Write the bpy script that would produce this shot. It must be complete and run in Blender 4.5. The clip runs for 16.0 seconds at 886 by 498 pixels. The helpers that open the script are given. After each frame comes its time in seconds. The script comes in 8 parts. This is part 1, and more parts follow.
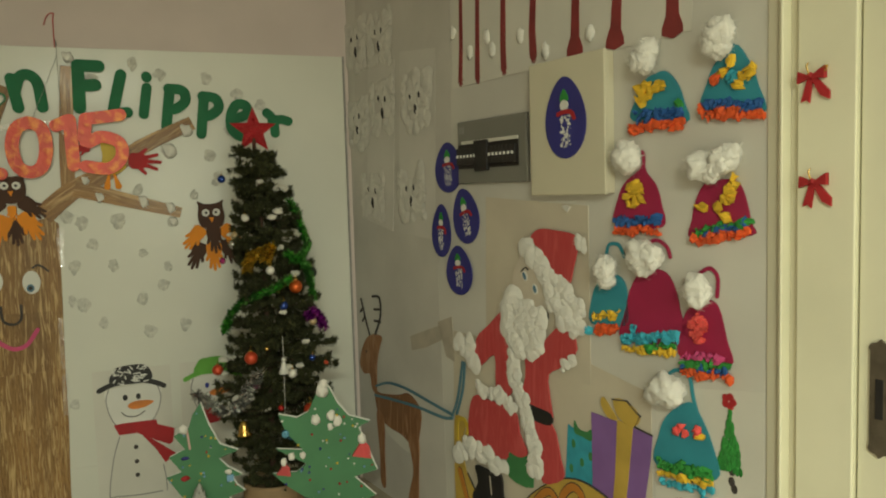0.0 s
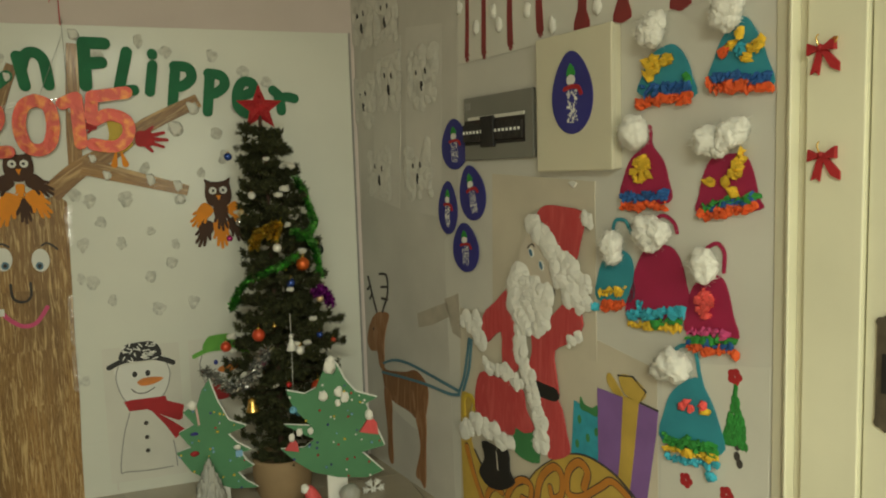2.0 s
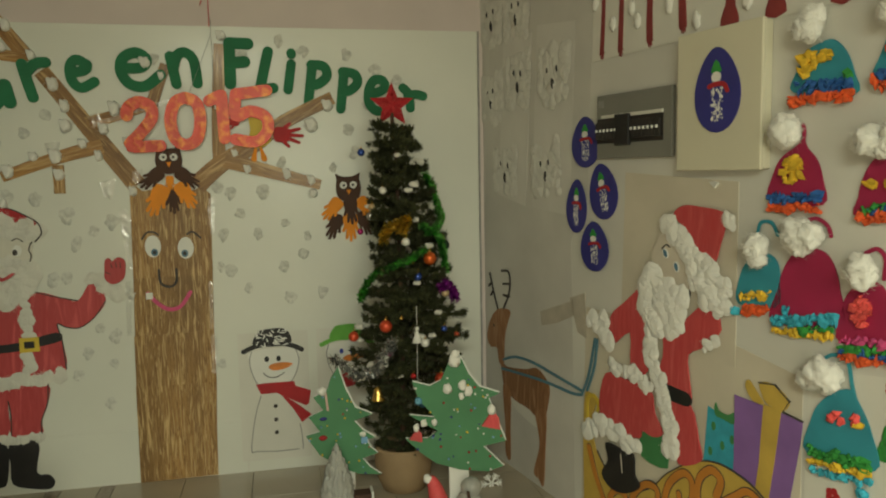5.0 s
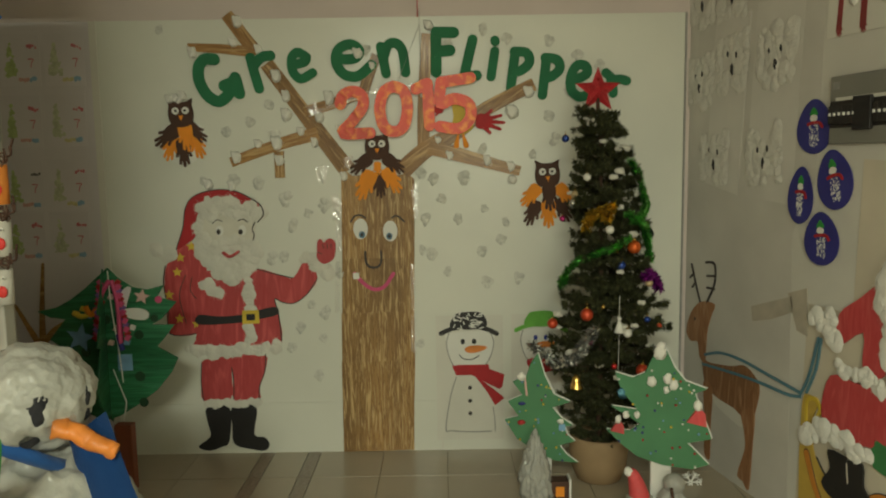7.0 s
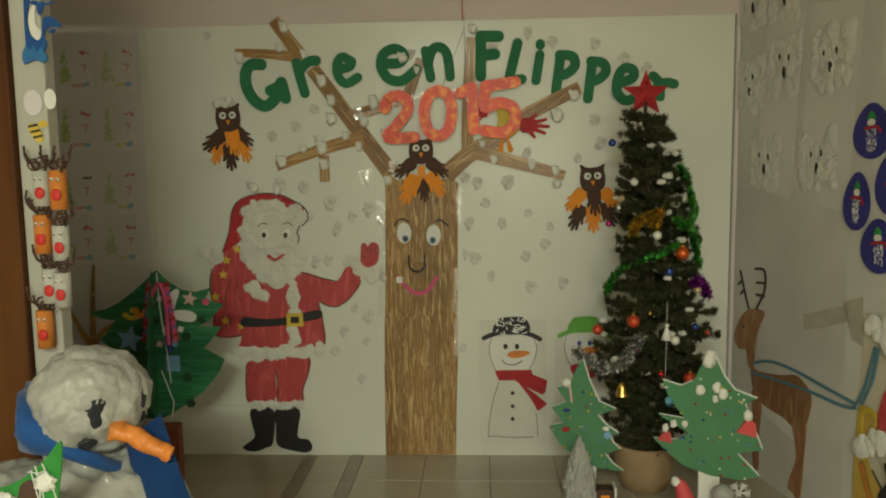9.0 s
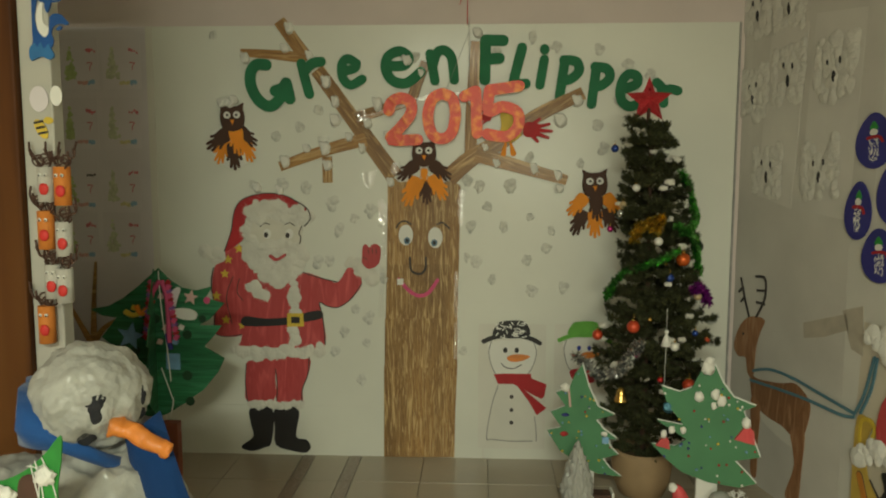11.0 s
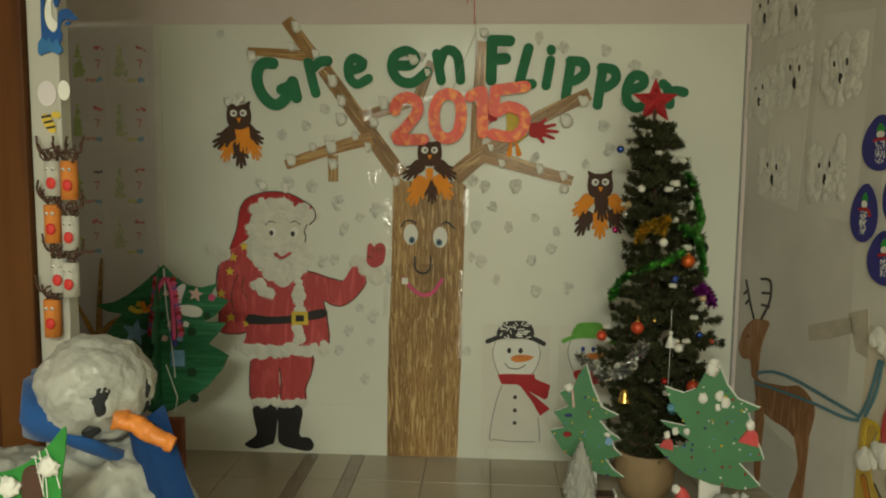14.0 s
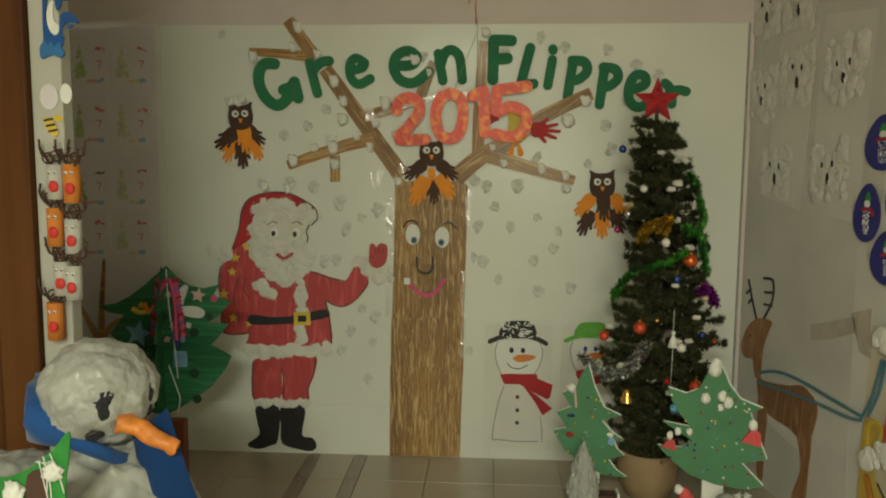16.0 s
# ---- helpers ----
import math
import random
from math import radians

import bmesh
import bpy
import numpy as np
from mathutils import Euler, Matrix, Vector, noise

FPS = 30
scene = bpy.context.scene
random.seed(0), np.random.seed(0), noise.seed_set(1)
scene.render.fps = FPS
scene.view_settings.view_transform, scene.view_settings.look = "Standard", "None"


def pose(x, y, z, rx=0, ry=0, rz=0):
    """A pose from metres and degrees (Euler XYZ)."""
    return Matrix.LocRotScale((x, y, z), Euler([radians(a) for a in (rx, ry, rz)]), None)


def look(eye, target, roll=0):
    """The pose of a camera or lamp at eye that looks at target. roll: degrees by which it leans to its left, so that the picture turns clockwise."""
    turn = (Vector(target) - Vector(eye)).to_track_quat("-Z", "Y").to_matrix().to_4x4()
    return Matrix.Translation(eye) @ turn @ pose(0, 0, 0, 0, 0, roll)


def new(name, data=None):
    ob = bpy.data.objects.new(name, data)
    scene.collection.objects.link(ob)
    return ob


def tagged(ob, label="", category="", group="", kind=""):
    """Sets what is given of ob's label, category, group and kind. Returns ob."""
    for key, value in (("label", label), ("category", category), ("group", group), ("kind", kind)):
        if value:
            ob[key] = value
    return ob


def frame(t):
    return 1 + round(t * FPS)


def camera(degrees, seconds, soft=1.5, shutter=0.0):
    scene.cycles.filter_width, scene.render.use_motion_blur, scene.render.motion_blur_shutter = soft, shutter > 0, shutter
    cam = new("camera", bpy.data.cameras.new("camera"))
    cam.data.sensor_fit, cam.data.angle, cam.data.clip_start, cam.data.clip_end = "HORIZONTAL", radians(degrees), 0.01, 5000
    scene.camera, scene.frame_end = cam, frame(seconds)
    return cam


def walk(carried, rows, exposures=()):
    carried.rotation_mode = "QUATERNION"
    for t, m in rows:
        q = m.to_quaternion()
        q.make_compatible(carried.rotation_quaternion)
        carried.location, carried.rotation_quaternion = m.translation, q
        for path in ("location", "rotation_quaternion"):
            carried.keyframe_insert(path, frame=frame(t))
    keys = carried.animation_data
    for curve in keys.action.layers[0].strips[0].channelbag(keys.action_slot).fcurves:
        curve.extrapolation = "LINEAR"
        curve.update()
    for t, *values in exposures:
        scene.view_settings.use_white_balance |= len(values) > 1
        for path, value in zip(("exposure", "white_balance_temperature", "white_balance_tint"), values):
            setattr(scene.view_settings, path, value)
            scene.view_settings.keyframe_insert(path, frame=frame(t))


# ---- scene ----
cam = camera(60.23, 16.0, soft=2.0)
ROWS = [
    (0, look((0.634, 0.896, 1.411), (1.3328, 2.7638, 1.2554), -1.67)),
    (0.5, look((0.638, 0.898, 1.413), (1.3312, 2.7668, 1.2499), -1.86)),
    (1, look((0.639, 0.894, 1.403), (1.3225, 2.7642, 1.2111), -1.94)),
    (1.5, look((0.638, 0.893, 1.398), (1.3096, 2.7655, 1.1927), -1.70)),
    (2, look((0.642, 0.895, 1.399), (1.3165, 2.7669, 1.1922), -1.81)),
    (2.5, look((0.641, 0.896, 1.396), (1.3171, 2.7668, 1.1856), -1.70)),
    (3, look((0.639, 0.896, 1.396), (1.3157, 2.7655, 1.1814), -1.82)),
    (3.2, look((0.642, 0.895, 1.397), (1.3136, 2.7661, 1.1814), -1.86)),
    (5.3, look((0.516, 0.909, 1.399), (0.8674, 2.8664, 1.1881), -1.11)),
    (5.5, look((0.496, 0.912, 1.401), (0.8018, 2.8767, 1.1843), -1.22)),
    (6, look((0.445, 0.909, 1.399), (0.6285, 2.8892, 1.1880), -1.24)),
    (6.5, look((0.403, 0.913, 1.398), (0.4828, 2.8990, 1.1769), -1.14)),
    (7, look((0.376, 0.922, 1.393), (0.3764, 2.9089, 1.1647), -0.90)),
    (7.5, look((0.340, 0.930, 1.406), (0.3037, 2.9157, 1.1693), -0.91)),
    (8, look((0.337, 0.929, 1.401), (0.2572, 2.9148, 1.1783), -0.86)),
    (8.5, look((0.334, 0.929, 1.400), (0.2435, 2.9150, 1.1799), -0.74)),
    (9, look((0.339, 0.931, 1.404), (0.2467, 2.9165, 1.1820), -0.86)),
    (11.5, look((0.341, 0.923, 1.401), (0.2413, 2.9098, 1.1915), 0.40)),
    (12, look((0.344, 0.924, 1.394), (0.2416, 2.9105, 1.1896), 0.60)),
    (12.5, look((0.336, 0.918, 1.392), (0.2341, 2.9050, 1.1920), 0.56)),
    (13, look((0.343, 0.920, 1.390), (0.2341, 2.9075, 1.1906), 0.67)),
    (13.5, look((0.342, 0.919, 1.395), (0.2332, 2.9056, 1.1912), 0.57)),
    (14, look((0.342, 0.920, 1.389), (0.2321, 2.9065, 1.1819), 0.54)),
    (14.5, look((0.343, 0.920, 1.387), (0.2351, 2.9069, 1.1813), 0.50)),
    (15, look((0.342, 0.922, 1.396), (0.2312, 2.9076, 1.1829), 0.59)),
    (15.5, look((0.342, 0.924, 1.395), (0.2250, 2.9091, 1.1846), 0.55)),
    (16, look((0.339, 0.922, 1.402), (0.2253, 2.9074, 1.1877), 0.38)),
]
walk(cam, ROWS)


# ---- light ----
world = bpy.data.worlds.new("world")
scene.world = world
world.use_nodes = True
world.node_tree.nodes["Background"].inputs["Color"].default_value = (0.9, 0.85, 0.7, 1)
world.node_tree.nodes["Background"].inputs["Strength"].default_value = 0.02
LAMP_COLOUR = (0.935, 1.0, 0.79)
LAMPS = [(0.0, -1.5, 2.70, 202)]
WINDOW = (0.35, 1.75, 0.95, 2.15)   # opening in the rear wall: x from, to, z from, to
DAYLIGHT, DAY_COLOUR = 41, (0.95, 1.0, 0.77)

# ---- helpers of this scene ----
RIGHT = pose(1.525, 4.5, 0, 90, 0, -78.78)   # the right wall runs a little open from the corner


def link(name, bm, mats, smooth=False):
    bmesh.ops.recalc_face_normals(bm, faces=bm.faces[:])
    me = bpy.data.meshes.new(name)
    bm.to_mesh(me)
    bm.free()
    for m in (mats if isinstance(mats, (list, tuple)) else [mats]):
        me.materials.append(m)
    if smooth:
        me.shade_smooth()
    return new(name, me)


def part(name, bm, material, parent, label="", smooth=False):
    ob = link(name, bm, material, smooth)
    ob.parent = parent
    if label:
        tagged(ob, label)
    return ob


def thing(name, m, label, category, group="", kind=""):
    ob = new(name)
    ob.empty_display_size = 0.05
    ob.matrix_world = m
    return tagged(ob, label, category, group, kind)


def on_back(x, z, out=0.006):
    return pose(x, 4.5 - out, z, 90, 0, 0)


def on_right(y, z, out=0.003):
    """On the right wall: y metres from the corner towards the door, z up, out from the wall."""
    return RIGHT @ pose(y, z, out)


def on_pillar(x, z, out=0.002):
    return pose(x, PILLAR_Y - out, z, 90, 0, 0)


def solid(name, bm, mats, m, label, category, group="", kind="", smooth=False):
    ob = link(name, bm, mats, smooth)
    ob.matrix_world = m
    return tagged(ob, label, category, group, kind)


def add_box(bm, a, b, mi=0, bevel=0.0):
    r = bmesh.ops.create_cube(bm, size=1.0)
    for v in r["verts"]:
        v.co = Vector([a[i] + (b[i] - a[i]) * (v.co[i] + 0.5) for i in range(3)])
    faces = {f for v in r["verts"] for f in v.link_faces}
    for f in faces:
        f.material_index = mi
    if bevel:
        edges = list({e for f in faces for e in f.edges})
        bmesh.ops.bevel(bm, geom=edges, offset=bevel, segments=2, affect="EDGES", profile=0.5)
    return bm


def curve_pts(pts, closed=True, n=4):
    """Points on a smooth line through pts."""
    out, k = [], len(pts)
    for i in range(k if closed else k - 1):
        p = [Vector(pts[j % k] if closed else pts[min(max(j, 0), k - 1)]) for j in (i - 1, i, i + 1, i + 2)]
        for s in range(n):
            t = s / n
            out.append(0.5 * (2 * p[1] + (p[2] - p[0]) * t + (2 * p[0] - 5 * p[1] + 4 * p[2] - p[3]) * t * t
                              + (3 * p[1] - p[0] - 3 * p[2] + p[3]) * t ** 3))
    if not closed:
        out.append(Vector(pts[-1]))
    return out


def plate(bm, pts, w0, w1, mi=0, round_=True, n=4, curl=0.0):
    """A flat piece cut to the outline pts, from w0 to w1 off its support."""
    q = curve_pts(pts, True, n) if round_ else [Vector(p) for p in pts]
    area = sum(a.x * b.y - b.x * a.y for a, b in zip(q, q[1:] + q[:1]))
    if area < 0:
        q.reverse()
    lo = [bm.verts.new((p.x, p.y, w0)) for p in q]
    hi = [bm.verts.new((p.x, p.y, w1 + curl * (noise.noise((p.x * 9, p.y * 9, w1)) + 0.5))) for p in q]
    faces = [bm.faces.new(hi)]
    for i in range(len(q)):
        j = (i + 1) % len(q)
        faces.append(bm.faces.new((lo[i], lo[j], hi[j], hi[i])))
    for f in faces:
        f.material_index = mi
    return bm


def ribbon(bm, pts, width, w0, w1, mi=0, round_=True, n=5, end=None, cap=True):
    """A stroke of a given width along pts, with round ends, as one strip."""
    q = curve_pts(pts, False, n) if round_ else [Vector(p) for p in pts]
    end = width if end is None else end
    m = len(q)
    rows = []
    for i, p in enumerate(q):
        d = (q[min(i + 1, m - 1)] - q[max(i - 1, 0)]).normalized()
        rows.append((p, d, 0.5 * (width + (end - width) * i / max(m - 1, 1))))
    if cap:
        (p, d, r), (p2, d2, r2) = rows[0], rows[-1]
        first = [(p - d * r * math.sin(a), d, max(r * math.cos(a), 0.0002)) for a in (1.5, 1.1, 0.7, 0.35)]
        last = [(p2 + d2 * r2 * math.sin(a), d2, max(r2 * math.cos(a), 0.0002)) for a in (0.35, 0.7, 1.1, 1.5)]
        rows = first + rows + last
    old = None
    for i, (p, d, r) in enumerate(rows):
        s = Vector((-d.y, d.x)) * r
        h = w1 + 0.00004 * i
        now = [bm.verts.new(c) for c in ((p.x - s.x, p.y - s.y, w0), (p.x - s.x, p.y - s.y, h), (p.x + s.x, p.y + s.y, h), (p.x + s.x, p.y + s.y, w0))]
        if old:
            for a, b in ((0, 1), (1, 2), (2, 3)):
                f = bm.faces.new((old[a], now[a], now[b], old[b]))
                f.material_index = mi
        old = now
    return bm


def disc(bm, x, y, rx, ry, w0, w1, mi=0, n=20, turn=0.0):
    c, s = math.cos(turn), math.sin(turn)
    ring = []
    for i in range(n):
        a = 2 * math.pi * i / n
        px, py = rx * math.cos(a), ry * math.sin(a)
        ring.append((x + px * c - py * s, y + px * s + py * c))
    return plate(bm, ring, w0, w1, mi, False)


def dab(bm, c, r, mi, lump, squash, fuzz):
    """A thin uneven dome of cotton pressed on a surface."""
    h = r * squash[2]
    seed = Vector((c[0] * 31 + 3, c[1] * 17, 0))
    def at(q, a):
        k = 1 + lump * 0.6 * noise.noise(Vector((math.cos(a), math.sin(a), 0)) * 1.5 + seed)
        x, y = math.cos(a) * r * squash[0] * k * q, math.sin(a) * r * squash[1] * k * q
        z = c[2] - 0.6 * h + 1.6 * h * (1 - q ** 2.2) * (1 + 0.7 * noise.noise(Vector((x, y, 0)) * 90 + seed))
        return bm.verts.new((c[0] + x, c[1] + y, z))
    n = 14
    rings = [[at(q, 2 * math.pi * i / n) for i in range(n)] for q in (1.0, 0.82, 0.6, 0.3)]
    top = at(0.0, 0.0)
    fs = [bm.faces.new((u[i], u[(i + 1) % n], v[(i + 1) % n], v[i])) for u, v in zip(rings, rings[1:]) for i in range(n)]
    fs += [bm.faces.new((rings[-1][i], rings[-1][(i + 1) % n], top)) for i in range(n)]
    r2 = random.Random(int((seed.x + seed.y * 3) * 1000))
    for k in range(fuzz):
        a, t = r2.uniform(0, 6.283), r2.uniform(0, 6.283)
        p0 = Vector((c[0] + math.cos(a) * r * 0.8 * squash[0], c[1] + math.sin(a) * r * 0.8 * squash[1], c[2] + h * 0.2))
        p1 = p0 + Vector((math.cos(t), math.sin(t), r2.uniform(0, 0.3))) * r * r2.uniform(0.2, 0.5)
        s = Vector((-math.sin(t), math.cos(t), 0)) * 0.0006
        fs.append(bm.faces.new([bm.verts.new(x) for x in (p0 - s, p0 + s, p1 + s * 0.4, p1 - s * 0.4)]))
    for f in fs:
        f.material_index = mi
        f.smooth = True
    return bm


def puff(bm, c, r, mi=0, lump=0.35, sub=2, squash=(1, 1, 1), freq=2.2, fuzz=0):
    """A lump of cotton, with fuzz loose fibres round it; a flat one is a thin dome."""
    if squash[2] <= 0.3:
        return dab(bm, c, r, mi, lump, squash, fuzz)
    res = bmesh.ops.create_icosphere(bm, subdivisions=sub, radius=1.0)
    seed = Vector((c[0] * 31 + 3, c[1] * 17, (c[2] if len(c) > 2 else 0) * 23))
    for v in res["verts"]:
        d = v.co.normalized()
        k = 1 + lump * (noise.noise(d * freq + seed) + 0.5 * noise.noise(d * freq * 2.3 + seed))
        if sub > 2:
            k += lump * (0.4 * noise.noise(d * freq * 5 + seed) + 0.3 * noise.noise(d * freq * 10 + seed))
        v.co = Vector(c) + Vector((d.x * squash[0], d.y * squash[1], d.z * squash[2])) * r * k
    for f in {f for v in res["verts"] for f in v.link_faces}:
        f.material_index = mi
        f.smooth = True
    r2 = random.Random(int((seed.x + seed.y * 3) * 1000))
    for k in range(fuzz):
        d = Vector((r2.uniform(-1, 1), r2.uniform(-1, 1), r2.uniform(-1, 1))).normalized()
        t = (d * 0.5 + d.cross(Vector((r2.uniform(-1, 1), r2.uniform(-1, 1), r2.uniform(-1, 1))))).normalized()
        q = Vector((squash[0], squash[1], squash[2]))
        p0 = Vector(c) + Vector((d.x * q.x, d.y * q.y, d.z * q.z)) * r * 0.9
        p1 = p0 + t * r * r2.uniform(0.35, 0.75) * min(1.0, 0.4 + squash[2])
        s = t.orthogonal().normalized() * 0.0007
        f = bm.faces.new([bm.verts.new(x) for x in (p0 - s, p0 + s, p1 + s * 0.4, p1 - s * 0.4)])
        f.material_index = mi
    return bm


def puffs_along(bm, pts, r, step, w, mi=0, rnd=None, flat=0.5):
    """Overlapping tufts of cotton of uneven size along a line."""
    rnd = rnd or random.Random(7)
    q = [Vector(p) for p in pts]
    for a, b in zip(q, q[1:]):
        n = max(2, round((b - a).length / step * 2.2))
        for i in range(n):
            p = a.lerp(b, (i + rnd.random()) / n)
            k = r * rnd.uniform(0.5, 1.05)
            puff(bm, (p.x + rnd.uniform(-0.55, 0.55) * r, p.y + rnd.uniform(-0.55, 0.55) * r, w * rnd.uniform(0.6, 1.1)), k, mi, 0.35, 2,
                 (rnd.uniform(0.8, 1.2), rnd.uniform(0.8, 1.2), flat * rnd.uniform(0.7, 1.1)), 1.9, 26)
    return bm


def puffs_in(bm, outline, r, n, w, mi, rnd, flat=0.4):
    """Tufts of cotton filling an outline."""
    us, vs = [p[0] for p in outline], [p[1] for p in outline]
    while n:
        u, v = rnd.uniform(min(us), max(us)), rnd.uniform(min(vs), max(vs))
        inside = False
        for (a, b), (c, d) in zip(outline, outline[1:] + outline[:1]):
            if (b > v) != (d > v) and u < (c - a) * (v - b) / (d - b) + a:
                inside = not inside
        if inside:
            n -= 1
            puff(bm, (u, v, w * rnd.uniform(0.6, 1.3)), r * rnd.uniform(0.7, 1.3), mi, 0.4, 3, (rnd.uniform(0.8, 1.2), rnd.uniform(0.8, 1.2), flat), 1.7, 26)
    return bm


def tube(bm, pts, r, mi=0, n=6, end=None, round_=True, k=4):
    """A round rod along pts in space."""
    if round_ and len(pts) > 2:
        q = []
        m = len(pts)
        for i in range(m - 1):
            p = [Vector(pts[min(max(j, 0), m - 1)]) for j in (i - 1, i, i + 1, i + 2)]
            for s in range(k):
                t = s / k
                q.append(0.5 * (2 * p[1] + (p[2] - p[0]) * t + (2 * p[0] - 5 * p[1] + 4 * p[2] - p[3]) * t * t
                                + (3 * p[1] - p[0] - 3 * p[2] + p[3]) * t ** 3))
        q.append(Vector(pts[-1]))
    else:
        q = [Vector(p) for p in pts]
    end = r if end is None else end
    rings = []
    m = len(q)
    for i, p in enumerate(q):
        d = (q[min(i + 1, m - 1)] - q[max(i - 1, 0)]).normalized()
        a = d.orthogonal().normalized()
        b = d.cross(a)
        rr = r + (end - r) * i / max(m - 1, 1)
        rings.append([bm.verts.new(p + (a * math.cos(t) + b * math.sin(t)) * rr)
                      for t in (2 * math.pi * j / n for j in range(n))])
    for x, y in zip(rings, rings[1:]):
        best = min(range(n), key=lambda s: (x[0].co - y[s].co).length)
        for j in range(n):
            f = bm.faces.new((x[j], x[(j + 1) % n], y[(j + 1 + best) % n], y[(j + best) % n]))
            f.material_index = mi
            f.smooth = True
    for ring in (rings[0], rings[-1]):
        f = bm.faces.new(ring)
        f.material_index = mi
    return bm


def lathe(bm, prof, n=24, mi=0, c=(0, 0, 0)):
    """A turned body: prof is (radius, height) from the bottom up."""
    rings = []
    for r, z in prof:
        rings.append([bm.verts.new((c[0] + r * math.cos(2 * math.pi * i / n), c[1] + r * math.sin(2 * math.pi * i / n), c[2] + z))
                      for i in range(n)])
    for a, b in zip(rings, rings[1:]):
        for i in range(n):
            f = bm.faces.new((a[i], a[(i + 1) % n], b[(i + 1) % n], b[i]))
            f.smooth = True
            f.material_index = mi
    for ring in (rings[0], rings[-1]):
        f = bm.faces.new(ring)
        f.material_index = mi
    return bm


# ---- materials ----
def surface(name, colour, rough=0.7, vary=0.12, scale=6.0, grain=120.0, bump=0.1, metal=0.0, stretch=(1, 1, 1),
            second=None, mix=(0.45, 0.6), coat=0.0, sheen=0.0, island=0.0, spec=0.5, each=0.0):
    """Base colour with blotches at one scale and grain at another; second is a second colour that shows in patches."""
    m = bpy.data.materials.new(name)
    m.use_nodes = True
    nt = m.node_tree
    b = nt.nodes["Principled BSDF"]
    N, L = nt.nodes.new, nt.links.new
    co = N("ShaderNodeTexCoord")
    mp = N("ShaderNodeMapping")
    mp.inputs["Scale"].default_value = stretch
    L(co.outputs["Object"], mp.inputs["Vector"])
    big = N("ShaderNodeTexNoise")
    big.inputs["Scale"].default_value = scale
    big.inputs["Detail"].default_value = 4
    fine = N("ShaderNodeTexNoise")
    fine.inputs["Scale"].default_value = grain
    fine.inputs["Detail"].default_value = 3
    for n in (big, fine):
        L(mp.outputs[0], n.inputs["Vector"])
    ramp = N("ShaderNodeValToRGB")
    ramp.color_ramp.elements[0].position, ramp.color_ramp.elements[1].position = 0.3, 0.7
    dark = tuple(c * (1 - vary) for c in colour)
    lite = tuple(min(1, c * (1 + vary)) for c in colour)
    ramp.color_ramp.elements[0].color = (*dark, 1)
    ramp.color_ramp.elements[1].color = (*lite, 1)
    L(big.outputs["Fac"], ramp.inputs["Fac"])
    last = ramp.outputs["Color"]
    if second:
        r2 = N("ShaderNodeValToRGB")
        r2.color_ramp.elements[0].position, r2.color_ramp.elements[1].position = mix
        L(fine.outputs["Fac"], r2.inputs["Fac"])
        mx = N("ShaderNodeMix")
        mx.data_type = "RGBA"
        L(r2.outputs["Color"], mx.inputs["Factor"])
        L(last, mx.inputs["A"])
        mx.inputs["B"].default_value = (*second, 1)
        last = mx.outputs["Result"]
    if island:
        geo = N("ShaderNodeNewGeometry")
        hs = N("ShaderNodeHueSaturation")
        mr = N("ShaderNodeMapRange")
        mr.inputs["To Min"].default_value, mr.inputs["To Max"].default_value = 1 - island, 1 + island
        L(geo.outputs["Random Per Island"], mr.inputs["Value"])
        L(mr.outputs["Result"], hs.inputs["Value"])
        L(last, hs.inputs["Color"])
        last = hs.outputs["Color"]
    if each:
        info = N("ShaderNodeObjectInfo")
        hs = N("ShaderNodeHueSaturation")
        mr = N("ShaderNodeMapRange")
        mr.inputs["To Min"].default_value, mr.inputs["To Max"].default_value = 1 - each, 1 + each
        L(info.outputs["Random"], mr.inputs["Value"])
        L(mr.outputs["Result"], hs.inputs["Value"])
        L(last, hs.inputs["Color"])
        last = hs.outputs["Color"]
    L(last, b.inputs["Base Color"])
    rr = N("ShaderNodeMapRange")
    rr.inputs["To Min"].default_value, rr.inputs["To Max"].default_value = max(0.03, rough - 0.08), min(1, rough + 0.08)
    L(big.outputs["Fac"], rr.inputs["Value"])
    L(rr.outputs["Result"], b.inputs["Roughness"])
    b.inputs["Metallic"].default_value = metal
    b.inputs["Coat Weight"].default_value = coat
    b.inputs["Coat Roughness"].default_value = 0.15
    b.inputs["Sheen Weight"].default_value = sheen
    b.inputs["Specular IOR Level"].default_value = spec
    if bump:
        bp = N("ShaderNodeBump")
        bp.inputs["Strength"].default_value = bump
        bp.inputs["Distance"].default_value = 0.004
        L(fine.outputs["Fac"], bp.inputs["Height"])
        L(bp.outputs["Normal"], b.inputs["Normal"])
    return m


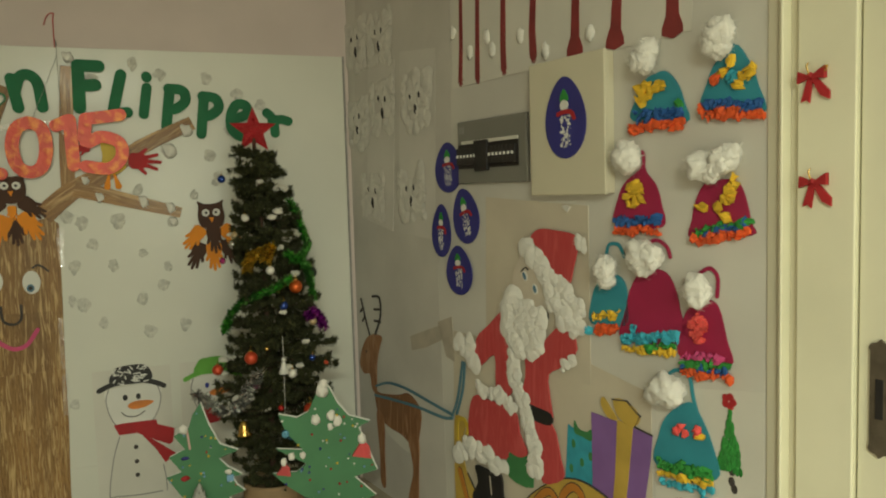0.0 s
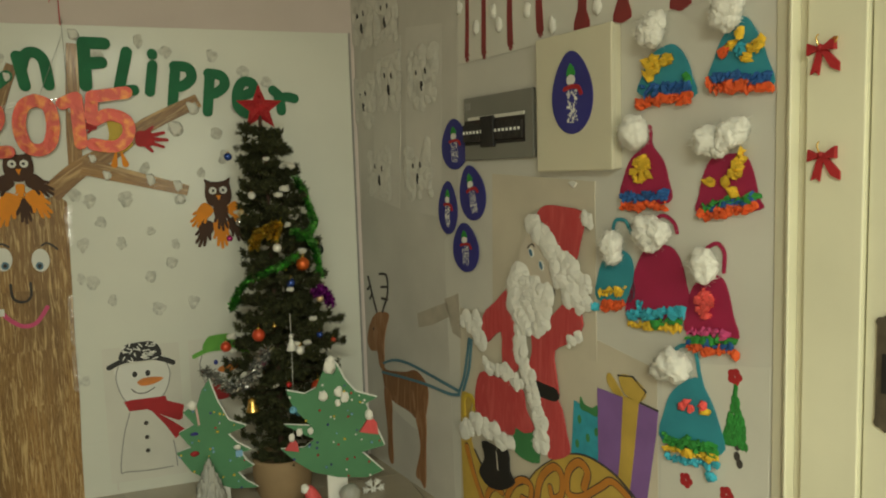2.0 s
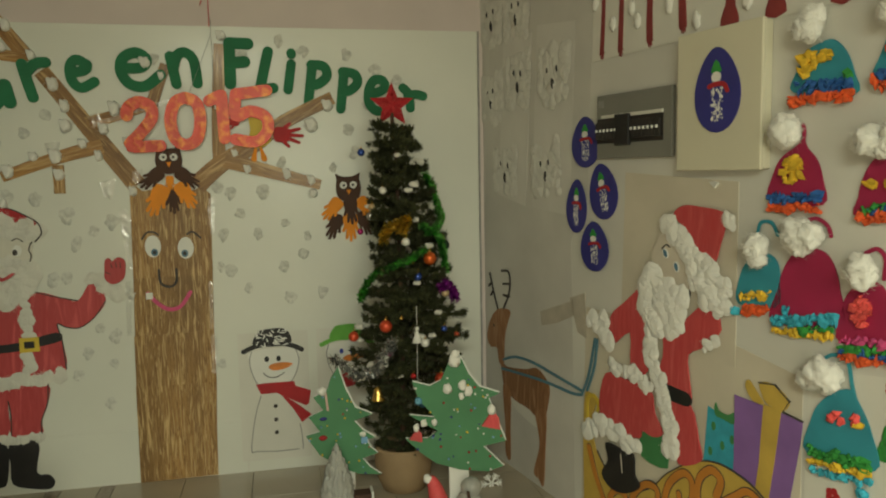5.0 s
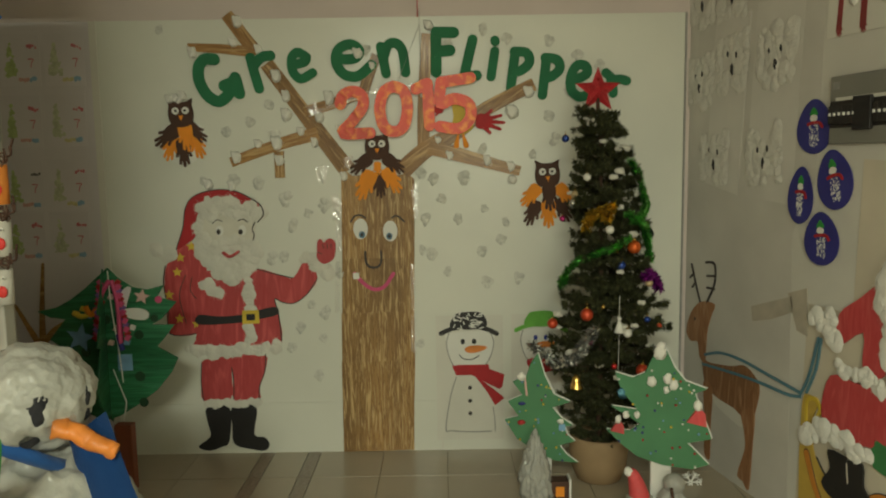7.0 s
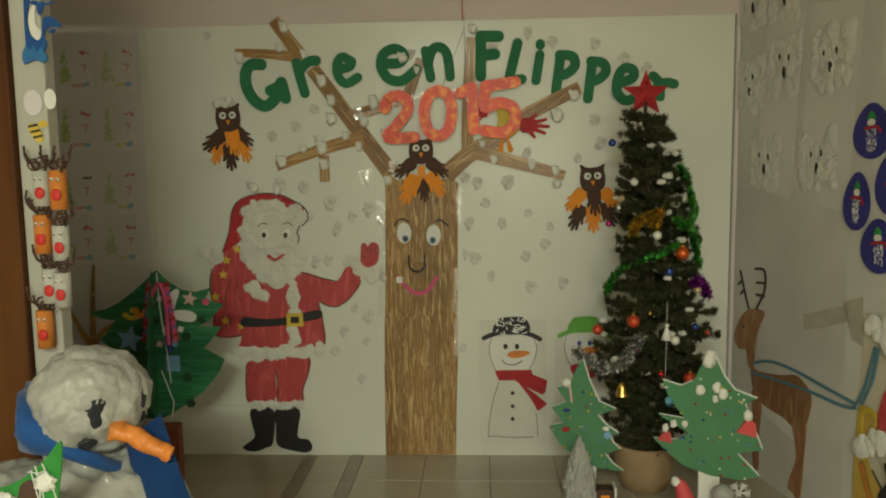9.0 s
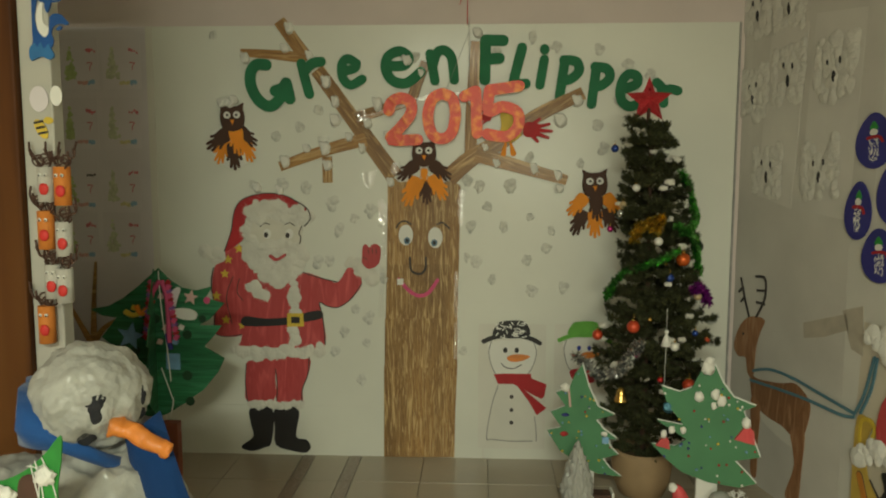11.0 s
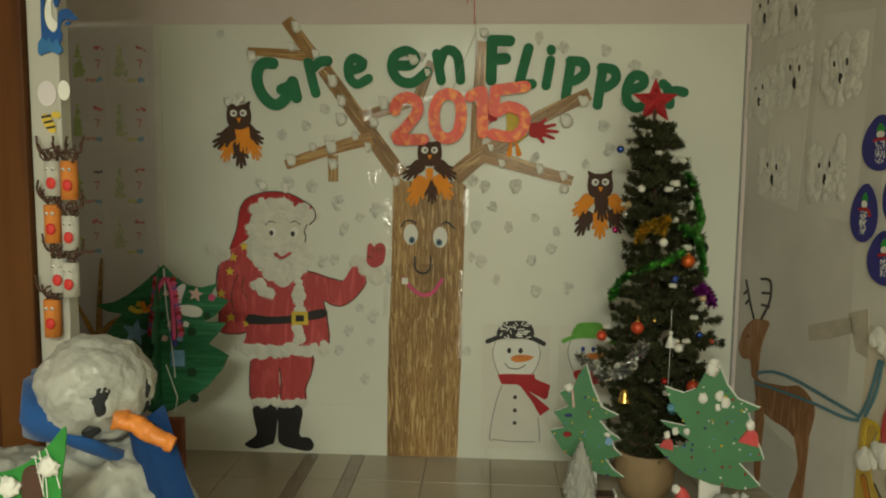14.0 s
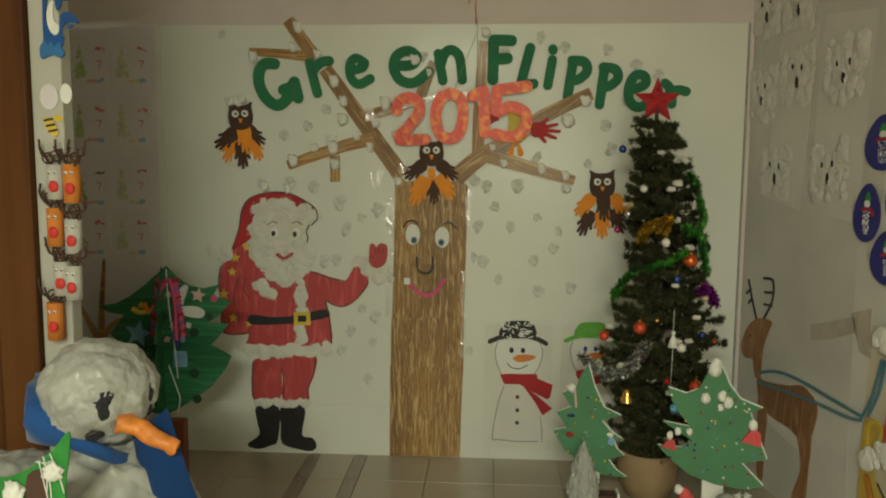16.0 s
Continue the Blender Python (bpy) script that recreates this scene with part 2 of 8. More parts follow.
def brushed(name, colour, dark, lite, along=2, width=70.0, rough=0.55, coat=0.2, wave=0.0, blot=0.1, stroke=0.06):
    """Paint brushed in streaks; wave bends the strokes, blot is how uneven the coat is."""
    m = surface(name, colour, rough, blot, 5, width, 0.25, coat=coat,
                stretch=[stroke if i == along else 1 for i in range(3)], second=dark, mix=(0.42, 0.75), each=0.2)
    nt = m.node_tree
    b = nt.nodes["Principled BSDF"]
    src = b.inputs["Base Color"].links[0].from_socket
    n = nt.nodes.new("ShaderNodeTexNoise")
    n.inputs["Scale"].default_value = width * 0.45
    n.inputs["Distortion"].default_value = wave
    for x in nt.nodes:
        if x.type == "TEX_NOISE" and x.inputs["Scale"].default_value == width:
            x.inputs["Distortion"].default_value = wave
    mp = next(x for x in nt.nodes if x.type == "MAPPING")
    nt.links.new(mp.outputs[0], n.inputs["Vector"])
    r = nt.nodes.new("ShaderNodeValToRGB")
    r.color_ramp.elements[0].position, r.color_ramp.elements[1].position = 0.52, 0.68
    nt.links.new(n.outputs["Fac"], r.inputs["Fac"])
    mx = nt.nodes.new("ShaderNodeMix")
    mx.data_type = "RGBA"
    nt.links.new(r.outputs["Color"], mx.inputs["Factor"])
    nt.links.new(src, mx.inputs["A"])
    mx.inputs["B"].default_value = (*lite, 1)
    nt.links.new(mx.outputs["Result"], b.inputs["Base Color"])
    return m


def clear_film(name):
    m = bpy.data.materials.new(name)
    m.use_nodes = True
    nt = m.node_tree
    out = nt.nodes["Material Output"]
    nt.nodes.remove(nt.nodes["Principled BSDF"])
    tr = nt.nodes.new("ShaderNodeBsdfTransparent")
    gl = nt.nodes.new("ShaderNodeBsdfGlossy")
    gl.inputs["Roughness"].default_value = 0.09
    mx = nt.nodes.new("ShaderNodeMixShader")
    mx.inputs[0].default_value = 0.15
    ns = nt.nodes.new("ShaderNodeTexNoise")
    ns.inputs["Scale"].default_value = 60
    co = nt.nodes.new("ShaderNodeTexCoord")
    nt.links.new(co.outputs["Object"], ns.inputs["Vector"])
    bp = nt.nodes.new("ShaderNodeBump")
    bp.inputs["Strength"].default_value = 1.0
    bp.inputs["Distance"].default_value = 0.002
    nt.links.new(ns.outputs["Fac"], bp.inputs["Height"])
    nt.links.new(bp.outputs["Normal"], gl.inputs["Normal"])
    nt.links.new(tr.outputs[0], mx.inputs[1])
    nt.links.new(gl.outputs[0], mx.inputs[2])
    nt.links.new(mx.outputs[0], out.inputs["Surface"])
    return m


M = {}
M["plaster"] = surface("pinkish_plaster", (0.64, 0.55, 0.52), 0.85, 0.06, 2.5, 90, 0.15)
M["board"] = surface("white_laminate", (0.70, 0.70, 0.62), 0.38, 0.05, 1.6, 14, 0.05, coat=0.15)
M["side_paint"] = surface("worn_white_paint", (0.64, 0.62, 0.56), 0.6, 0.07, 2.2, 40, 0.12)
# white wall paint again, its colour darkened to stand for shade on the pillar
M["pillar_paint"] = surface("shade_toned_pillar_paint", (0.47, 0.455, 0.40), 0.6, 0.08, 3, 40, 0.15)
# darker copy of the dull paper; shade near the corner put into its colour
M["bare_sheet"] = surface("shade_toned_paper", (0.60, 0.575, 0.52), 0.6, 0.11, 2.5, 30, 0.1)
M["sheet_grey"] = surface("thin_grey_paper", (0.66, 0.61, 0.63), 0.7, 0.06, 3, 60, 0.1)
M["paper"] = surface("white_paper", (0.68, 0.66, 0.59), 0.75, 0.05, 4, 60, 0.1)
M["paper_old"] = surface("stained_old_paper", (0.60, 0.54, 0.43), 0.7, 0.10, 3, 30, 0.1)
M["door_paint"] = surface("cream_gloss_paint", (0.85, 0.82, 0.62), 0.35, 0.05, 3, 60, 0.06, coat=0.2)
M["wood_door"] = brushed("varnished_brown_wood", (0.095, 0.032, 0.006), (0.045, 0.014, 0.003), (0.12, 0.045, 0.009), 2, 22, 0.6, 0.0)
M["wood_door"].node_tree.nodes["Principled BSDF"].inputs["Specular IOR Level"].default_value = 0.2
M["tile"] = surface("beige_floor_tile", (0.40, 0.345, 0.255), 0.3, 0.08, 4, 40, 0.05, coat=0.2)
M["tile_dark"] = surface("brown_veined_tile", (0.24, 0.185, 0.135), 0.3, 0.15, 8, 60, 0.05, coat=0.2, second=(0.30, 0.24, 0.18))
M["grout"] = surface("grey_grout", (0.30, 0.26, 0.20), 0.9, 0.1, 10, 100, 0.2)
M["bark"] = brushed("brown_brushed_paint", (0.35, 0.195, 0.06), (0.15, 0.062, 0.015), (0.60, 0.41, 0.18), 1, 170, wave=1.6, blot=0.5, stroke=0.075)
M["branch"] = brushed("brown_branch_paint", (0.37, 0.19, 0.052), (0.18, 0.08, 0.02), (0.56, 0.36, 0.15), 0, 120, wave=1.2, blot=0.4, stroke=0.09)
M["green_felt"] = surface("dark_green_felt", (0.022, 0.17, 0.075), 0.85, 0.15, 8, 220, 0.3, sheen=0.3)
M["number"] = surface("orange_red_glitter_paint", (0.43, 0.055, 0.034), 0.36, 0.25, 7, 30, 0.6, metal=0.3, spec=0.4,
                      second=(0.62, 0.24, 0.04), mix=(0.48, 0.75))
M["cotton"] = surface("white_cotton_wool", (0.80, 0.78, 0.72), 0.95, 0.05, 12, 90, 0.35, sheen=0.3)
M["trim_cotton"] = surface("thin_greyish_cotton", (0.66, 0.64, 0.57), 0.95, 0.08, 14, 90, 0.3)
M["sheet_dull"] = surface("dull_greyish_paper", (0.65, 0.625, 0.57), 0.6, 0.09, 2.5, 30, 0.1)
M["snow_spot"] = surface("thin_cotton_spot", (0.58, 0.575, 0.52), 0.9, 0.18, 30, 160, 0.4, island=0.14)
M["brown_card"] = surface("dark_brown_card", (0.075, 0.035, 0.022), 0.8, 0.12, 8, 120, 0.15)
M["orange_card"] = surface("orange_card", (0.85, 0.29, 0.02), 0.75, 0.10, 8, 120, 0.15)
M["white_card"] = surface("white_card", (0.76, 0.75, 0.70), 0.7, 0.04, 6, 100, 0.1)
M["black"] = surface("black_paint", (0.018, 0.016, 0.016), 0.55, 0.2, 10, 90, 0.2)
M["ink"] = surface("dark_ink_line", (0.06, 0.05, 0.045), 0.8, 0.2, 20, 200, 0.0)
M["ink_soft"] = surface("grey_pencil_line", (0.30, 0.29, 0.27), 0.8, 0.2, 20, 200, 0.0)
M["red_paint"] = brushed("red_poster_paint", (0.57, 0.072, 0.075), (0.52, 0.050, 0.055), (0.61, 0.10, 0.10), 1, 34, 0.6, 0.0, 2.5, 0.12, 0.16)
M["red_dark"] = surface("deep_red_card", (0.42, 0.02, 0.025), 0.7, 0.14, 9, 60, 0.12)
M["pale_face"] = surface("pale_drawn_paper", (0.66, 0.63, 0.54), 0.75, 0.06, 9, 60, 0.1)
M["skin"] = surface("pale_pencilled_paper", (0.62, 0.55, 0.45), 0.75, 0.06, 9, 60, 0.1)
M["yellow"] = surface("yellow_paint", (0.66, 0.47, 0.05), 0.6, 0.14, 9, 60, 0.1)
M["ochre"] = surface("mustard_yellow_paint", (0.55, 0.37, 0.07), 0.6, 0.14, 9, 40, 0.1)
M["swirl"] = surface("orange_swirl_paint", (0.55, 0.21, 0.03), 0.6, 0.14, 9, 40, 0.1)
M["pink"] = surface("pink_crayon", (0.62, 0.08, 0.20), 0.6, 0.2, 12, 90, 0.2)
M["blue_eye"] = surface("grey_blue_paint", (0.10, 0.20, 0.28), 0.5, 0.1, 20, 100, 0.0)
M["navy"] = surface("navy_blue_card", (0.035, 0.035, 0.22), 0.6, 0.12, 8, 80, 0.12)
M["teal"] = surface("teal_card", (0.035, 0.28, 0.36), 0.7, 0.10, 8, 80, 0.12)
M["magenta"] = surface("magenta_card", (0.36, 0.015, 0.07), 0.7, 0.10, 8, 80, 0.12)
M["purple"] = surface("purple_paint", (0.24, 0.12, 0.36), 0.65, 0.12, 8, 40, 0.1)
M["rein"] = surface("blue_grey_ribbon", (0.10, 0.22, 0.28), 0.65, 0.12, 8, 60, 0.1)
M["deer"] = brushed("brown_crayon", (0.34, 0.165, 0.075), (0.25, 0.11, 0.045), (0.42, 0.23, 0.12), 1, 40, 0.7, 0.0, 2.0, 0.2, 0.15)
M["maroon"] = surface("maroon_handprint_paint", (0.24, 0.035, 0.035), 0.65, 0.18, 12, 60, 0.15)
M["leaf_paint"] = surface("green_handmade_card", (0.05, 0.22, 0.075), 0.7, 0.12, 8, 60, 0.15)
M["tree_card"] = surface("sage_green_card", (0.075, 0.22, 0.105), 0.75, 0.10, 6, 60, 0.12)
M["dark_green"] = brushed("dark_green_brushed", (0.020, 0.15, 0.058), (0.007, 0.065, 0.024), (0.045, 0.22, 0.10), 0, 75, 0.5, 0.3, 1.0, 0.3, 0.07)
M["lime"] = surface("lime_green_crayon", (0.14, 0.42, 0.06), 0.7, 0.18, 12, 60, 0.1)
M["blue"] = surface("blue_felt", (0.010, 0.075, 0.27), 0.9, 0.15, 7, 150, 0.3, sheen=0.2)
M["carrot"] = surface("orange_wrapped_paper", (0.68, 0.21, 0.03), 0.55, 0.2, 18, 50, 0.6, coat=0.15)
M["metal_grey"] = surface("grey_enamel", (0.21, 0.205, 0.18), 0.45, 0.06, 4, 80, 0.05)
M["metal_dark"] = surface("dark_plastic", (0.024, 0.02, 0.018), 0.45, 0.1, 10, 80, 0.05)
M["cream_metal"] = surface("cream_enamel", (0.66, 0.62, 0.47), 0.4, 0.03, 3, 60, 0.04)
M["bronze"] = surface("dark_bronze", (0.13, 0.105, 0.075), 0.5, 0.25, 30, 120, 0.2, metal=0.3)
M["terracotta"] = surface("terracotta", (0.34, 0.23, 0.125), 0.8, 0.12, 8, 60, 0.15)
M["film"] = clear_film("clear_tape")
M["thin_cotton"] = surface("thin_teased_cotton", (0.70, 0.68, 0.62), 0.95, 0.10, 20, 150, 0.5)
for nm, c in (("wash_green", (0.42, 0.50, 0.22)), ("wash_lime", (0.52, 0.54, 0.38)), ("wash_red", (0.56, 0.16, 0.19)), ("wash_black", (0.10, 0.09, 0.09)),
              ("wash_blue", (0.24, 0.38, 0.52)), ("wash_yellow", (0.60, 0.54, 0.30)), ("wash_pink", (0.60, 0.34, 0.32))):
    M[nm] = surface(nm + "_paint", c, 0.8, 0.12, 30, 90, 0.0, island=0.12)
for nm, c in (("crepe_orange", (0.72, 0.10, 0.02)), ("crepe_blue", (0.02, 0.10, 0.32)), ("crepe_yellow", (0.72, 0.45, 0.03)),
              ("crepe_green", (0.03, 0.25, 0.04)), ("crepe_sky", (0.04, 0.36, 0.48)), ("crepe_pink", (0.60, 0.07, 0.22)),
              ("crepe_coral", (0.75, 0.09, 0.08))):
    M[nm] = surface(nm + "_paper", c, 0.8, 0.15, 20, 120, 0.3, island=0.25)

# ---- structure ----
LEFT_X, CEIL = -1.655, 2.8


def block(name, a, b, mat, label, category, bevel=0.0):
    bm = add_box(bmesh.new(), a, b, 0, bevel)
    return tagged(link(name, bm, mat), label, category, kind="structure")


block("floor_base", (-3.4, -3.6, -0.15), (3.4, 4.65, -0.008), M["grout"], "grey grout bed under the floor tiles", "floor")
block("wall_back", (-1.80, 4.5, -0.008), (1.75, 4.65, CEIL), M["plaster"], "pinkish plastered wall behind the white boards", "wall")
def block_right(name, s0, s1, z0, z1, w0, w1, mat, label, category, bevel=0.0):
    ob = block(name, (s0, z0, w0), (s1, z1, w1), mat, label, category, bevel)
    ob.matrix_world = RIGHT
    return ob


block_right("wall_right", -0.02, 2.251, -0.008, CEIL, -0.15, 0, M["side_paint"], "worn white painted wall hung with crafts", "wall")
block_right("wall_right_near", 3.70, 8.35, -0.008, CEIL, -0.15, 0, M["side_paint"], "plain white painted wall beyond the door", "wall")
block_right("wall_over_door", 2.251, 3.70, 2.25, CEIL, -0.15, 0, M["side_paint"], "plain white wall over the door", "wall")
PILLAR_0, PILLAR_1, PILLAR_Y = -0.851, -0.768, 2.88
block("wall_left", (-1.80, 3.03, -0.008), (LEFT_X, 4.5, CEIL), M["side_paint"], "plain white side wall behind the brown door", "wall")
block("wall_left_near", (-3.4, -3.6, -0.008), (-3.25, 2.88, CEIL), M["plaster"], "plain pinkish plastered side wall", "wall")
block("wall_left_return", (-3.4, 2.88, -0.008), (-1.94, 3.03, CEIL), M["plaster"], "plain plastered return wall", "wall")
block("wall_left_lintel", (-1.94, 2.88, 2.25), (PILLAR_0 - 0.001, 3.03, CEIL), M["plaster"], "plain plastered wall over the brown door", "wall")
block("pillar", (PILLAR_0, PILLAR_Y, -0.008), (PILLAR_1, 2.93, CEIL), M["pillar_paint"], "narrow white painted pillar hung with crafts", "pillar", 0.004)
wx0, wx1, wz0, wz1 = WINDOW
for a, b in (((-3.25, -3.6, -0.008), (wx0, -3.45, CEIL)), ((wx1, -3.6, -0.008), (3.4, -3.45, CEIL)), ((wx0, -3.6, -0.008), (wx1, -3.45, wz0)), ((wx0, -3.6, wz1), (wx1, -3.45, CEIL))):
    block("wall_rear", a, b, M["plaster"], "plain pinkish plastered rear wall", "wall")
win = thing("window_1", pose(0, -3.56, 0), "plain white framed window in the rear wall", "window", kind="structure")
for a, b in (((wx0 + 0.001, -0.03, wz0 + 0.001), (wx1 - 0.001, 0.03, wz0 + 0.05)), ((wx0 + 0.001, -0.03, wz1 - 0.05), (wx1 - 0.001, 0.03, wz1 - 0.001)), ((wx0 + 0.001, -0.03, wz0 + 0.051), (wx0 + 0.05, 0.03, wz1 - 0.051)),
             ((wx1 - 0.05, -0.03, wz0 + 0.051), (wx1 - 0.001, 0.03, wz1 - 0.051)), (((wx0 + wx1) / 2 - 0.025, -0.03, wz0 + 0.051), ((wx0 + wx1) / 2 + 0.025, 0.03, wz1 - 0.051))):
    part("window_frame", add_box(bmesh.new(), a, b, 0, 0.004), M["door_paint"], win)
light = bpy.data.lights.new("daylight", "AREA")
light.shape, light.size, light.size_y = "RECTANGLE", wx1 - wx0 - 0.1, wz1 - wz0 - 0.1
light.energy, light.color = DAYLIGHT, DAY_COLOUR
new("daylight", light).matrix_world = pose((wx0 + wx1) / 2, -3.5, (wz0 + wz1) / 2, 90, 0, 0)
block("ceiling", (-3.4, -3.6, CEIL), (3.4, 4.65, CEIL + 0.12), M["side_paint"], "plain white painted ceiling", "ceiling")

for lx, ly, lz, power in LAMPS:
    lamp = thing("ceiling_light", pose(lx, ly, CEIL), "flat white fluorescent ceiling light with a plain housing", "ceiling light", "ceiling lights")
    bm = add_box(bmesh.new(), (-0.62, -0.1, -0.05), (0.62, 0.1, -0.002), 0, 0.006)
    part("housing", bm, M["white_card"], lamp, "white enamel lamp housing")
    light = bpy.data.lights.new("tube_light", "AREA")
    light.shape, light.size, light.size_y = "RECTANGLE", 1.2, 0.16
    light.energy, light.color = power, LAMP_COLOUR
    ob = new("tube_light", light)
    ob.matrix_world = pose(lx, ly, CEIL - 0.055)

# white boards that line the back wall, each sheet a piece of its own
sheets = [(-1.655, -1.205, 0.0, 2.05, "sheet_grey"), (-1.201, 1.498, 0.2485, 2.05, "board"),
          (-1.201, 0.36, 0.0, 0.248, "board"), (0.362, 1.498, 0.0, 0.248, "board")]
cover = thing("wall_board", pose(0, 4.5, 0, 90, 0, 0), "glossy white laminated sheets covering the wall", "wall board", kind="structure")
for x0, x1, z0, z1, mt in sheets:
    part("sheet", add_box(bmesh.new(), (x0, z0, 0), (x1, z1, 0.004), 0, 0.001), M[mt], cover)
part("edge_strip", add_box(bmesh.new(), (1.499, 0.0, 0), (1.507, 2.05, 0.007)), M["ink_soft"], cover, "grey board edging strip")
part("edge_strip", add_box(bmesh.new(), (-1.222, 0.0, 0.0045), (-1.19, 2.05, 0.009)), M["paper"], cover, "white board edging strip")

# brown door and its frame on the left
door = thing("door_1", pose(0, PILLAR_Y, 0), "varnished brown wooden door with a flat frame", "door", kind="structure")
part("door_frame", add_box(bmesh.new(), (PILLAR_0 - 0.11, -0.02, 0), (PILLAR_0 - 0.002, 0.12, 2.24), 0, 0.006), M["wood_door"], door, "brown wooden frame post")
part("door_frame", add_box(bmesh.new(), (-1.938, -0.02, 0), (-1.84, 0.12, 2.24), 0, 0.006), M["wood_door"], door)
leaf = part("door_leaf", add_box(bmesh.new(), (-1.838, 0.03, 0.01), (PILLAR_0 - 0.112, 0.075, 2.22), 0, 0.004), M["wood_door"], door, "brown varnished door leaf")
part("door_panel", add_box(bmesh.new(), (-1.72, 0.018, 0.25), (-1.2, 0.0295, 1.0), 0, 0.006), M["wood_door"], leaf)
part("door_panel", add_box(bmesh.new(), (-1.72, 0.018, 1.15), (-1.2, 0.0295, 2.08), 0, 0.006), M["wood_door"], leaf)

# cream door and casing on the right
door = thing("door_2", RIGHT, "cream painted door with moulded casing and dark pull handle", "door", kind="structure")
part("casing", add_box(bmesh.new(), (2.252, 0, -0.12), (2.286, 2.24, 0.004), 0, 0.003), M["cream_metal"], door, "flat outer casing strip")
part("moulding", add_box(bmesh.new(), (2.287, 0, -0.10), (2.2935, 2.24, 0.014), 0, 0.003), M["door_paint"], door, "raised rounded moulding")
part("moulding", add_box(bmesh.new(), (2.294, 0, -0.10), (2.3012, 2.24, 0.019), 0, 0.003), M["door_paint"], door, "raised rounded moulding")
part("rebate", add_box(bmesh.new(), (2.3015, 0, -0.11), (2.326, 2.24, -0.012)), M["cream_metal"], door, "shadowed recessed strip")
part("post", add_box(bmesh.new(), (2.3265, 0, -0.11), (2.458, 2.24, 0.002), 0, 0.003), M["door_paint"], door, "wide cream door post")
leaf = part("door_leaf", add_box(bmesh.new(), (2.463, 0.01, -0.055), (3.56, 2.22, -0.010), 0, 0.003), M["door_paint"], door, "cream door leaf")
part("post", add_box(bmesh.new(), (3.564, 0, -0.11), (3.70, 2.24, 0.002), 0, 0.003), M["door_paint"], door)
bm = bmesh.new()
plate(bm, [(-0.021, -0.098), (-0.024, -0.108), (-0.019, -0.116), (-0.009, -0.118), (0, -0.126), (0.009, -0.118), (0.019, -0.116), (0.024, -0.108), (0.021, -0.098), (0.021, 0.098), (0.024, 0.108), (0.019, 0.116), (0.009, 0.118), (0, 0.126), (-0.009, 0.118), (-0.019, 0.116), (-0.024, 0.108), (-0.021, 0.098)], 0, 0.006, 0, False)
h = part("pull_handle", bm, M["bronze"], leaf, "dark bronze recessed pull plate")
h.matrix_local = pose(2.512, 0.950, -0.0098)
part("grip", add_box(bmesh.new(), (-0.008, -0.042, 0.006), (0.008, 0.042, 0.009), 0, 0.001), M["black"], h, "black finger grip")

# floor tiles
tiles = thing("floor", pose(0, 0, 0), "glossy beige floor tiles with brown veined strips", "floor", kind="structure")
TILE = 0.305
tile_me, strip_me = bpy.data.meshes.new("tile"), bpy.data.meshes.new("strip")
bm = add_box(bmesh.new(), (0.0015, 0.0015, -0.01), (TILE - 0.0015, TILE - 0.0015, 0), 0, 0.001)
bm.to_mesh(tile_me)
bm.free()
tile_me.materials.append(M["tile"])
bm = add_box(bmesh.new(), (0.0015, 0.0015, -0.01), (0.06, TILE - 0.0015, 0), 0, 0.001)
bm.to_mesh(strip_me)
bm.free()
strip_me.materials.append(M["tile_dark"])
half_me = bpy.data.meshes.new("tile")
bm = add_box(bmesh.new(), (0.0015, 0.0015, -0.01), (0.1635, TILE - 0.0015, 0), 0, 0.001)
bm.to_mesh(half_me)
bm.free()
half_me.materials.append(M["tile"])
columns = [("tile", tile_me, 0.078 + i * TILE) for i in range(-1, 6)]
columns += [("strip_tile", strip_me, -0.2885), ("tile", half_me, -0.4535), ("strip_tile", strip_me, -0.515)]
columns += [("tile", tile_me, -0.515 - i * TILE) for i in range(1, 9)]
for j in range(26):
    y = 4.5 - (j + 1) * TILE
    for nm, me, x in columns:
        if x > 1.75 or y < -3.6:
            continue
        ob = new(nm, me)
        ob.parent = tiles
        ob.matrix_world = pose(x, y, 0)


# ---- back wall: the paper tree ----
M["print_blue"] = surface("faded_blue_print", (0.18, 0.34, 0.52), 0.8, 0.2, 14, 60, 0.05)
tree = thing("paper_tree", on_back(0, 0), "brown painted paper tree with a smiling face on white board", "paper tree")
bm = plate(bmesh.new(), [(-0.169, -0.692), (0.173, -0.688), (0.177, -0.462), (0.186, -0.239), (-0.166, -0.241)], 0.0, 0.002, 0, False)
ORIGIN = Vector((0.050, 0.692))
def tree_part(name, bm, mat, label="", parent=None):
    ob = part(name, bm, mat, parent or tree, label)
    if parent is None:
        ob.matrix_local = pose(ORIGIN.x, ORIGIN.y, 0)
    return ob


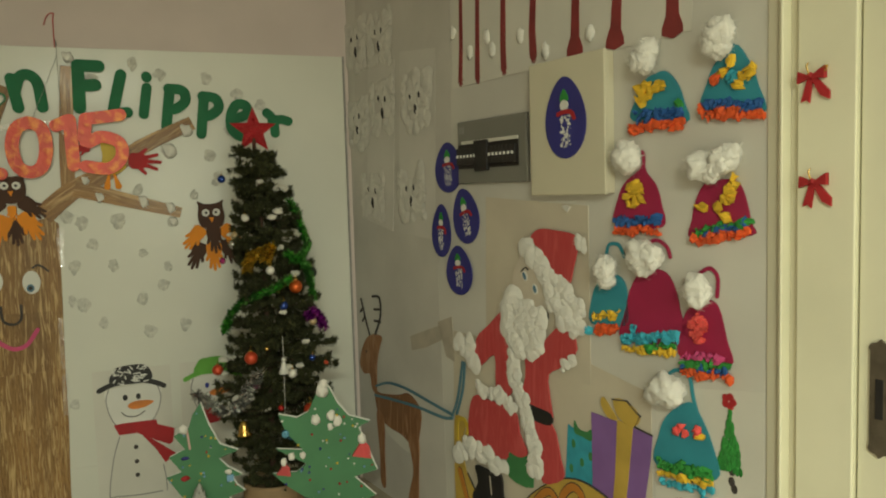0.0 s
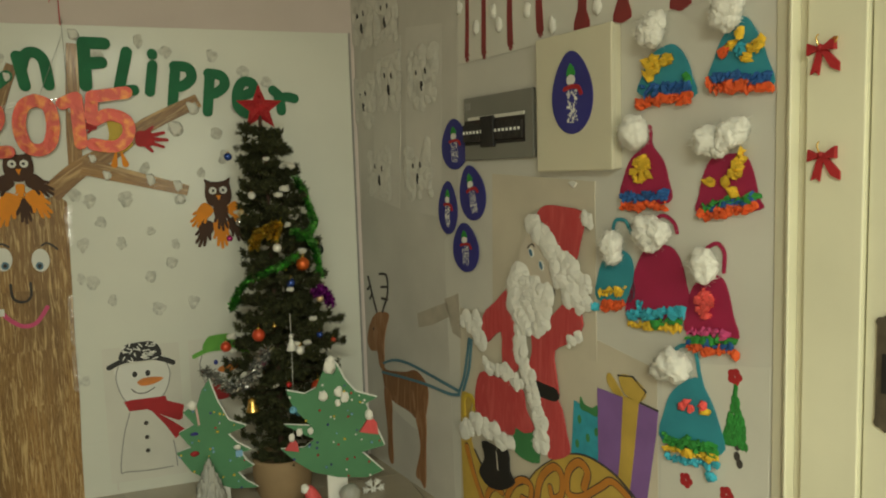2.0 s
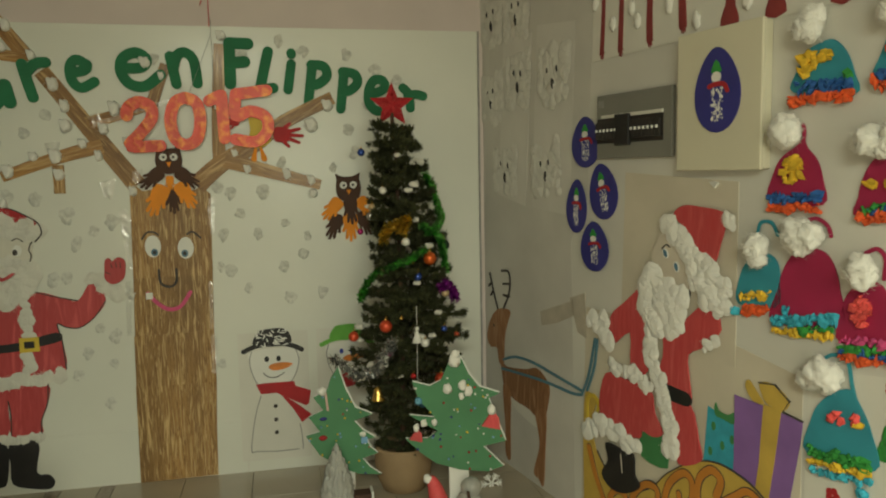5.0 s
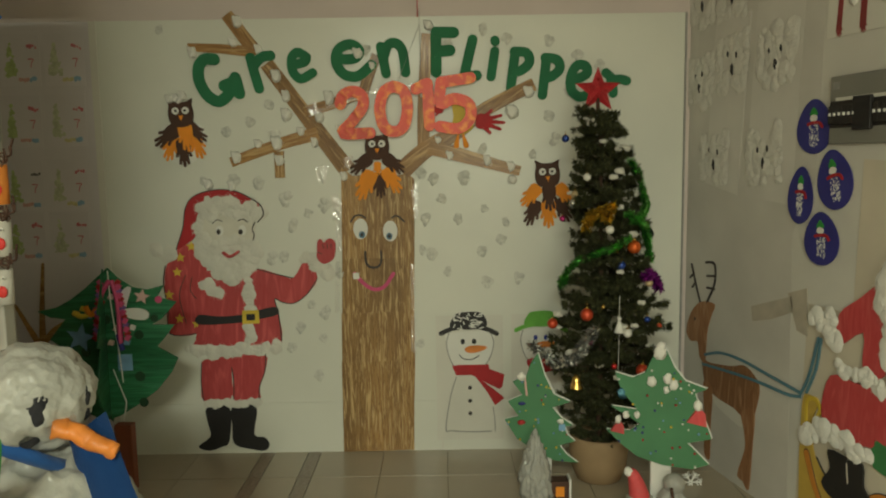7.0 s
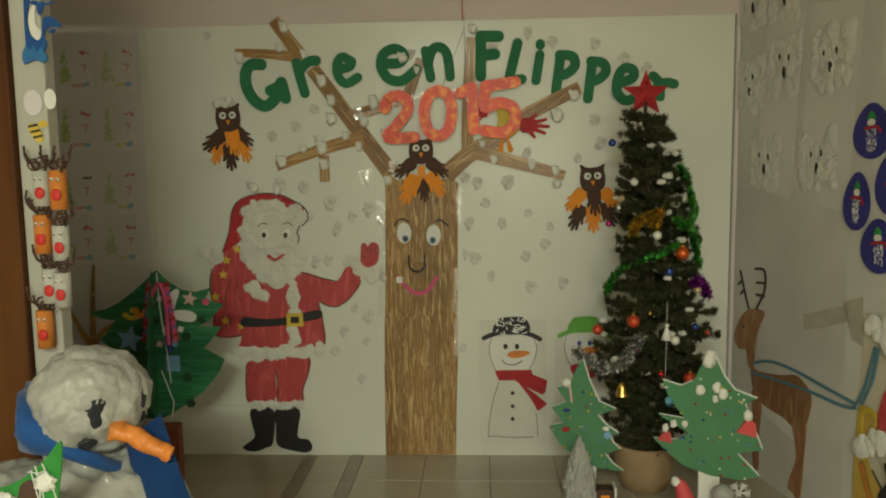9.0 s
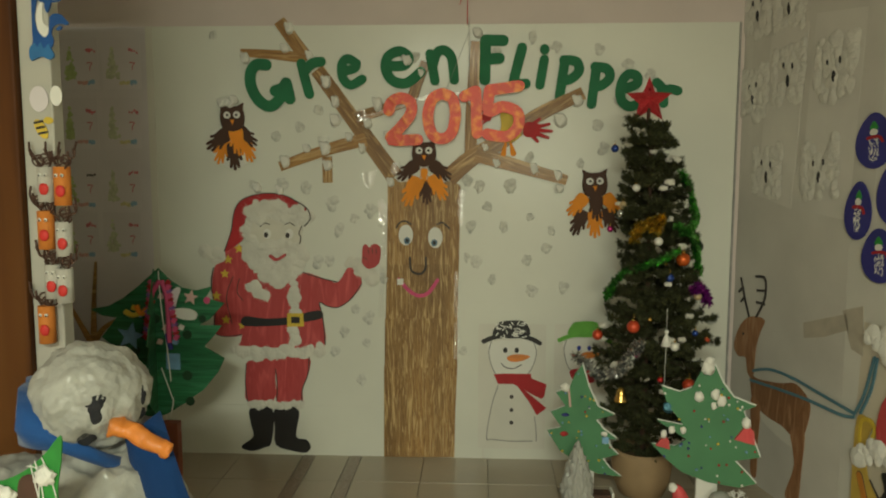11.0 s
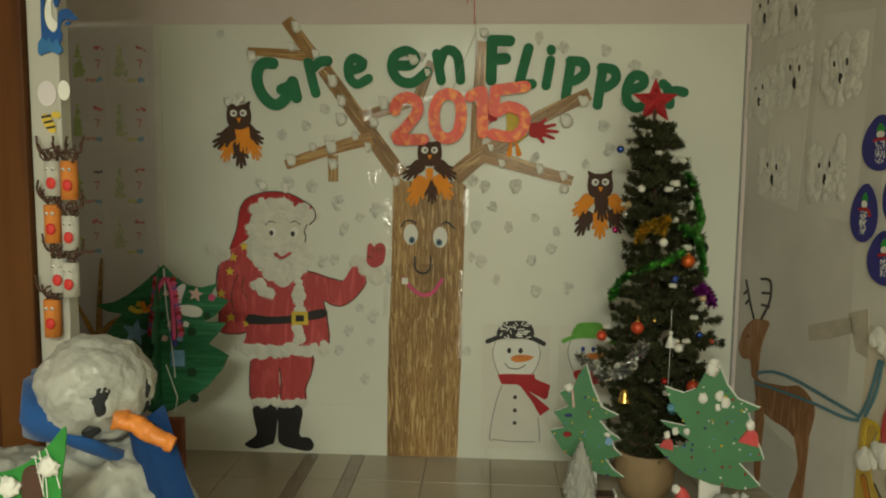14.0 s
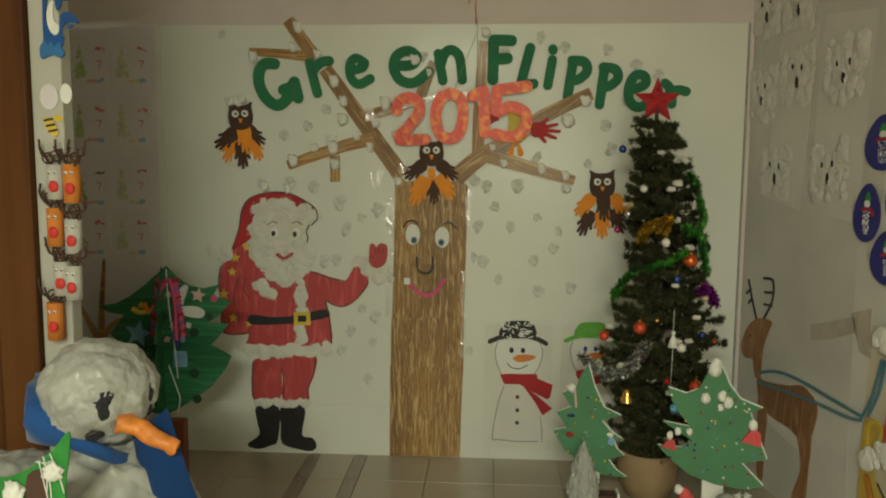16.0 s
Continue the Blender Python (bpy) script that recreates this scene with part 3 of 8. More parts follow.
tree_part("trunk_sheet", bm, M["bark"], "brown brushed trunk paper")
for k, (q, w) in enumerate((([(-0.163, -0.246), (0.186, -0.244), (0.186, -0.002), (-0.16, -0.011)], 0.0045), ([(-0.157, -0.019), (0.186, -0.013), (0.192, 0.263), (-0.149, 0.259)], 0.0025),
                            ([(-0.149, 0.251), (0.192, 0.253), (0.199, 0.62), (0.164, 0.651), (0.098, 0.632), (0.019, 0.65), (-0.088, 0.639), (-0.141, 0.68)], 0.005))):
    tree_part("trunk_sheet", plate(bmesh.new(), q, 0.0, w, 0, False), M["bark"])
for k, (q, a, b) in enumerate((
        ([(-0.109, 0.665), (-0.194, 0.78), (-0.3, 0.926), (-0.468, 1.158)], 0.082, 0.066), ([(-0.51, 1.202), (-0.567, 1.279), (-0.64, 1.379)], 0.064, 0.056),
        ([(-0.52, 1.21), (-0.669, 1.226), (-0.824, 1.236)], 0.05, 0.034), ([(-0.3, 0.936), (-0.167, 0.973), (-0.041, 1.014)], 0.052, 0.046),
        ([(-0.242, 0.837), (-0.375, 0.805), (-0.515, 0.76), (-0.65, 0.711)], 0.062, 0.044), ([(-0.426, 0.758), (-0.425, 0.636)], 0.046, 0.046),
        ([(-0.036, 0.996), (-0.004, 1.086), (0.037, 1.189)], 0.052, 0.044), ([(0.245, 0.738), (0.247, 0.958), (0.269, 1.28)], 0.058, 0.05),
        ([(0.14, 0.656), (0.255, 0.756), (0.398, 0.835), (0.538, 0.939), (0.757, 1.046)], 0.085, 0.058), ([(0.268, 0.772), (0.439, 0.721), (0.69, 0.65)], 0.078, 0.045))):
    turn = math.atan2(q[-1][1] - q[0][1], q[-1][0] - q[0][0])
    bm = ribbon(bmesh.new(), q, a, 0.0, 0.003 + 0.0009 * k, 0, True, 4, b, False)
    bm.transform(Matrix.Rotation(-turn, 4, "Z"))
    tree_part("branch", bm, M["branch"]).matrix_local = pose(ORIGIN.x, ORIGIN.y, 0) @ Matrix.Rotation(turn, 4, "Z")
for (x, y), (px, py) in ([(-0.058, 0.392), (-0.052, 0.365)], [(0.081, 0.38), (0.076, 0.356)]):
    eye = tree_part("eye", disc(bmesh.new(), x, y, 0.034, 0.049, 0, 0.007), M["white_card"], "white paper eye")
    part("pupil", disc(bmesh.new(), px, py, 0.015, 0.017, 0.007, 0.009), M["blue_eye"], eye, "grey-blue pupil")
    part("pupil_centre", disc(bmesh.new(), px, py, 0.008, 0.009, 0.009, 0.0105), M["black"], eye)
for q in ([(-0.103, 0.426), (-0.082, 0.453), (-0.055, 0.456), (-0.034, 0.443)], [(0.089, 0.441), (0.11, 0.452), (0.131, 0.439), (0.147, 0.423)]):
    tree_part("eyebrow", ribbon(bmesh.new(), q, 0.008, 0, 0.008), M["ink"])
tree_part("nose", ribbon(bmesh.new(), [(-0.039, 0.285), (-0.036, 0.233), (-0.017, 0.212), (0.015, 0.21), (0.034, 0.234), (0.036, 0.286)], 0.010, 0, 0.0085), M["ink"], "dark curved nose line")
tree_part("mouth", ribbon(bmesh.new(), [(-0.092, 0.181), (-0.046, 0.13), (-0, 0.104), (0.048, 0.118), (0.091, 0.178)], 0.017, 0, 0.0085), M["pink"], "pink crayon smile")
tree_part("tape_patch", add_box(bmesh.new(), (-0.099, 0.155, 0.008), (-0.07, 0.185, 0.0095)), M["white_card"])
for q in ([(-0.184, 0.537), (-0.141, 0.538), (-0.149, 0.291), (-0.168, 0.291)], [(0.183, 0.567), (0.215, 0.562), (0.211, 0.435), (0.19, 0.44)], [(0.171, 0.22), (0.192, 0.22), (0.189, 0.003), (0.17, 0.003)],
          [(-0.181, 0.242), (-0.157, 0.242), (-0.168, -0.003), (-0.19, -0.003)], [(-0.261, 0.682), (-0.194, 0.696), (-0.216, 0.603), (-0.248, 0.616)], [(-0.474, 0.852), (-0.407, 0.857), (-0.434, 0.794), (-0.466, 0.805)],
          [(-0.128, 0.723), (-0.082, 0.736), (-0.093, 0.67), (-0.128, 0.683)],
          [(-0.19, 0.56), (-0.158, 0.56), (-0.155, 0.43), (-0.185, 0.43)], [(0.17, -0.02), (0.196, -0.02), (0.193, -0.2), (0.168, -0.2)],
          [(0.188, 0.60), (0.222, 0.61), (0.222, 0.575), (0.19, 0.57)], [(-0.30, 0.96), (-0.25, 0.99), (-0.235, 0.93), (-0.28, 0.91)]):
    a, b, c, d = (Vector(p) for p in q)
    bm = bmesh.new()
    nu, nv = max(2, int((a - b).length / 0.008)), max(2, int((a - d).length / 0.008))
    grid = [[bm.verts.new((*a.lerp(b, i / nu).lerp(d.lerp(c, i / nu), j / nv), 0.0095)) for i in range(nu + 1)] for j in range(nv + 1)]
    for row in grid:
        for v in row:
            v.co.z += 0.0045 * abs(noise.noise(Vector((v.co.x, v.co.y, 1)) * 42)) + 0.003 * noise.noise(Vector((v.co.x, v.co.y, 4)) * 95)
    for j in range(nv):
        for i in range(nu):
            bm.faces.new((grid[j][i], grid[j][i + 1], grid[j + 1][i + 1], grid[j + 1][i])).smooth = True
    tree_part("clear_tape", bm, M["film"], "shiny clear tape")

# ---- cotton spots of snow ----
rnd = random.Random(4)
def spot(x, z, r, mat, out, label, fl=0.35):
    bm = bmesh.new()
    if fl > 0.3:
        puff(bm, (x * 0.001, z * 0.001, 0), r, 0, 0.5, 3, (rnd.uniform(0.8, 1.1), rnd.uniform(0.85, 1.25), fl), 1.6, 30)
    else:
        for k in range(7):
            a, d = k * 1.1 + rnd.uniform(-0.4, 0.4), r * rnd.uniform(0.25, 0.62)
            puff(bm, (math.cos(a) * d, math.sin(a) * d * 1.15, 0.0006 * rnd.random() + x * 0.00001), r * rnd.uniform(0.42, 0.75), 0, 0.9, 2,
                 (rnd.uniform(0.7, 1.2), rnd.uniform(0.8, 1.4), fl * rnd.uniform(1.2, 2.6)), 1.6, 5)
    solid("cotton_ball", bm, M[mat], on_back(x, z, out), label, "cotton ball", "cotton snow on the board", smooth=True)



for x, z in [(-0.503, 1.59), (-0.617, 1.543), (-0.414, 1.661), (-0.335, 1.617), (-0.737, 1.317), (-0.602, 1.318), (-0.48, 1.306), (-0.359, 1.227), (-0.537, 1.091), (-0.43, 0.951), (-0.328, 1.106), (-0.375, 0.957), (-0.309, 0.616), (-0.2, 0.563), (-0.228, 0.381), (-0.254, 0.727), (-0.186, 0.687), (-0.199, 0.906), (-0.252, 1.161), (-0.177, 1.202), (-0.11, 0.88), (-0.363, 0.794), (-0.351, 0.518), (0.296, 1.127), (0.477, 1.313), (0.374, 1.22)]:
    spot(x, z, rnd.uniform(0.022, 0.032), "snow_spot", 0.006, "flat greyish cotton wool spot on the board", 0.055)
for x, z in [(0.449, 1.121), (0.572, 1.17), (0.67, 1.105), (0.653, 1.025), (0.319, 0.953), (0.562, 0.97), (0.397, 0.874), (0.578, 0.823), (0.731, 0.839), (0.279, 0.98), (0.262, 0.531), (0.333, 1.312), (0.28, 1.338), (0.566, 1.444), (0.692, 1.613), (0.901, 1.485), (0.873, 1.588), (0.699, 1.302), (0.971, 1.715), (1.004, 1.867), (1.107, 1.822), (0.875, 1.93), (0.684, 1.943), (0.573, 1.986), (-0.903, 2.005), (0.403, 1.918), (0.04, 1.906), (0.8, 1.42)]:
    spot(x, z, rnd.uniform(0.020, 0.030), "snow_spot", 0.006, "flat greyish cotton wool spot on the board", 0.055)
for x, z in [(-0.543, 2.035), (-0.565, 1.945), (-0.753, 1.902), (-0.452, 1.912), (-0.376, 1.791), (-0.334, 1.7), (-0.335, 1.617), (-0.136, 1.688), (-0.184, 1.602), (-0.271, 1.539), (-0.384, 1.486), (-0.47, 1.486), (-0.573, 1.424), (-0.374, 1.407), (-0.21, 1.487), (-0.078, 1.33), (-0.091, 1.545), (0.066, 1.829), (0.001, 1.886), (0.362, 1.49), (0.415, 1.417), (0.588, 1.392), (0.698, 1.362), (0.707, 1.302), (0.705, 1.613), (0.78, 1.702), (0.324, 2.007), (0.297, 1.701), (-0.71, 1.304), (-0.602, 1.291)]:
    spot(x, z, rnd.uniform(0.018, 0.028), "cotton", 0.014, "white cotton wool ball stuck on the tree", 0.5)

# ---- lettering ----
def letter(name, ox, oz, strokes, width, mat, label, out=0.012, group="cut-out letters over the tree"):
    bm = bmesh.new()
    for k, s in enumerate(strokes):
        ribbon(bm, s, width, 0.0, 0.004 + 0.0009 * k)
    return solid(name, bm, M[mat], on_back(ox, oz, out), label, "letter", group)


GREEN = "dark green felt cut-out letter on the board"
letter("letter_g", -0.648, 1.778, [[(-0.006, 0.093), (-0.052, 0.093), (-0.079, 0.057), (-0.078, -0.005), (-0.044, -0.068), (0.009, -0.096), (0.058, -0.057), (0.08, 0)], [(0.034, -0.026), (0.091, -0.005)], [(0.086, 0.01), (0.103, -0.062)]], 0.052, "green_felt", GREEN)
letter("letter_r", -0.461, 1.804, [[(-0.028, 0.072), (-0.011, -0), (0.007, -0.067)], [(-0.018, 0.031), (0.022, 0.072), (0.064, 0.08)]], 0.045, "green_felt", GREEN)
letter("letter_e", -0.262, 1.835, [[(0.029, 0.041), (-0.013, 0.062), (-0.039, 0.031), (-0.034, -0.026), (0.002, -0.057), (0.055, -0.031)], [(-0.034, 0.005), (0.019, 0.018), (0.029, 0.041)]], 0.042, "green_felt", GREEN)
letter("letter_e", -0.025, 1.855, [[(-0.073, 0.01), (0.008, 0.01), (0.034, 0.046), (-0.008, 0.074), (-0.06, 0.051), (-0.073, -0.005), (-0.039, -0.059), (0.024, -0.069), (0.089, -0.02)]], 0.046, "green_felt", GREEN)
letter("letter_n", 0.165, 1.860, [[(-0.058, 0.056), (-0.036, -0.064)], [(-0.047, 0), (-0.026, 0.061), (0.01, 0.071), (0.041, 0.036), (0.053, -0.061)]], 0.044, "green_felt", GREEN)
letter("letter_f", 0.377, 1.893, [[(-0.017, 0.083), (-0.019, -0.094)], [(-0.017, 0.083), (0.063, 0.081)], [(-0.015, -0.003), (0.046, 0.002)]], 0.050, "green_felt", GREEN)
letter("letter_l", 0.507, 1.855, [[(0.019, 0.086), (-0.015, -0.051), (-0.014, -0.076), (0.037, -0.074)]], 0.046, "green_felt", GREEN)
letter("letter_i", 0.620, 1.855, [[(0.007, 0.033), (-0.011, -0.081)], [(0.008, 0.081), (0.009, 0.076)]], 0.042, "green_felt", GREEN)
letter("letter_p", 0.738, 1.817, [[(-0.017, 0.068), (-0.039, -0.094)], [(-0.022, 0.068), (0.034, 0.061), (0.046, 0.018), (0.006, -0.018), (-0.03, -0.02)]], 0.044, "green_felt", GREEN)
letter("letter_p", 0.880, 1.779, [[(-0.017, 0.073), (-0.036, -0.091)], [(-0.023, 0.076), (0.031, 0.066), (0.043, 0.025), (0.003, -0.01), (-0.028, -0.008)]], 0.044, "green_felt", GREEN)
letter("letter_e", 1.015, 1.753, [[(-0.03, -0), (0.03, 0.025), (0.028, 0.061), (-0.012, 0.066), (-0.039, 0.02), (-0.039, -0.041), (-0.003, -0.076), (0.038, -0.066)]], 0.044, "green_felt", GREEN)
letter("letter_r", 1.159, 1.759, [[(-0.024, 0.025), (0.003, -0.005), (0.01, -0.068)], [(-0.002, -0.013), (0.038, -0.005), (0.071, -0.013)]], 0.042, "green_felt", GREEN)

sign = thing("number_sign", on_back(0, 0, 0.034), "orange-red glittery year number hanging on threads before the paper tree", "number sign")
SX, SZ = 0.224, 1.637
for nm, strokes in (("digit_two", [[(-0.305, 0.022), (-0.294, 0.059), (-0.252, 0.079), (-0.207, 0.059), (-0.205, 0.007), (-0.257, -0.06), (-0.297, -0.11), (-0.173, -0.11)]]),
                    ("digit_zero", [[(-0.061, 0.098), (-0.105, 0.074), (-0.126, -0), (-0.109, -0.081), (-0.062, -0.106), (-0.018, -0.08), (0, 0), (-0.014, 0.075), (-0.061, 0.098)]]),
                    ("digit_one", [[(0.041, 0.085), (0.087, 0.106)], [(0.093, 0.108), (0.1, -0.08)]]),
                    ("digit_five", [[(0.289, 0.131), (0.155, 0.113)], [(0.155, 0.113), (0.151, 0.018), (0.213, 0.039), (0.281, 0.014), (0.287, -0.048), (0.236, -0.095), (0.147, -0.085)]])):
    bm = bmesh.new()
    for k, s in enumerate(strokes):
        ribbon(bm, s, 0.052, 0.0, 0.005 + 0.0006 * k, 0, nm != "digit_five" or k > 0)
    ob = part(nm, bm, M["number"], sign)
    ob.matrix_local = pose(SX, SZ, 0)
part("thread", tube(bmesh.new(), [(0.288, 1.753, 0.003), (0.285, 2.057, 0.003), (0.285, 2.057, -0.022)], 0.0012), M["ink_soft"], sign, "thin hanging thread")
part("thread", tube(bmesh.new(), [(0.171, 1.727, 0.003), (0.285, 2.007, 0.003)], 0.0010), M["ink_soft"], sign)
part("clear_strip", ribbon(bmesh.new(), [(-0.223, 1.617), (0.093, 1.722), (0.327, 1.740)], 0.02, -0.004, -0.002, 0, False, cap=False), M["film"], sign, "clear plastic tape strip")
bm = tube(bmesh.new(), [(0, -0.06, 0), (0, 0.05, 0), (0.004, 0.08, 0.004), (-0.02, 0.07, 0.004), (-0.035, 0.03, 0.003)], 0.002)
solid("red_string", bm, M["red_paint"], on_back(0.277, 2.107, 0.006), "thin red string loop on the plaster", "string")

# ---- owls cut from hand prints ----
def hand(bm, x, y, turn, size, w0, w1, mi, spread=1.0):
    """A hand-print shape: palm and five fingers."""
    c, s = math.cos(turn), math.sin(turn)
    def at(u, v):
        return (x + (u * c - v * s) * size, y + (u * s + v * c) * size)
    plate(bm, [at(*p) for p in ((-0.28, 0.1), (0.28, 0.1), (0.33, -0.35), (0.2, -0.6), (-0.2, -0.6), (-0.33, -0.35))], w0, w1, mi, True, 3)
    for k, (a, l) in enumerate(((-0.75, 0.75), (-0.3, 1.05), (0.0, 1.15), (0.3, 1.05), (0.75, 0.75))):
        a *= spread
        p0 = (math.sin(a) * 0.25, -math.cos(a) * 0.25)
        p1 = (math.sin(a) * l, -math.cos(a) * l)
        ribbon(bm, [at(*p0), at(*p1)], 0.2 * size, w0, w1 - 0.0004 - 0.0001 * k, mi, False, 1, 0.13 * size)
    return bm


def owl(x, z, s, label, lean=0.0, order=0):
    ob = thing("paper_owl", on_back(x, z, 0.012) @ pose(0, 0, 0, 0, 0, lean), label, "paper owl", "owls on the board")
    if order == 0:
        part("backing", plate(bmesh.new(), [(-0.09 * s, -0.05 * s), (0.08 * s, -0.05 * s), (0.10 * s, -0.16 * s), (0, -0.235 * s), (-0.10 * s, -0.17 * s)], 0, 0.0012), M["white_card"], ob, "pale paper backing")
    lay = [("orange_card", -0.35, -0.045, -0.105, 0.092), ("orange_card", 0.3, 0.048, -0.10, 0.092), ("brown_card", -0.95, -0.032, -0.068, 0.1), ("brown_card", 0.8, 0.03, -0.055, 0.088), ("brown_card", 0.0, -0.002, -0.125, 0.096), ("orange_card", 0.1, 0.012, -0.055, 0.098)]
    if order == 1:
        lay = [("brown_card", 0.08, 0.006, -0.135, 0.088), ("orange_card", -0.42, -0.036, -0.125, 0.112), ("orange_card", 0.5, 0.044, -0.112, 0.10), ("brown_card", -0.9, -0.042, -0.052, 0.09), ("brown_card", 0.9, 0.042, -0.052, 0.09), ("orange_card", 0.0, 0.0, -0.075, 0.05)]
    if order == 2:
        lay = [("brown_card", -0.45, -0.055, -0.13, 0.094), ("brown_card", 0.42, 0.05, -0.125, 0.09), ("orange_card", -0.02, 0.0, -0.13, 0.098), ("orange_card", -0.75, -0.05, -0.058, 0.09), ("orange_card", 0.7, 0.052, -0.06, 0.09), ("brown_card", 0.04, 0.004, -0.058, 0.092)]
    for k, (mt, a, dx, drop, size) in enumerate(lay):
        part("hand_wing", hand(bmesh.new(), dx * s, drop * s, a, size * s, 0.001, 0.003 + 0.0012 * k, 0, 0.62), M[mt], ob)
    head = plate(bmesh.new(), [(-0.056 * s, 0.07 * s), (-0.052 * s, 0.045 * s), (-0.058 * s, 0.0), (-0.045 * s, -0.045 * s), (0, -0.06 * s), (0.045 * s, -0.045 * s),
                               (0.058 * s, 0.0), (0.052 * s, 0.045 * s), (0.056 * s, 0.07 * s), (0.025 * s, 0.056 * s), (-0.025 * s, 0.056 * s)], 0.004, 0.011, 0, True, 3)
    h = part("head", head, M["brown_card"], ob, "dark brown owl head")
    for sx in (-1, 1):
        e = part("eye", disc(bmesh.new(), sx * 0.023 * s, 0.016 * s, 0.0165 * s, 0.0165 * s, 0.011, 0.0128), M["white_card"], h, "round white eye")
        disc_bm = disc(bmesh.new(), sx * 0.021 * s, 0.016 * s, 0.006 * s, 0.006 * s, 0.0128, 0.0140)
        part("pupil", disc_bm, M["black"], h)
    part("beak", plate(bmesh.new(), [(-0.011 * s, -0.006 * s), (0.011 * s, -0.006 * s), (0.001 * s, -0.03 * s)], 0.011, 0.0135, 0, False), M["orange_card"], h, "orange triangular beak")
    return ob


owl(-0.818, 1.626, 1.0, "brown and orange hand-print owl on pale backing paper", 2, 0)
owl(0.079, 1.462, 0.98, "brown hand-print owl perched on the paper trunk", 0, 1)
owl(0.867, 1.322, 1.0, "brown owl with orange hand-print wings beside the fir tree", 2, 2)
for x, z in [(-0.865, 1.694), (-0.838, 1.699), (-0.805, 1.71), (-0.824, 1.689)]:
    spot(x, z, 0.018, "cotton", 0.024, "white cotton tuft on the owl's head", 0.6)

bird = thing("paper_bird", on_back(0.447, 1.586, 0.018), "yellow paper bird with red hand-print tail on a branch", "paper bird")
part("body", plate(bmesh.new(), [(-0.02, 0.09), (0.025, 0.077), (0.052, 0), (0.079, -0.038), (0.027, -0.072), (-0.025, -0.052), (-0.013, 0.008)], 0, 0.003), M["yellow"], bird)
part("tail", hand(bmesh.new(), *[(0.104, -0.012)][0], 1.5, 0.1, 0, 0.004, 0), M["red_dark"], bird, "dark red hand-print tail")
part("wing", hand(bmesh.new(), *[(-0.066, 0.046)][0], -1.5, 0.055, 0, 0.0045, 0), M["red_dark"], bird)
for p in ([(0.009, -0.07), (-0.001, -0.122)], [(0.03, -0.07), (0.044, -0.121)]):
    part("foot", ribbon(bmesh.new(), p, 0.008, 0, 0.004, 0, False, 1, 0.026), M["orange_card"], bird)

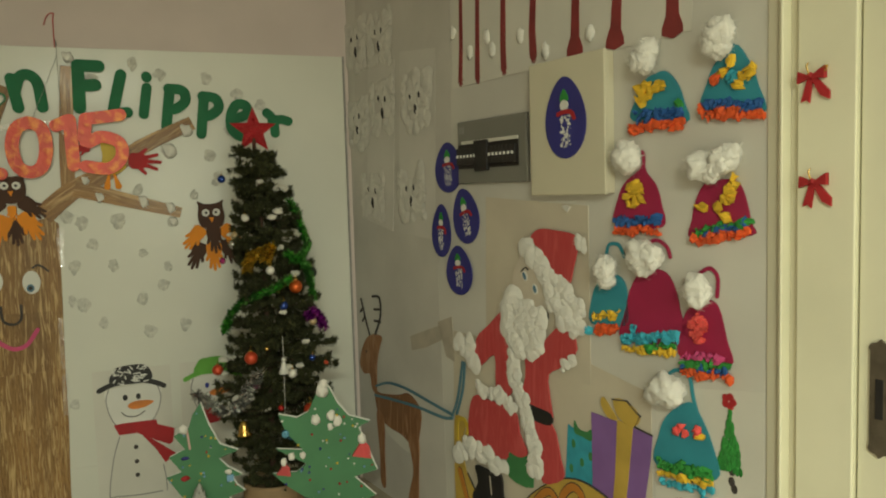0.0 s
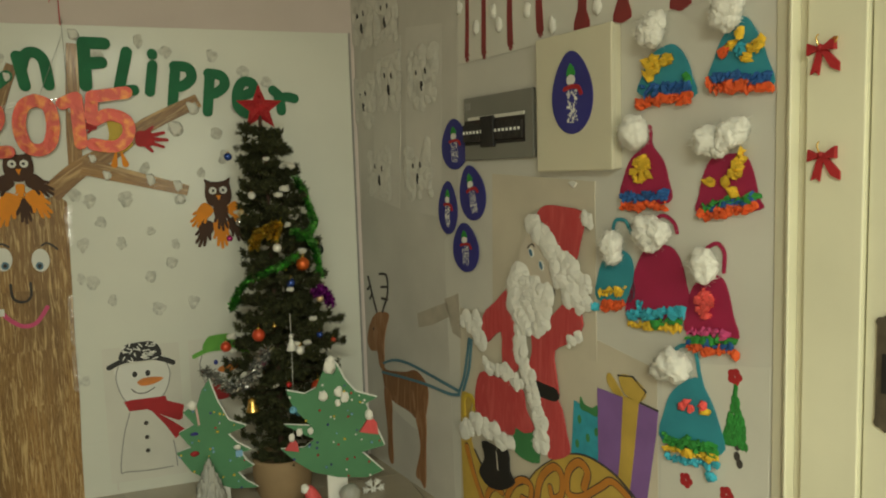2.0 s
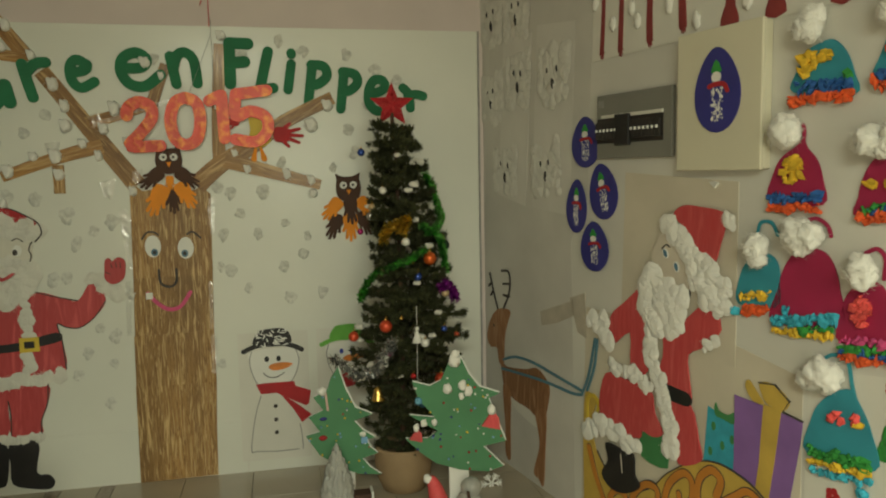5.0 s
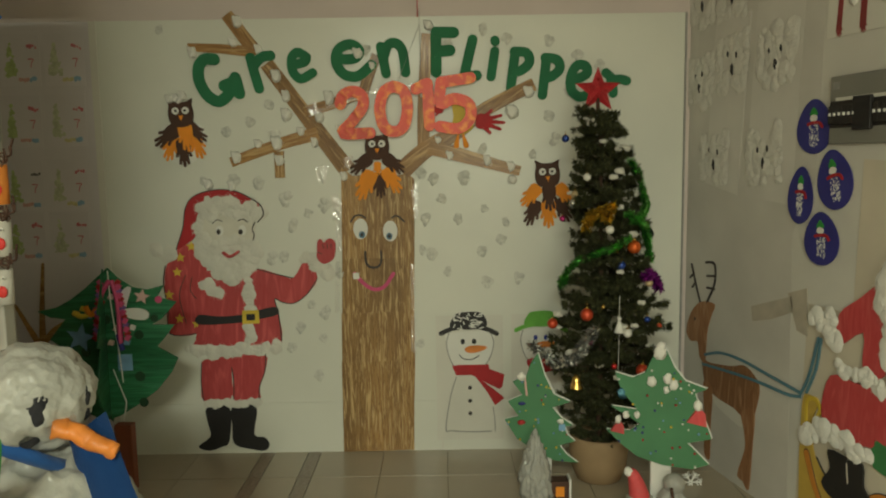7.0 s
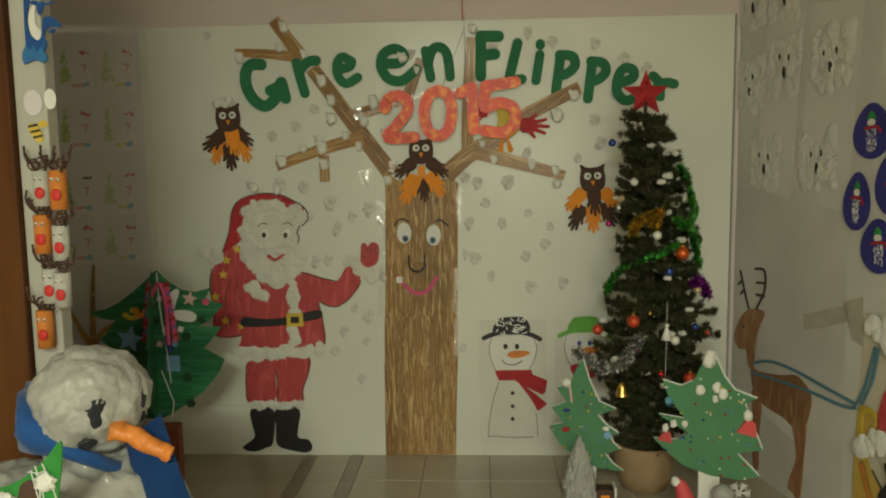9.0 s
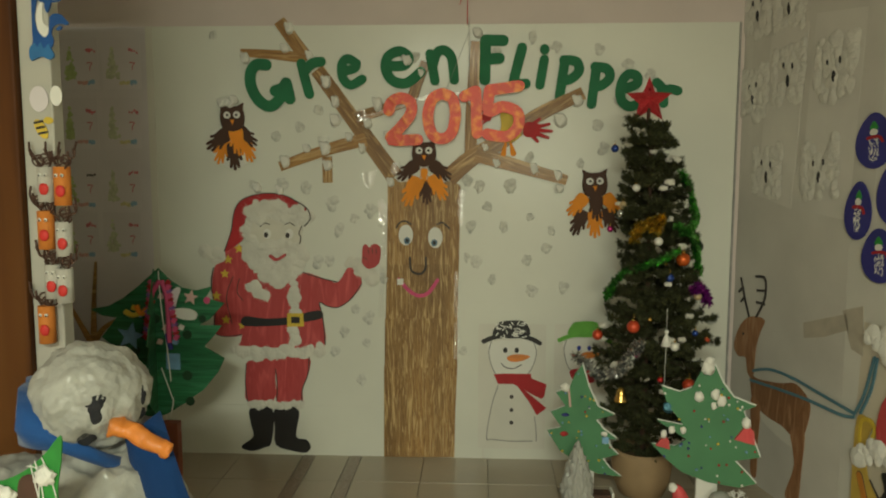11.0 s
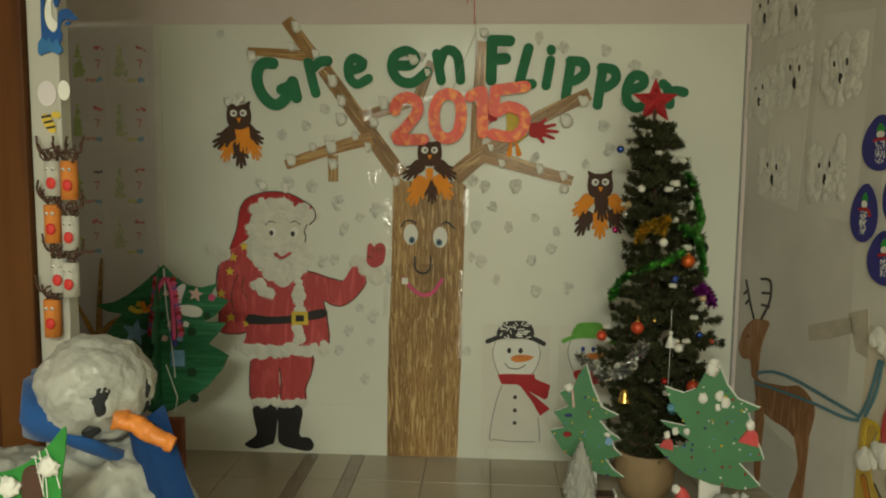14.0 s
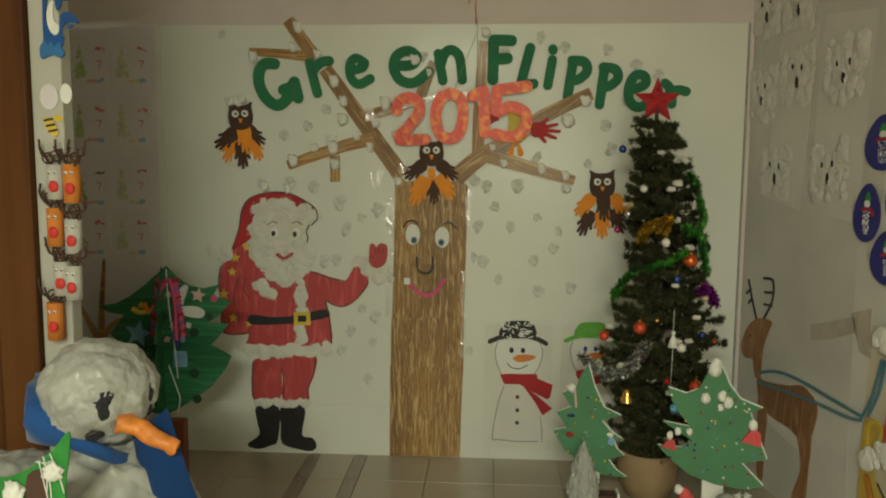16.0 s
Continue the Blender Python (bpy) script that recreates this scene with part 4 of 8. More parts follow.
# ---- painted winter figure in a red suit, one flat cut-out ----
FIG = [M[k] for k in ("red_paint", "red_dark", "trim_cotton", "black", "yellow", "skin", "white_card", "ink", "blue_eye")]
def red_figure():
    bm = bmesh.new()
    def pl(p, mi, w, r=True):
        plate(bm, p, 0.0, w, mi, r, 3)
    pl([(-0.236, 0.326), (-0.159, 0.349), (-0.11, 0.322), (-0.101, 0.219), (-0.122, -0.002), (-0.151, -0.081), (-0.288, -0.083), (-0.299, 0.05), (-0.301, 0.188), (-0.276, 0.271)], 0, 0.002)
    for q in ([(-0.20, 0.2), (-0.235, 0.1), (-0.21, -0.03)], [(-0.17, 0.19), (-0.18, 0.12), (-0.12, 0.05)]):
        ribbon(bm, q, 0.004, 0.001, 0.0027, 7)
    for p in [(-0.239, 0.214), (-0.221, 0.283), (-0.167, 0.335), (-0.283, 0.106), (-0.239, -0.01), (-0.161, -0.036)]:
        star = [(p[0] + r * math.sin(a), p[1] + r * math.cos(a)) for a, r in ((i * math.pi / 5, (0.024 if p[1] > 0.15 or p[0] > -0.25 else 0.026) if i % 2 == 0 else 0.011) for i in range(10))]
        plate(bm, star, 0.0, 0.004, 4, False)
    pl([(-0.106, 0.218), (0.003, 0.193), (0.127, 0.227), (0.249, 0.191), (0.307, 0.178), (0.359, 0.258), (0.391, 0.258), (0.421, 0.172), (0.369, 0.1), (0.308, 0.058), (0.248, 0.065), (0.216, 0.078), (0.231, 0.004), (0.241, -0.123), (0.164, -0.147), (-0.155, -0.137), (-0.169, -0.114), (-0.147, -0.003), (-0.153, 0.108)], 0, 0.005)
    ribbon(bm, [(0.127, 0.227), (0.209, 0.201), (0.304, 0.178)], 0.005, 0.004, 0.0056, 7)
    ribbon(bm, [(0.418, 0.169), (0.369, 0.1), (0.308, 0.058), (0.254, 0.062), (0.216, 0.078), (0.231, 0.004), (0.241, -0.123)], 0.005, 0.004, 0.0057, 7)
    ribbon(bm, [(-0.294, 0.243), (-0.307, 0.161), (-0.293, 0.036), (-0.288, -0.083), (-0.154, -0.081)], 0.005, 0.001, 0.0030, 7)
    pl([(-0.137, -0.212), (-0.003, -0.201), (-0.007, -0.279), (-0.018, -0.409), (-0.144, -0.412), (-0.154, -0.339), (-0.147, -0.268)], 0, 0.004)
    pl([(0.008, -0.2), (0.158, -0.186), (0.154, -0.276), (0.125, -0.347), (0.119, -0.417), (-0.001, -0.409), (0.004, -0.293)], 0, 0.0043)
    ribbon(bm, [(-0.146, -0.226), (-0.153, -0.325), (-0.144, -0.412)], 0.005, 0.003, 0.0048, 7)
    ribbon(bm, [(-0.004, -0.251), (0.003, -0.321), (-0.001, -0.403)], 0.005, 0.003, 0.0049, 7)
    ribbon(bm, [(0.161, -0.186), (0.154, -0.27), (0.125, -0.347), (0.122, -0.412)], 0.005, 0.003, 0.0050, 7)
    pl([(-0.133, -0.446), (-0.024, -0.449), (-0.032, -0.615), (-0.067, -0.642), (-0.118, -0.661), (-0.163, -0.656), (-0.18, -0.636), (-0.122, -0.589), (-0.132, -0.523)], 3, 0.003)
    pl([(-0.013, -0.449), (0.105, -0.44), (0.089, -0.583), (0.139, -0.599), (0.161, -0.636), (0.138, -0.665), (0.074, -0.658), (-0.01, -0.629), (-0.014, -0.534)], 3, 0.0033)
    pl([(-0.149, 0.008), (-0.055, -0.001), (0.061, 0.007), (0.21, 0.042), (0.226, 0.004), (0.138, -0.017), (0.055, -0.032), (-0.15, -0.039)], 3, 0.0065)
    pl([(0.061, 0.026), (0.138, 0.027), (0.14, -0.036), (0.06, -0.038)], 4, 0.013, False)
    pl([(0.08, 0.01), (0.121, 0.01), (0.121, -0.02), (0.08, -0.021)], 3, 0.0145, False)
    pl([(-0.115, 0.476), (0.008, 0.497), (0.122, 0.487), (0.137, 0.412), (0.115, 0.33), (0.005, 0.288), (-0.104, 0.328)], 5, 0.005)
    pl([(-0.237, 0.323), (-0.201, 0.421), (-0.183, 0.516), (-0.141, 0.57), (-0.045, 0.598), (0.05, 0.591), (0.118, 0.559), (0.161, 0.53), (0.13, 0.509), (0.009, 0.556), (-0.073, 0.539), (-0.134, 0.476), (-0.142, 0.387), (-0.186, 0.348)], 1, 0.006)
    ribbon(bm, [(-0.237, 0.323), (-0.201, 0.421), (-0.183, 0.516), (-0.141, 0.57), (-0.045, 0.598), (0.05, 0.591), (0.118, 0.559), (0.166, 0.525), (0.179, 0.48), (0.151, 0.444)], 0.005, 0.004, 0.0068, 7)
    rr = random.Random(5)
    def fur(p, r, step, w=0.006):
        puffs_along(bm, p, r * 1.12, step * 0.8, w, 2, rr, 0.13)
    fur([(-0.123, 0.484), (-0.106, 0.522), (-0.046, 0.539), (0.036, 0.54), (0.117, 0.519), (0.157, 0.487)], 0.030, 0.022)
    fur([(-0.102, 0.463), (0.008, 0.497), (0.13, 0.466)], 0.022, 0.02)
    puffs_in(bm, [(-0.135, 0.457), (-0.098, 0.368), (-0.049, 0.334), (0.005, 0.315), (0.074, 0.33), (0.131, 0.363), (0.147, 0.304), (0.113, 0.227), (0.052, 0.183), (-0.011, 0.176), (-0.073, 0.224), (-0.121, 0.3)], 0.034, 110, 0.006, 2, rr, 0.13)
    fur([(-0.129, 0.449), (-0.117, 0.368), (-0.078, 0.279), (-0.024, 0.22)], 0.024, 0.022)
    fur([(-0.044, 0.345), (0.006, 0.362), (0.074, 0.357)], 0.022, 0.02, 0.010)
    fur([(0.091, 0.18), (0.095, 0.084), (0.102, 0.029)], 0.024, 0.022)
    fur([(0.088, -0.054), (0.089, -0.137)], 0.024, 0.022)
    fur([(-0.198, -0.165), (-0.114, -0.169), (-0.003, -0.167), (0.108, -0.165), (0.224, -0.146)], 0.028, 0.024)
    fur([(-0.133, -0.426), (-0.007, -0.426), (0.119, -0.426)], 0.018, 0.02)
    fur([(-0.102, 0.15), (-0.04, 0.104)], 0.030, 0.022)
    fur([(0.372, 0.274), (0.418, 0.237), (0.467, 0.2)], 0.032, 0.024)
    fur([(-0.32, 0.314), (-0.276, 0.298)], 0.034, 0.03)
    pl([(0.424, 0.303), (0.428, 0.35), (0.443, 0.36), (0.457, 0.344), (0.47, 0.357), (0.488, 0.362), (0.51, 0.345), (0.51, 0.302), (0.497, 0.262), (0.454, 0.244), (0.424, 0.27)], 0, 0.012)
    for q in ([(0.452, 0.335), (0.456, 0.318)], [(0.472, 0.34), (0.474, 0.318)], [(0.491, 0.338), (0.491, 0.316)], [(0.428, 0.3), (0.446, 0.29)]):
        ribbon(bm, q, 0.004, 0.010, 0.0126, 7, False)
    for ex, px_ in ([(-0.029, 0.407), (-0.034, 0.402)], [(0.078, 0.408), (0.069, 0.4)]):
        disc(bm, ex[0], ex[1], 0.018, 0.024, 0.004, 0.0062, 6)
        disc(bm, px_[0], px_[1], 0.010, 0.013, 0.006, 0.0075, 7)
    ribbon(bm, [(-0.061, 0.442), (-0.039, 0.458), (-0.015, 0.451)], 0.004, 0.004, 0.007, 7)
    ribbon(bm, [(0.059, 0.451), (0.081, 0.46), (0.103, 0.446)], 0.004, 0.004, 0.007, 7)
    ribbon(bm, [(-0.012, 0.304), (0.018, 0.286), (0.057, 0.308)], 0.012, 0.004, 0.030, 0)
    ribbon(bm, [(0.138, 0.444), (0.124, 0.412), (0.132, 0.385), (0.12, 0.344)], 0.005, 0.004, 0.007, 7)
    return bm


solid("red_suit_figure", red_figure(), FIG[:5] + [M["pale_face"]] + FIG[6:], on_back(-0.639, 0.679, 0.007), "flat cut-out figure in red suit with cotton beard and black boots", "wall cutout", "red-suited cut-outs")

# ---- drawn snowmen ----
def drawn_snowman(ob, s, hat, scarf):
    part("sheet", plate(bmesh.new(), [(-0.16 * s, -0.45 * s), (0.16 * s, -0.45 * s), (0.16 * s, 0.16 * s), (-0.16 * s, 0.16 * s)], 0, 0.0010 + 0.0006 * (s < 1), 0, False), M["paper"], ob, "white drawing paper")
    part("head_line", ribbon(bmesh.new(), [(-0.098 * s, 0.075 * s), (-0.11 * s, 0.02 * s), (-0.09 * s, -0.06 * s), (-0.05 * s, -0.1 * s), (0.04 * s, -0.1 * s),
                                           (0.09 * s, -0.06 * s), (0.115 * s, 0.02 * s), (0.10 * s, 0.08 * s)], 0.0045, 0, 0.0022), M["ink_soft"], ob)
    part("head", plate(bmesh.new(), [(-0.098 * s, 0.075 * s), (-0.108 * s, 0.02 * s), (-0.088 * s, -0.06 * s), (-0.05 * s, -0.098 * s), (0.04 * s, -0.098 * s),
                                     (0.088 * s, -0.06 * s), (0.113 * s, 0.02 * s), (0.10 * s, 0.08 * s)], 0, 0.0020), M["white_card"], ob)
    for sx in (-0.032, 0.022):
        part("eye", disc(bmesh.new(), sx * s, 0.034 * s, 0.0105 * s, 0.0135 * s, 0, 0.0036), M["black" if hat == "black" else "blue_felt_eye"], ob)
    part("nose", plate(bmesh.new(), [(-0.025 * s, -0.005 * s), (0.0, 0.012 * s), (0.05 * s, 0.014 * s), (0.085 * s, 0.004 * s), (0.05 * s, -0.016 * s), (0.0, -0.022 * s)], 0, 0.0034), M["carrot"], ob, "orange nose")
    part("smile", ribbon(bmesh.new(), [(-0.05 * s, -0.03 * s), (-0.03 * s, -0.05 * s), (0.01 * s, -0.054 * s), (0.045 * s, -0.035 * s)], 0.004, 0, 0.0032), M["ink"], ob)
    part("brim", ribbon(bmesh.new(), [(-0.135 * s, 0.075 * s), (-0.07 * s, 0.1 * s), (0.03 * s, 0.105 * s), (0.09 * s, 0.09 * s), (0.13 * s, 0.07 * s)], 0.022 * s, 0, 0.004), M["black" if hat == "black" else "lime"], ob)
    crown = part("hat", plate(bmesh.new(), [(-0.085 * s, 0.10 * s), (-0.07 * s, 0.16 * s), (-0.03 * s, 0.175 * s), (0.06 * s, 0.17 * s), (0.075 * s, 0.10 * s)], 0, 0.005), M["black" if hat == "black" else "lime"], ob,
                 "black and white brushed hat" if hat == "black" else "lime green crayoned hat")
    if hat == "black":
        r2 = random.Random(3)
        for k in range(34):
            x, y, a = r2.uniform(-0.08, 0.065) * s, r2.uniform(0.09, 0.165) * s, r2.uniform(0, 3)
            part("white_dash", ribbon(bmesh.new(), [(x, y), (x + 0.022 * math.cos(a) * s, y + 0.014 * math.sin(a) * s)], 0.005, 0.004, 0.0058), M["white_card"], crown)
    if scarf:
        part("scarf", plate(bmesh.new(), [(-0.085 * s, -0.085 * s), (-0.05 * s, -0.08 * s), (0.09 * s, -0.08 * s), (0.095 * s, -0.105 * s), (0.0, -0.13 * s), (-0.065 * s, -0.13 * s)], 0, 0.005, 0, False), M["red_dark"], ob, "dark red scarf")
        part("scarf_end", plate(bmesh.new(), [(0.0, -0.125 * s), (0.09 * s, -0.1 * s), (0.165 * s, -0.13 * s), (0.155 * s, -0.19 * s), (0.14 * s, -0.2 * s), (0.09 * s, -0.175 * s)], 0, 0.006, 0, False), M["red_dark"], ob)
        part("scarf_end", plate(bmesh.new(), [(0.02 * s, -0.13 * s), (0.1 * s, -0.19 * s), (0.165 * s, -0.245 * s), (0.12 * s, -0.28 * s), (0.08 * s, -0.21 * s)], 0, 0.0068, 0, False), M["red_dark"], ob)
        part("body_line", ribbon(bmesh.new(), [(-0.065 * s, -0.14 * s), (-0.095 * s, -0.24 * s), (-0.118 * s, -0.395 * s), (-0.09 * s, -0.405 * s), (0.0, -0.412 * s), (0.1 * s, -0.41 * s)], 0.0045, 0, 0.0026), M["ink_soft"], ob)
        part("body_line", ribbon(bmesh.new(), [(0.11 * s, -0.29 * s), (0.118 * s, -0.35 * s), (0.12 * s, -0.41 * s)], 0.0045, 0, 0.0027), M["ink_soft"], ob)
        for y in (-0.193, -0.258, -0.32):
            part("button", disc(bmesh.new(), 0.0, y * s, 0.0095 * s, 0.0095 * s, 0, 0.0036), M["ink"], ob)
    else:
        part("scarf", plate(bmesh.new(), [(-0.075 * s, -0.085 * s), (0.05 * s, -0.08 * s), (0.08 * s, -0.13 * s), (0.0, -0.16 * s), (-0.05 * s, -0.15 * s)], 0, 0.005), M["red_dark"], ob, "dark red scarf")


M["blue_felt_eye"] = surface("blue_crayon", (0.03, 0.05, 0.30), 0.7, 0.1, 10, 80, 0.0)
drawn_snowman(thing("snowman_drawing", on_back(0.496, 0.503, 0.0065), "pencil-drawn snowman with black hat and red scarf on white paper", "drawing", "snowman drawings"), 1.0, "black", True)
drawn_snowman(thing("snowman_drawing", on_back(0.840, 0.521, 0.0065), "crayon snowman with green hat half hidden by the fir tree", "drawing", "snowman drawings"), 0.9, "lime", False)

# ---- prints in the left part ----
kinds = ("full", "pale", "full", "pale", "dark", "pale", "full", "pale")
for (x, z), kd in zip([(-1.545, 1.882), (-1.342, 1.882), (-1.557, 1.605), (-1.353, 1.606), (-1.57, 1.31), (-1.364, 1.312), (-1.581, 1.065), (-1.373, 1.067)], kinds):
    ob = thing("print_sheet", on_back(x, z, 0.0048), "thin grey paper print of green tree and red marks", "print sheet", "print sheets in rows")
    part("paper", add_box(bmesh.new(), (-0.092, -0.118, 0), (0.092, 0.118, 0.0012)), M["sheet_grey"], ob)
    rp = random.Random(int(x * 700 + z * 900))
    def blots(name, mat, spots, label=""):
        bm = bmesh.new()
        for k, (u, v, r) in enumerate(spots):
            plate(bm, [(u + r * rp.uniform(0.6, 1.2) * math.cos(a), v + r * rp.uniform(0.7, 1.4) * math.sin(a)) for a in (0, 0.9, 1.8, 2.7, 3.6, 4.5, 5.4)], 0.0010, 0.0014 + 0.00001 * k, 0, True, 2)
        tagged(part(name, bm, M[mat], ob, label), kind="stuff")
    tall = []
    for k in range(75):
        t = 1 - math.sqrt(rp.random())
        tall.append((-0.044 + rp.triangular(-1, 1) * 0.036 * (1 - t), -0.070 + 0.155 * t, rp.uniform(0.0045, 0.010)))
    blots("tree_print", "wash_lime" if kd == "pale" else "wash_green", tall, "green watered-paint tree")
    blots("hat_print", "wash_black" if kd == "dark" else "wash_red", [(0.04 + 0.012 * k, 0.052 + rp.uniform(-0.003, 0.012), rp.uniform(0.005, 0.009)) for k in range(4)])
    part("nose_print", ribbon(bmesh.new(), [(0.04, 0.004), (0.062, 0.003), (0.053, -0.012), (0.05, -0.032)], 0.006, 0.0012, 0.0017, 0, True, 3, 0.003), M["wash_red"], ob)
    blots("blue_print", "wash_blue", [(0.045 + 0.009 * k, -0.086 + rp.uniform(-0.004, 0.004), 0.010) for k in range(3)])
    blots("yellow_print", "wash_yellow" if kd == "pale" else "wash_pink", [(-0.005 + 0.012 * k, -0.088 + rp.uniform(-0.004, 0.004), 0.009) for k in range(4)])


# ---- right wall: old sheets of paper ----
M["smudge"] = surface("brownish_old_glue", (0.47, 0.42, 0.34), 0.7, 0.12, 12, 60, 0.1)
def wall_sheet(o, pts, mat, label, w=0.0012, out=0.0):
    return solid("wall_paper_sheet", plate(bmesh.new(), pts, 0, w, 0, False), M[mat], on_right(*o, out), label, "paper sheet", "old sheets on the wall")


wall_sheet((1.382, 1.112), [(-0.263, 0.267), (0.266, 0.238), (0.267, -0.309), (-0.286, -0.336)], "paper_old", "yellowed sheet of paper behind the red-suited figure", 0.002)
wall_sheet((1.367, 0.531), [(-0.491, 0.331), (0.257, 0.343), (0.523, 0.298), (0.527, -0.152), (-0.531, -0.645)], "paper_old", "yellowed paper sheet behind the painted sleigh", 0.001)
wall_sheet((2.089, 0.715), [(-0.179, 0.142), (0.155, 0.193), (0.155, -0.211), (-0.187, -0.349)], "paper", "white paper sheet with small painted prints", 0.001)
wall_sheet((0.577, 1.637), [(-0.063, 0.353), (0.226, 0.321), (0.183, -0.426), (-0.117, -0.406)], "sheet_dull", "pale paper sheet under cotton bear faces", 0.001)
wall_sheet((0.323, 1.656), [(-0.106, 0.334), (0.15, 0.312), (0.085, -0.422), (-0.168, -0.376)], "sheet_dull", "pale paper sheet under cotton bear faces", 0.0016)
wall_sheet((0.508, 0.623), [(-0.382, 1.857), (0.415, 1.641), (0.377, 0.668), (0.263, 0.487), (0.294, -0.727), (-0.636, -0.836)], "bare_sheet", "large bare paper sheet behind the reindeer, darkened in colour for shade", 0.0005)
for p in ([(-0.121, -0.546), (0.129, -0.463), (0.148, -0.518), (0.011, -0.574), (-0.111, -0.606)], [(0.108, -0.454), (0.216, -0.418), (0.228, -0.596), (0.166, -0.584)]):
    solid("tape_scrap", plate(bmesh.new(), p, 0, 0.0016, 0, False), M["smudge"], on_right(0.651, 1.334, 0.0), "torn brownish scrap of old tape", "tape scrap", "scraps of tape")

# ---- cotton bear faces ----
def bear(y, z, s, label):
    ob = thing("bear_face", on_right(y, z, 0.002), label, "cotton face", "cotton bear faces")
    bm = bmesh.new()
    r2 = random.Random(int(y * 1000) + 5)
    puffs_in(bm, [(-0.10 * s, -0.09 * s), (0.0, -0.12 * s), (0.09 * s, -0.10 * s), (0.10 * s, 0.06 * s), (0.12 * s, 0.12 * s), (0.05 * s, 0.10 * s), (-0.06 * s, 0.11 * s), (-0.11 * s, 0.08 * s)],
             0.030 * s, 34, 0.003, 0, r2, 0.10)
    for sx in (-1, 1):
        puffs_along(bm, [(sx * 0.085 * s, -0.09 * s), (sx * 0.098 * s, 0.02 * s), (sx * 0.088 * s, 0.11 * s)], 0.024 * s, 0.03, 0.004, 0, r2, 0.12)
    part("fur", bm, M["thin_cotton"], ob, "white cotton fur")
    part("nose", puff(bmesh.new(), (0.004 * r2.uniform(-1, 1), -0.03 * s, 0.006), 0.016 * s, 0, 1.1, 2, (0.9, 1.5, 0.25), 1.8), M["black"], ob, "black nose")
    for u in (-0.034, 0.034):
        part("eye", puff(bmesh.new(), (u * s + r2.uniform(-0.008, 0.008), 0.03 * s + r2.uniform(-0.008, 0.008), 0.006), 0.0075 * s, 0, 0.8, 2, (0.8, 1.6, 0.35), 1.8), M["black"], ob)
    return ob


for y, z in [(0.101, 2.085), (0.34, 2.072), (0.093, 1.732), (0.349, 1.781), (0.641, 1.767), (0.228, 1.389), (0.584, 1.392)]:
    bear(y, z, 1.0, "white cotton bear face with black eyes and nose")

# ---- sheet of maroon arm-print trees ----
ob = thing("arm_print_picture", on_right(1.511, 1.837, 0.002), "long white paper with maroon arm-print trees and cotton snow", "picture")
part("paper", plate(bmesh.new(), [(-0.573, 0.482), (-0.592, -0.052), (-0.141, -0.05), (0.241, -0.049), (0.526, -0.046), (0.533, 0.163)], 0, 0.0015, 0, False), M["paper"], ob)
TRUNKS = [([(-0.518, 0.29), (-0.524, 0.092), (-0.533, -0.023)]), ([(-0.411, 0.265), (-0.419, 0.074), (-0.423, -0.027)]), ([(-0.26, 0.229), (-0.266, 0.065), (-0.265, -0.02)]), ([(-0.1, 0.191), (-0.109, 0.072), (-0.105, -0.003)]),
          ([(0.099, 0.144), (0.095, 0.048), (0.092, -0.023)]), ([(0.269, 0.104), (0.264, 0.03), (0.259, -0.027)]), ([(0.466, 0.058), (0.465, 0.002), (0.465, -0.031)])]
for k, q in enumerate(TRUNKS):
    bm = ribbon(bmesh.new(), q, 0.020 + 0.003 * k, 0, 0.003, 0, False, 1, 0.024 + 0.004 * k)
    hand(bm, q[-1][0], q[-1][1] + 0.012, 0.1, 0.034, 0, 0.0035, 0, 0.8) if k < 4 else plate(bm, [(q[-1][0] - 0.035, q[-1][1] - 0.012), (q[-1][0] + 0.035, q[-1][1] - 0.012), (q[-1][0] + 0.012, q[-1][1] + 0.05), (q[-1][0] - 0.012, q[-1][1] + 0.05)], 0, 0.0036, 0, True, 3)
    part("arm_print", bm, M["maroon"], ob)
for u, v in [(-0.356, 0.097), (-0.463, 0.062), (-0.167, 0.065), (-0.04, -0.003), (-0.57, 0.151), (-0.325, 0.048), (0.162, 0.016)]:
    part("cotton_dab", puff(bmesh.new(), (u, v, 0.006), 0.022, 0, 0.4, 2, (0.8, 1.2, 0.35)), M["cotton"], ob, smooth=True)

# ---- breaker panel ----
ob = thing("breaker_panel", on_right(1.171, 1.541, 0.001), "grey metal breaker panel with a row of dark switches", "breaker panel")
part("cover_plate", add_box(bmesh.new(), (-0.205, -0.112, 0), (0.205, 0.114, 0.016), 0, 0.004), M["metal_grey"], ob)
part("slot", add_box(bmesh.new(), (-0.20, -0.058, 0.0165), (0.165, 0.03, 0.018)), M["metal_dark"], ob, "dark open slot")
part("rating_label", add_box(bmesh.new(), (-0.19, 0.07, 0.0165), (-0.16, 0.095, 0.0175)), M["ink_soft"], ob)
for k in range(16):
    u = -0.186 + k * 0.0222
    if -0.075 < u < -0.005:
        continue
    sw = part("breaker", add_box(bmesh.new(), (u - 0.0105, -0.045, 0.018), (u + 0.0105, 0.016, 0.028), 0, 0.001), M["metal_dark"], ob)
    part("lever", add_box(bmesh.new(), (u - 0.0035, -0.018, 0.028), (u + 0.0035, -0.008, 0.033)), M["white_card"], sw, "pale switch lever")
part("main_switch", add_box(bmesh.new(), (-0.08, -0.068, 0.018), (0.0, 0.04, 0.032), 0, 0.003), M["black"], ob, "large dark main switch")
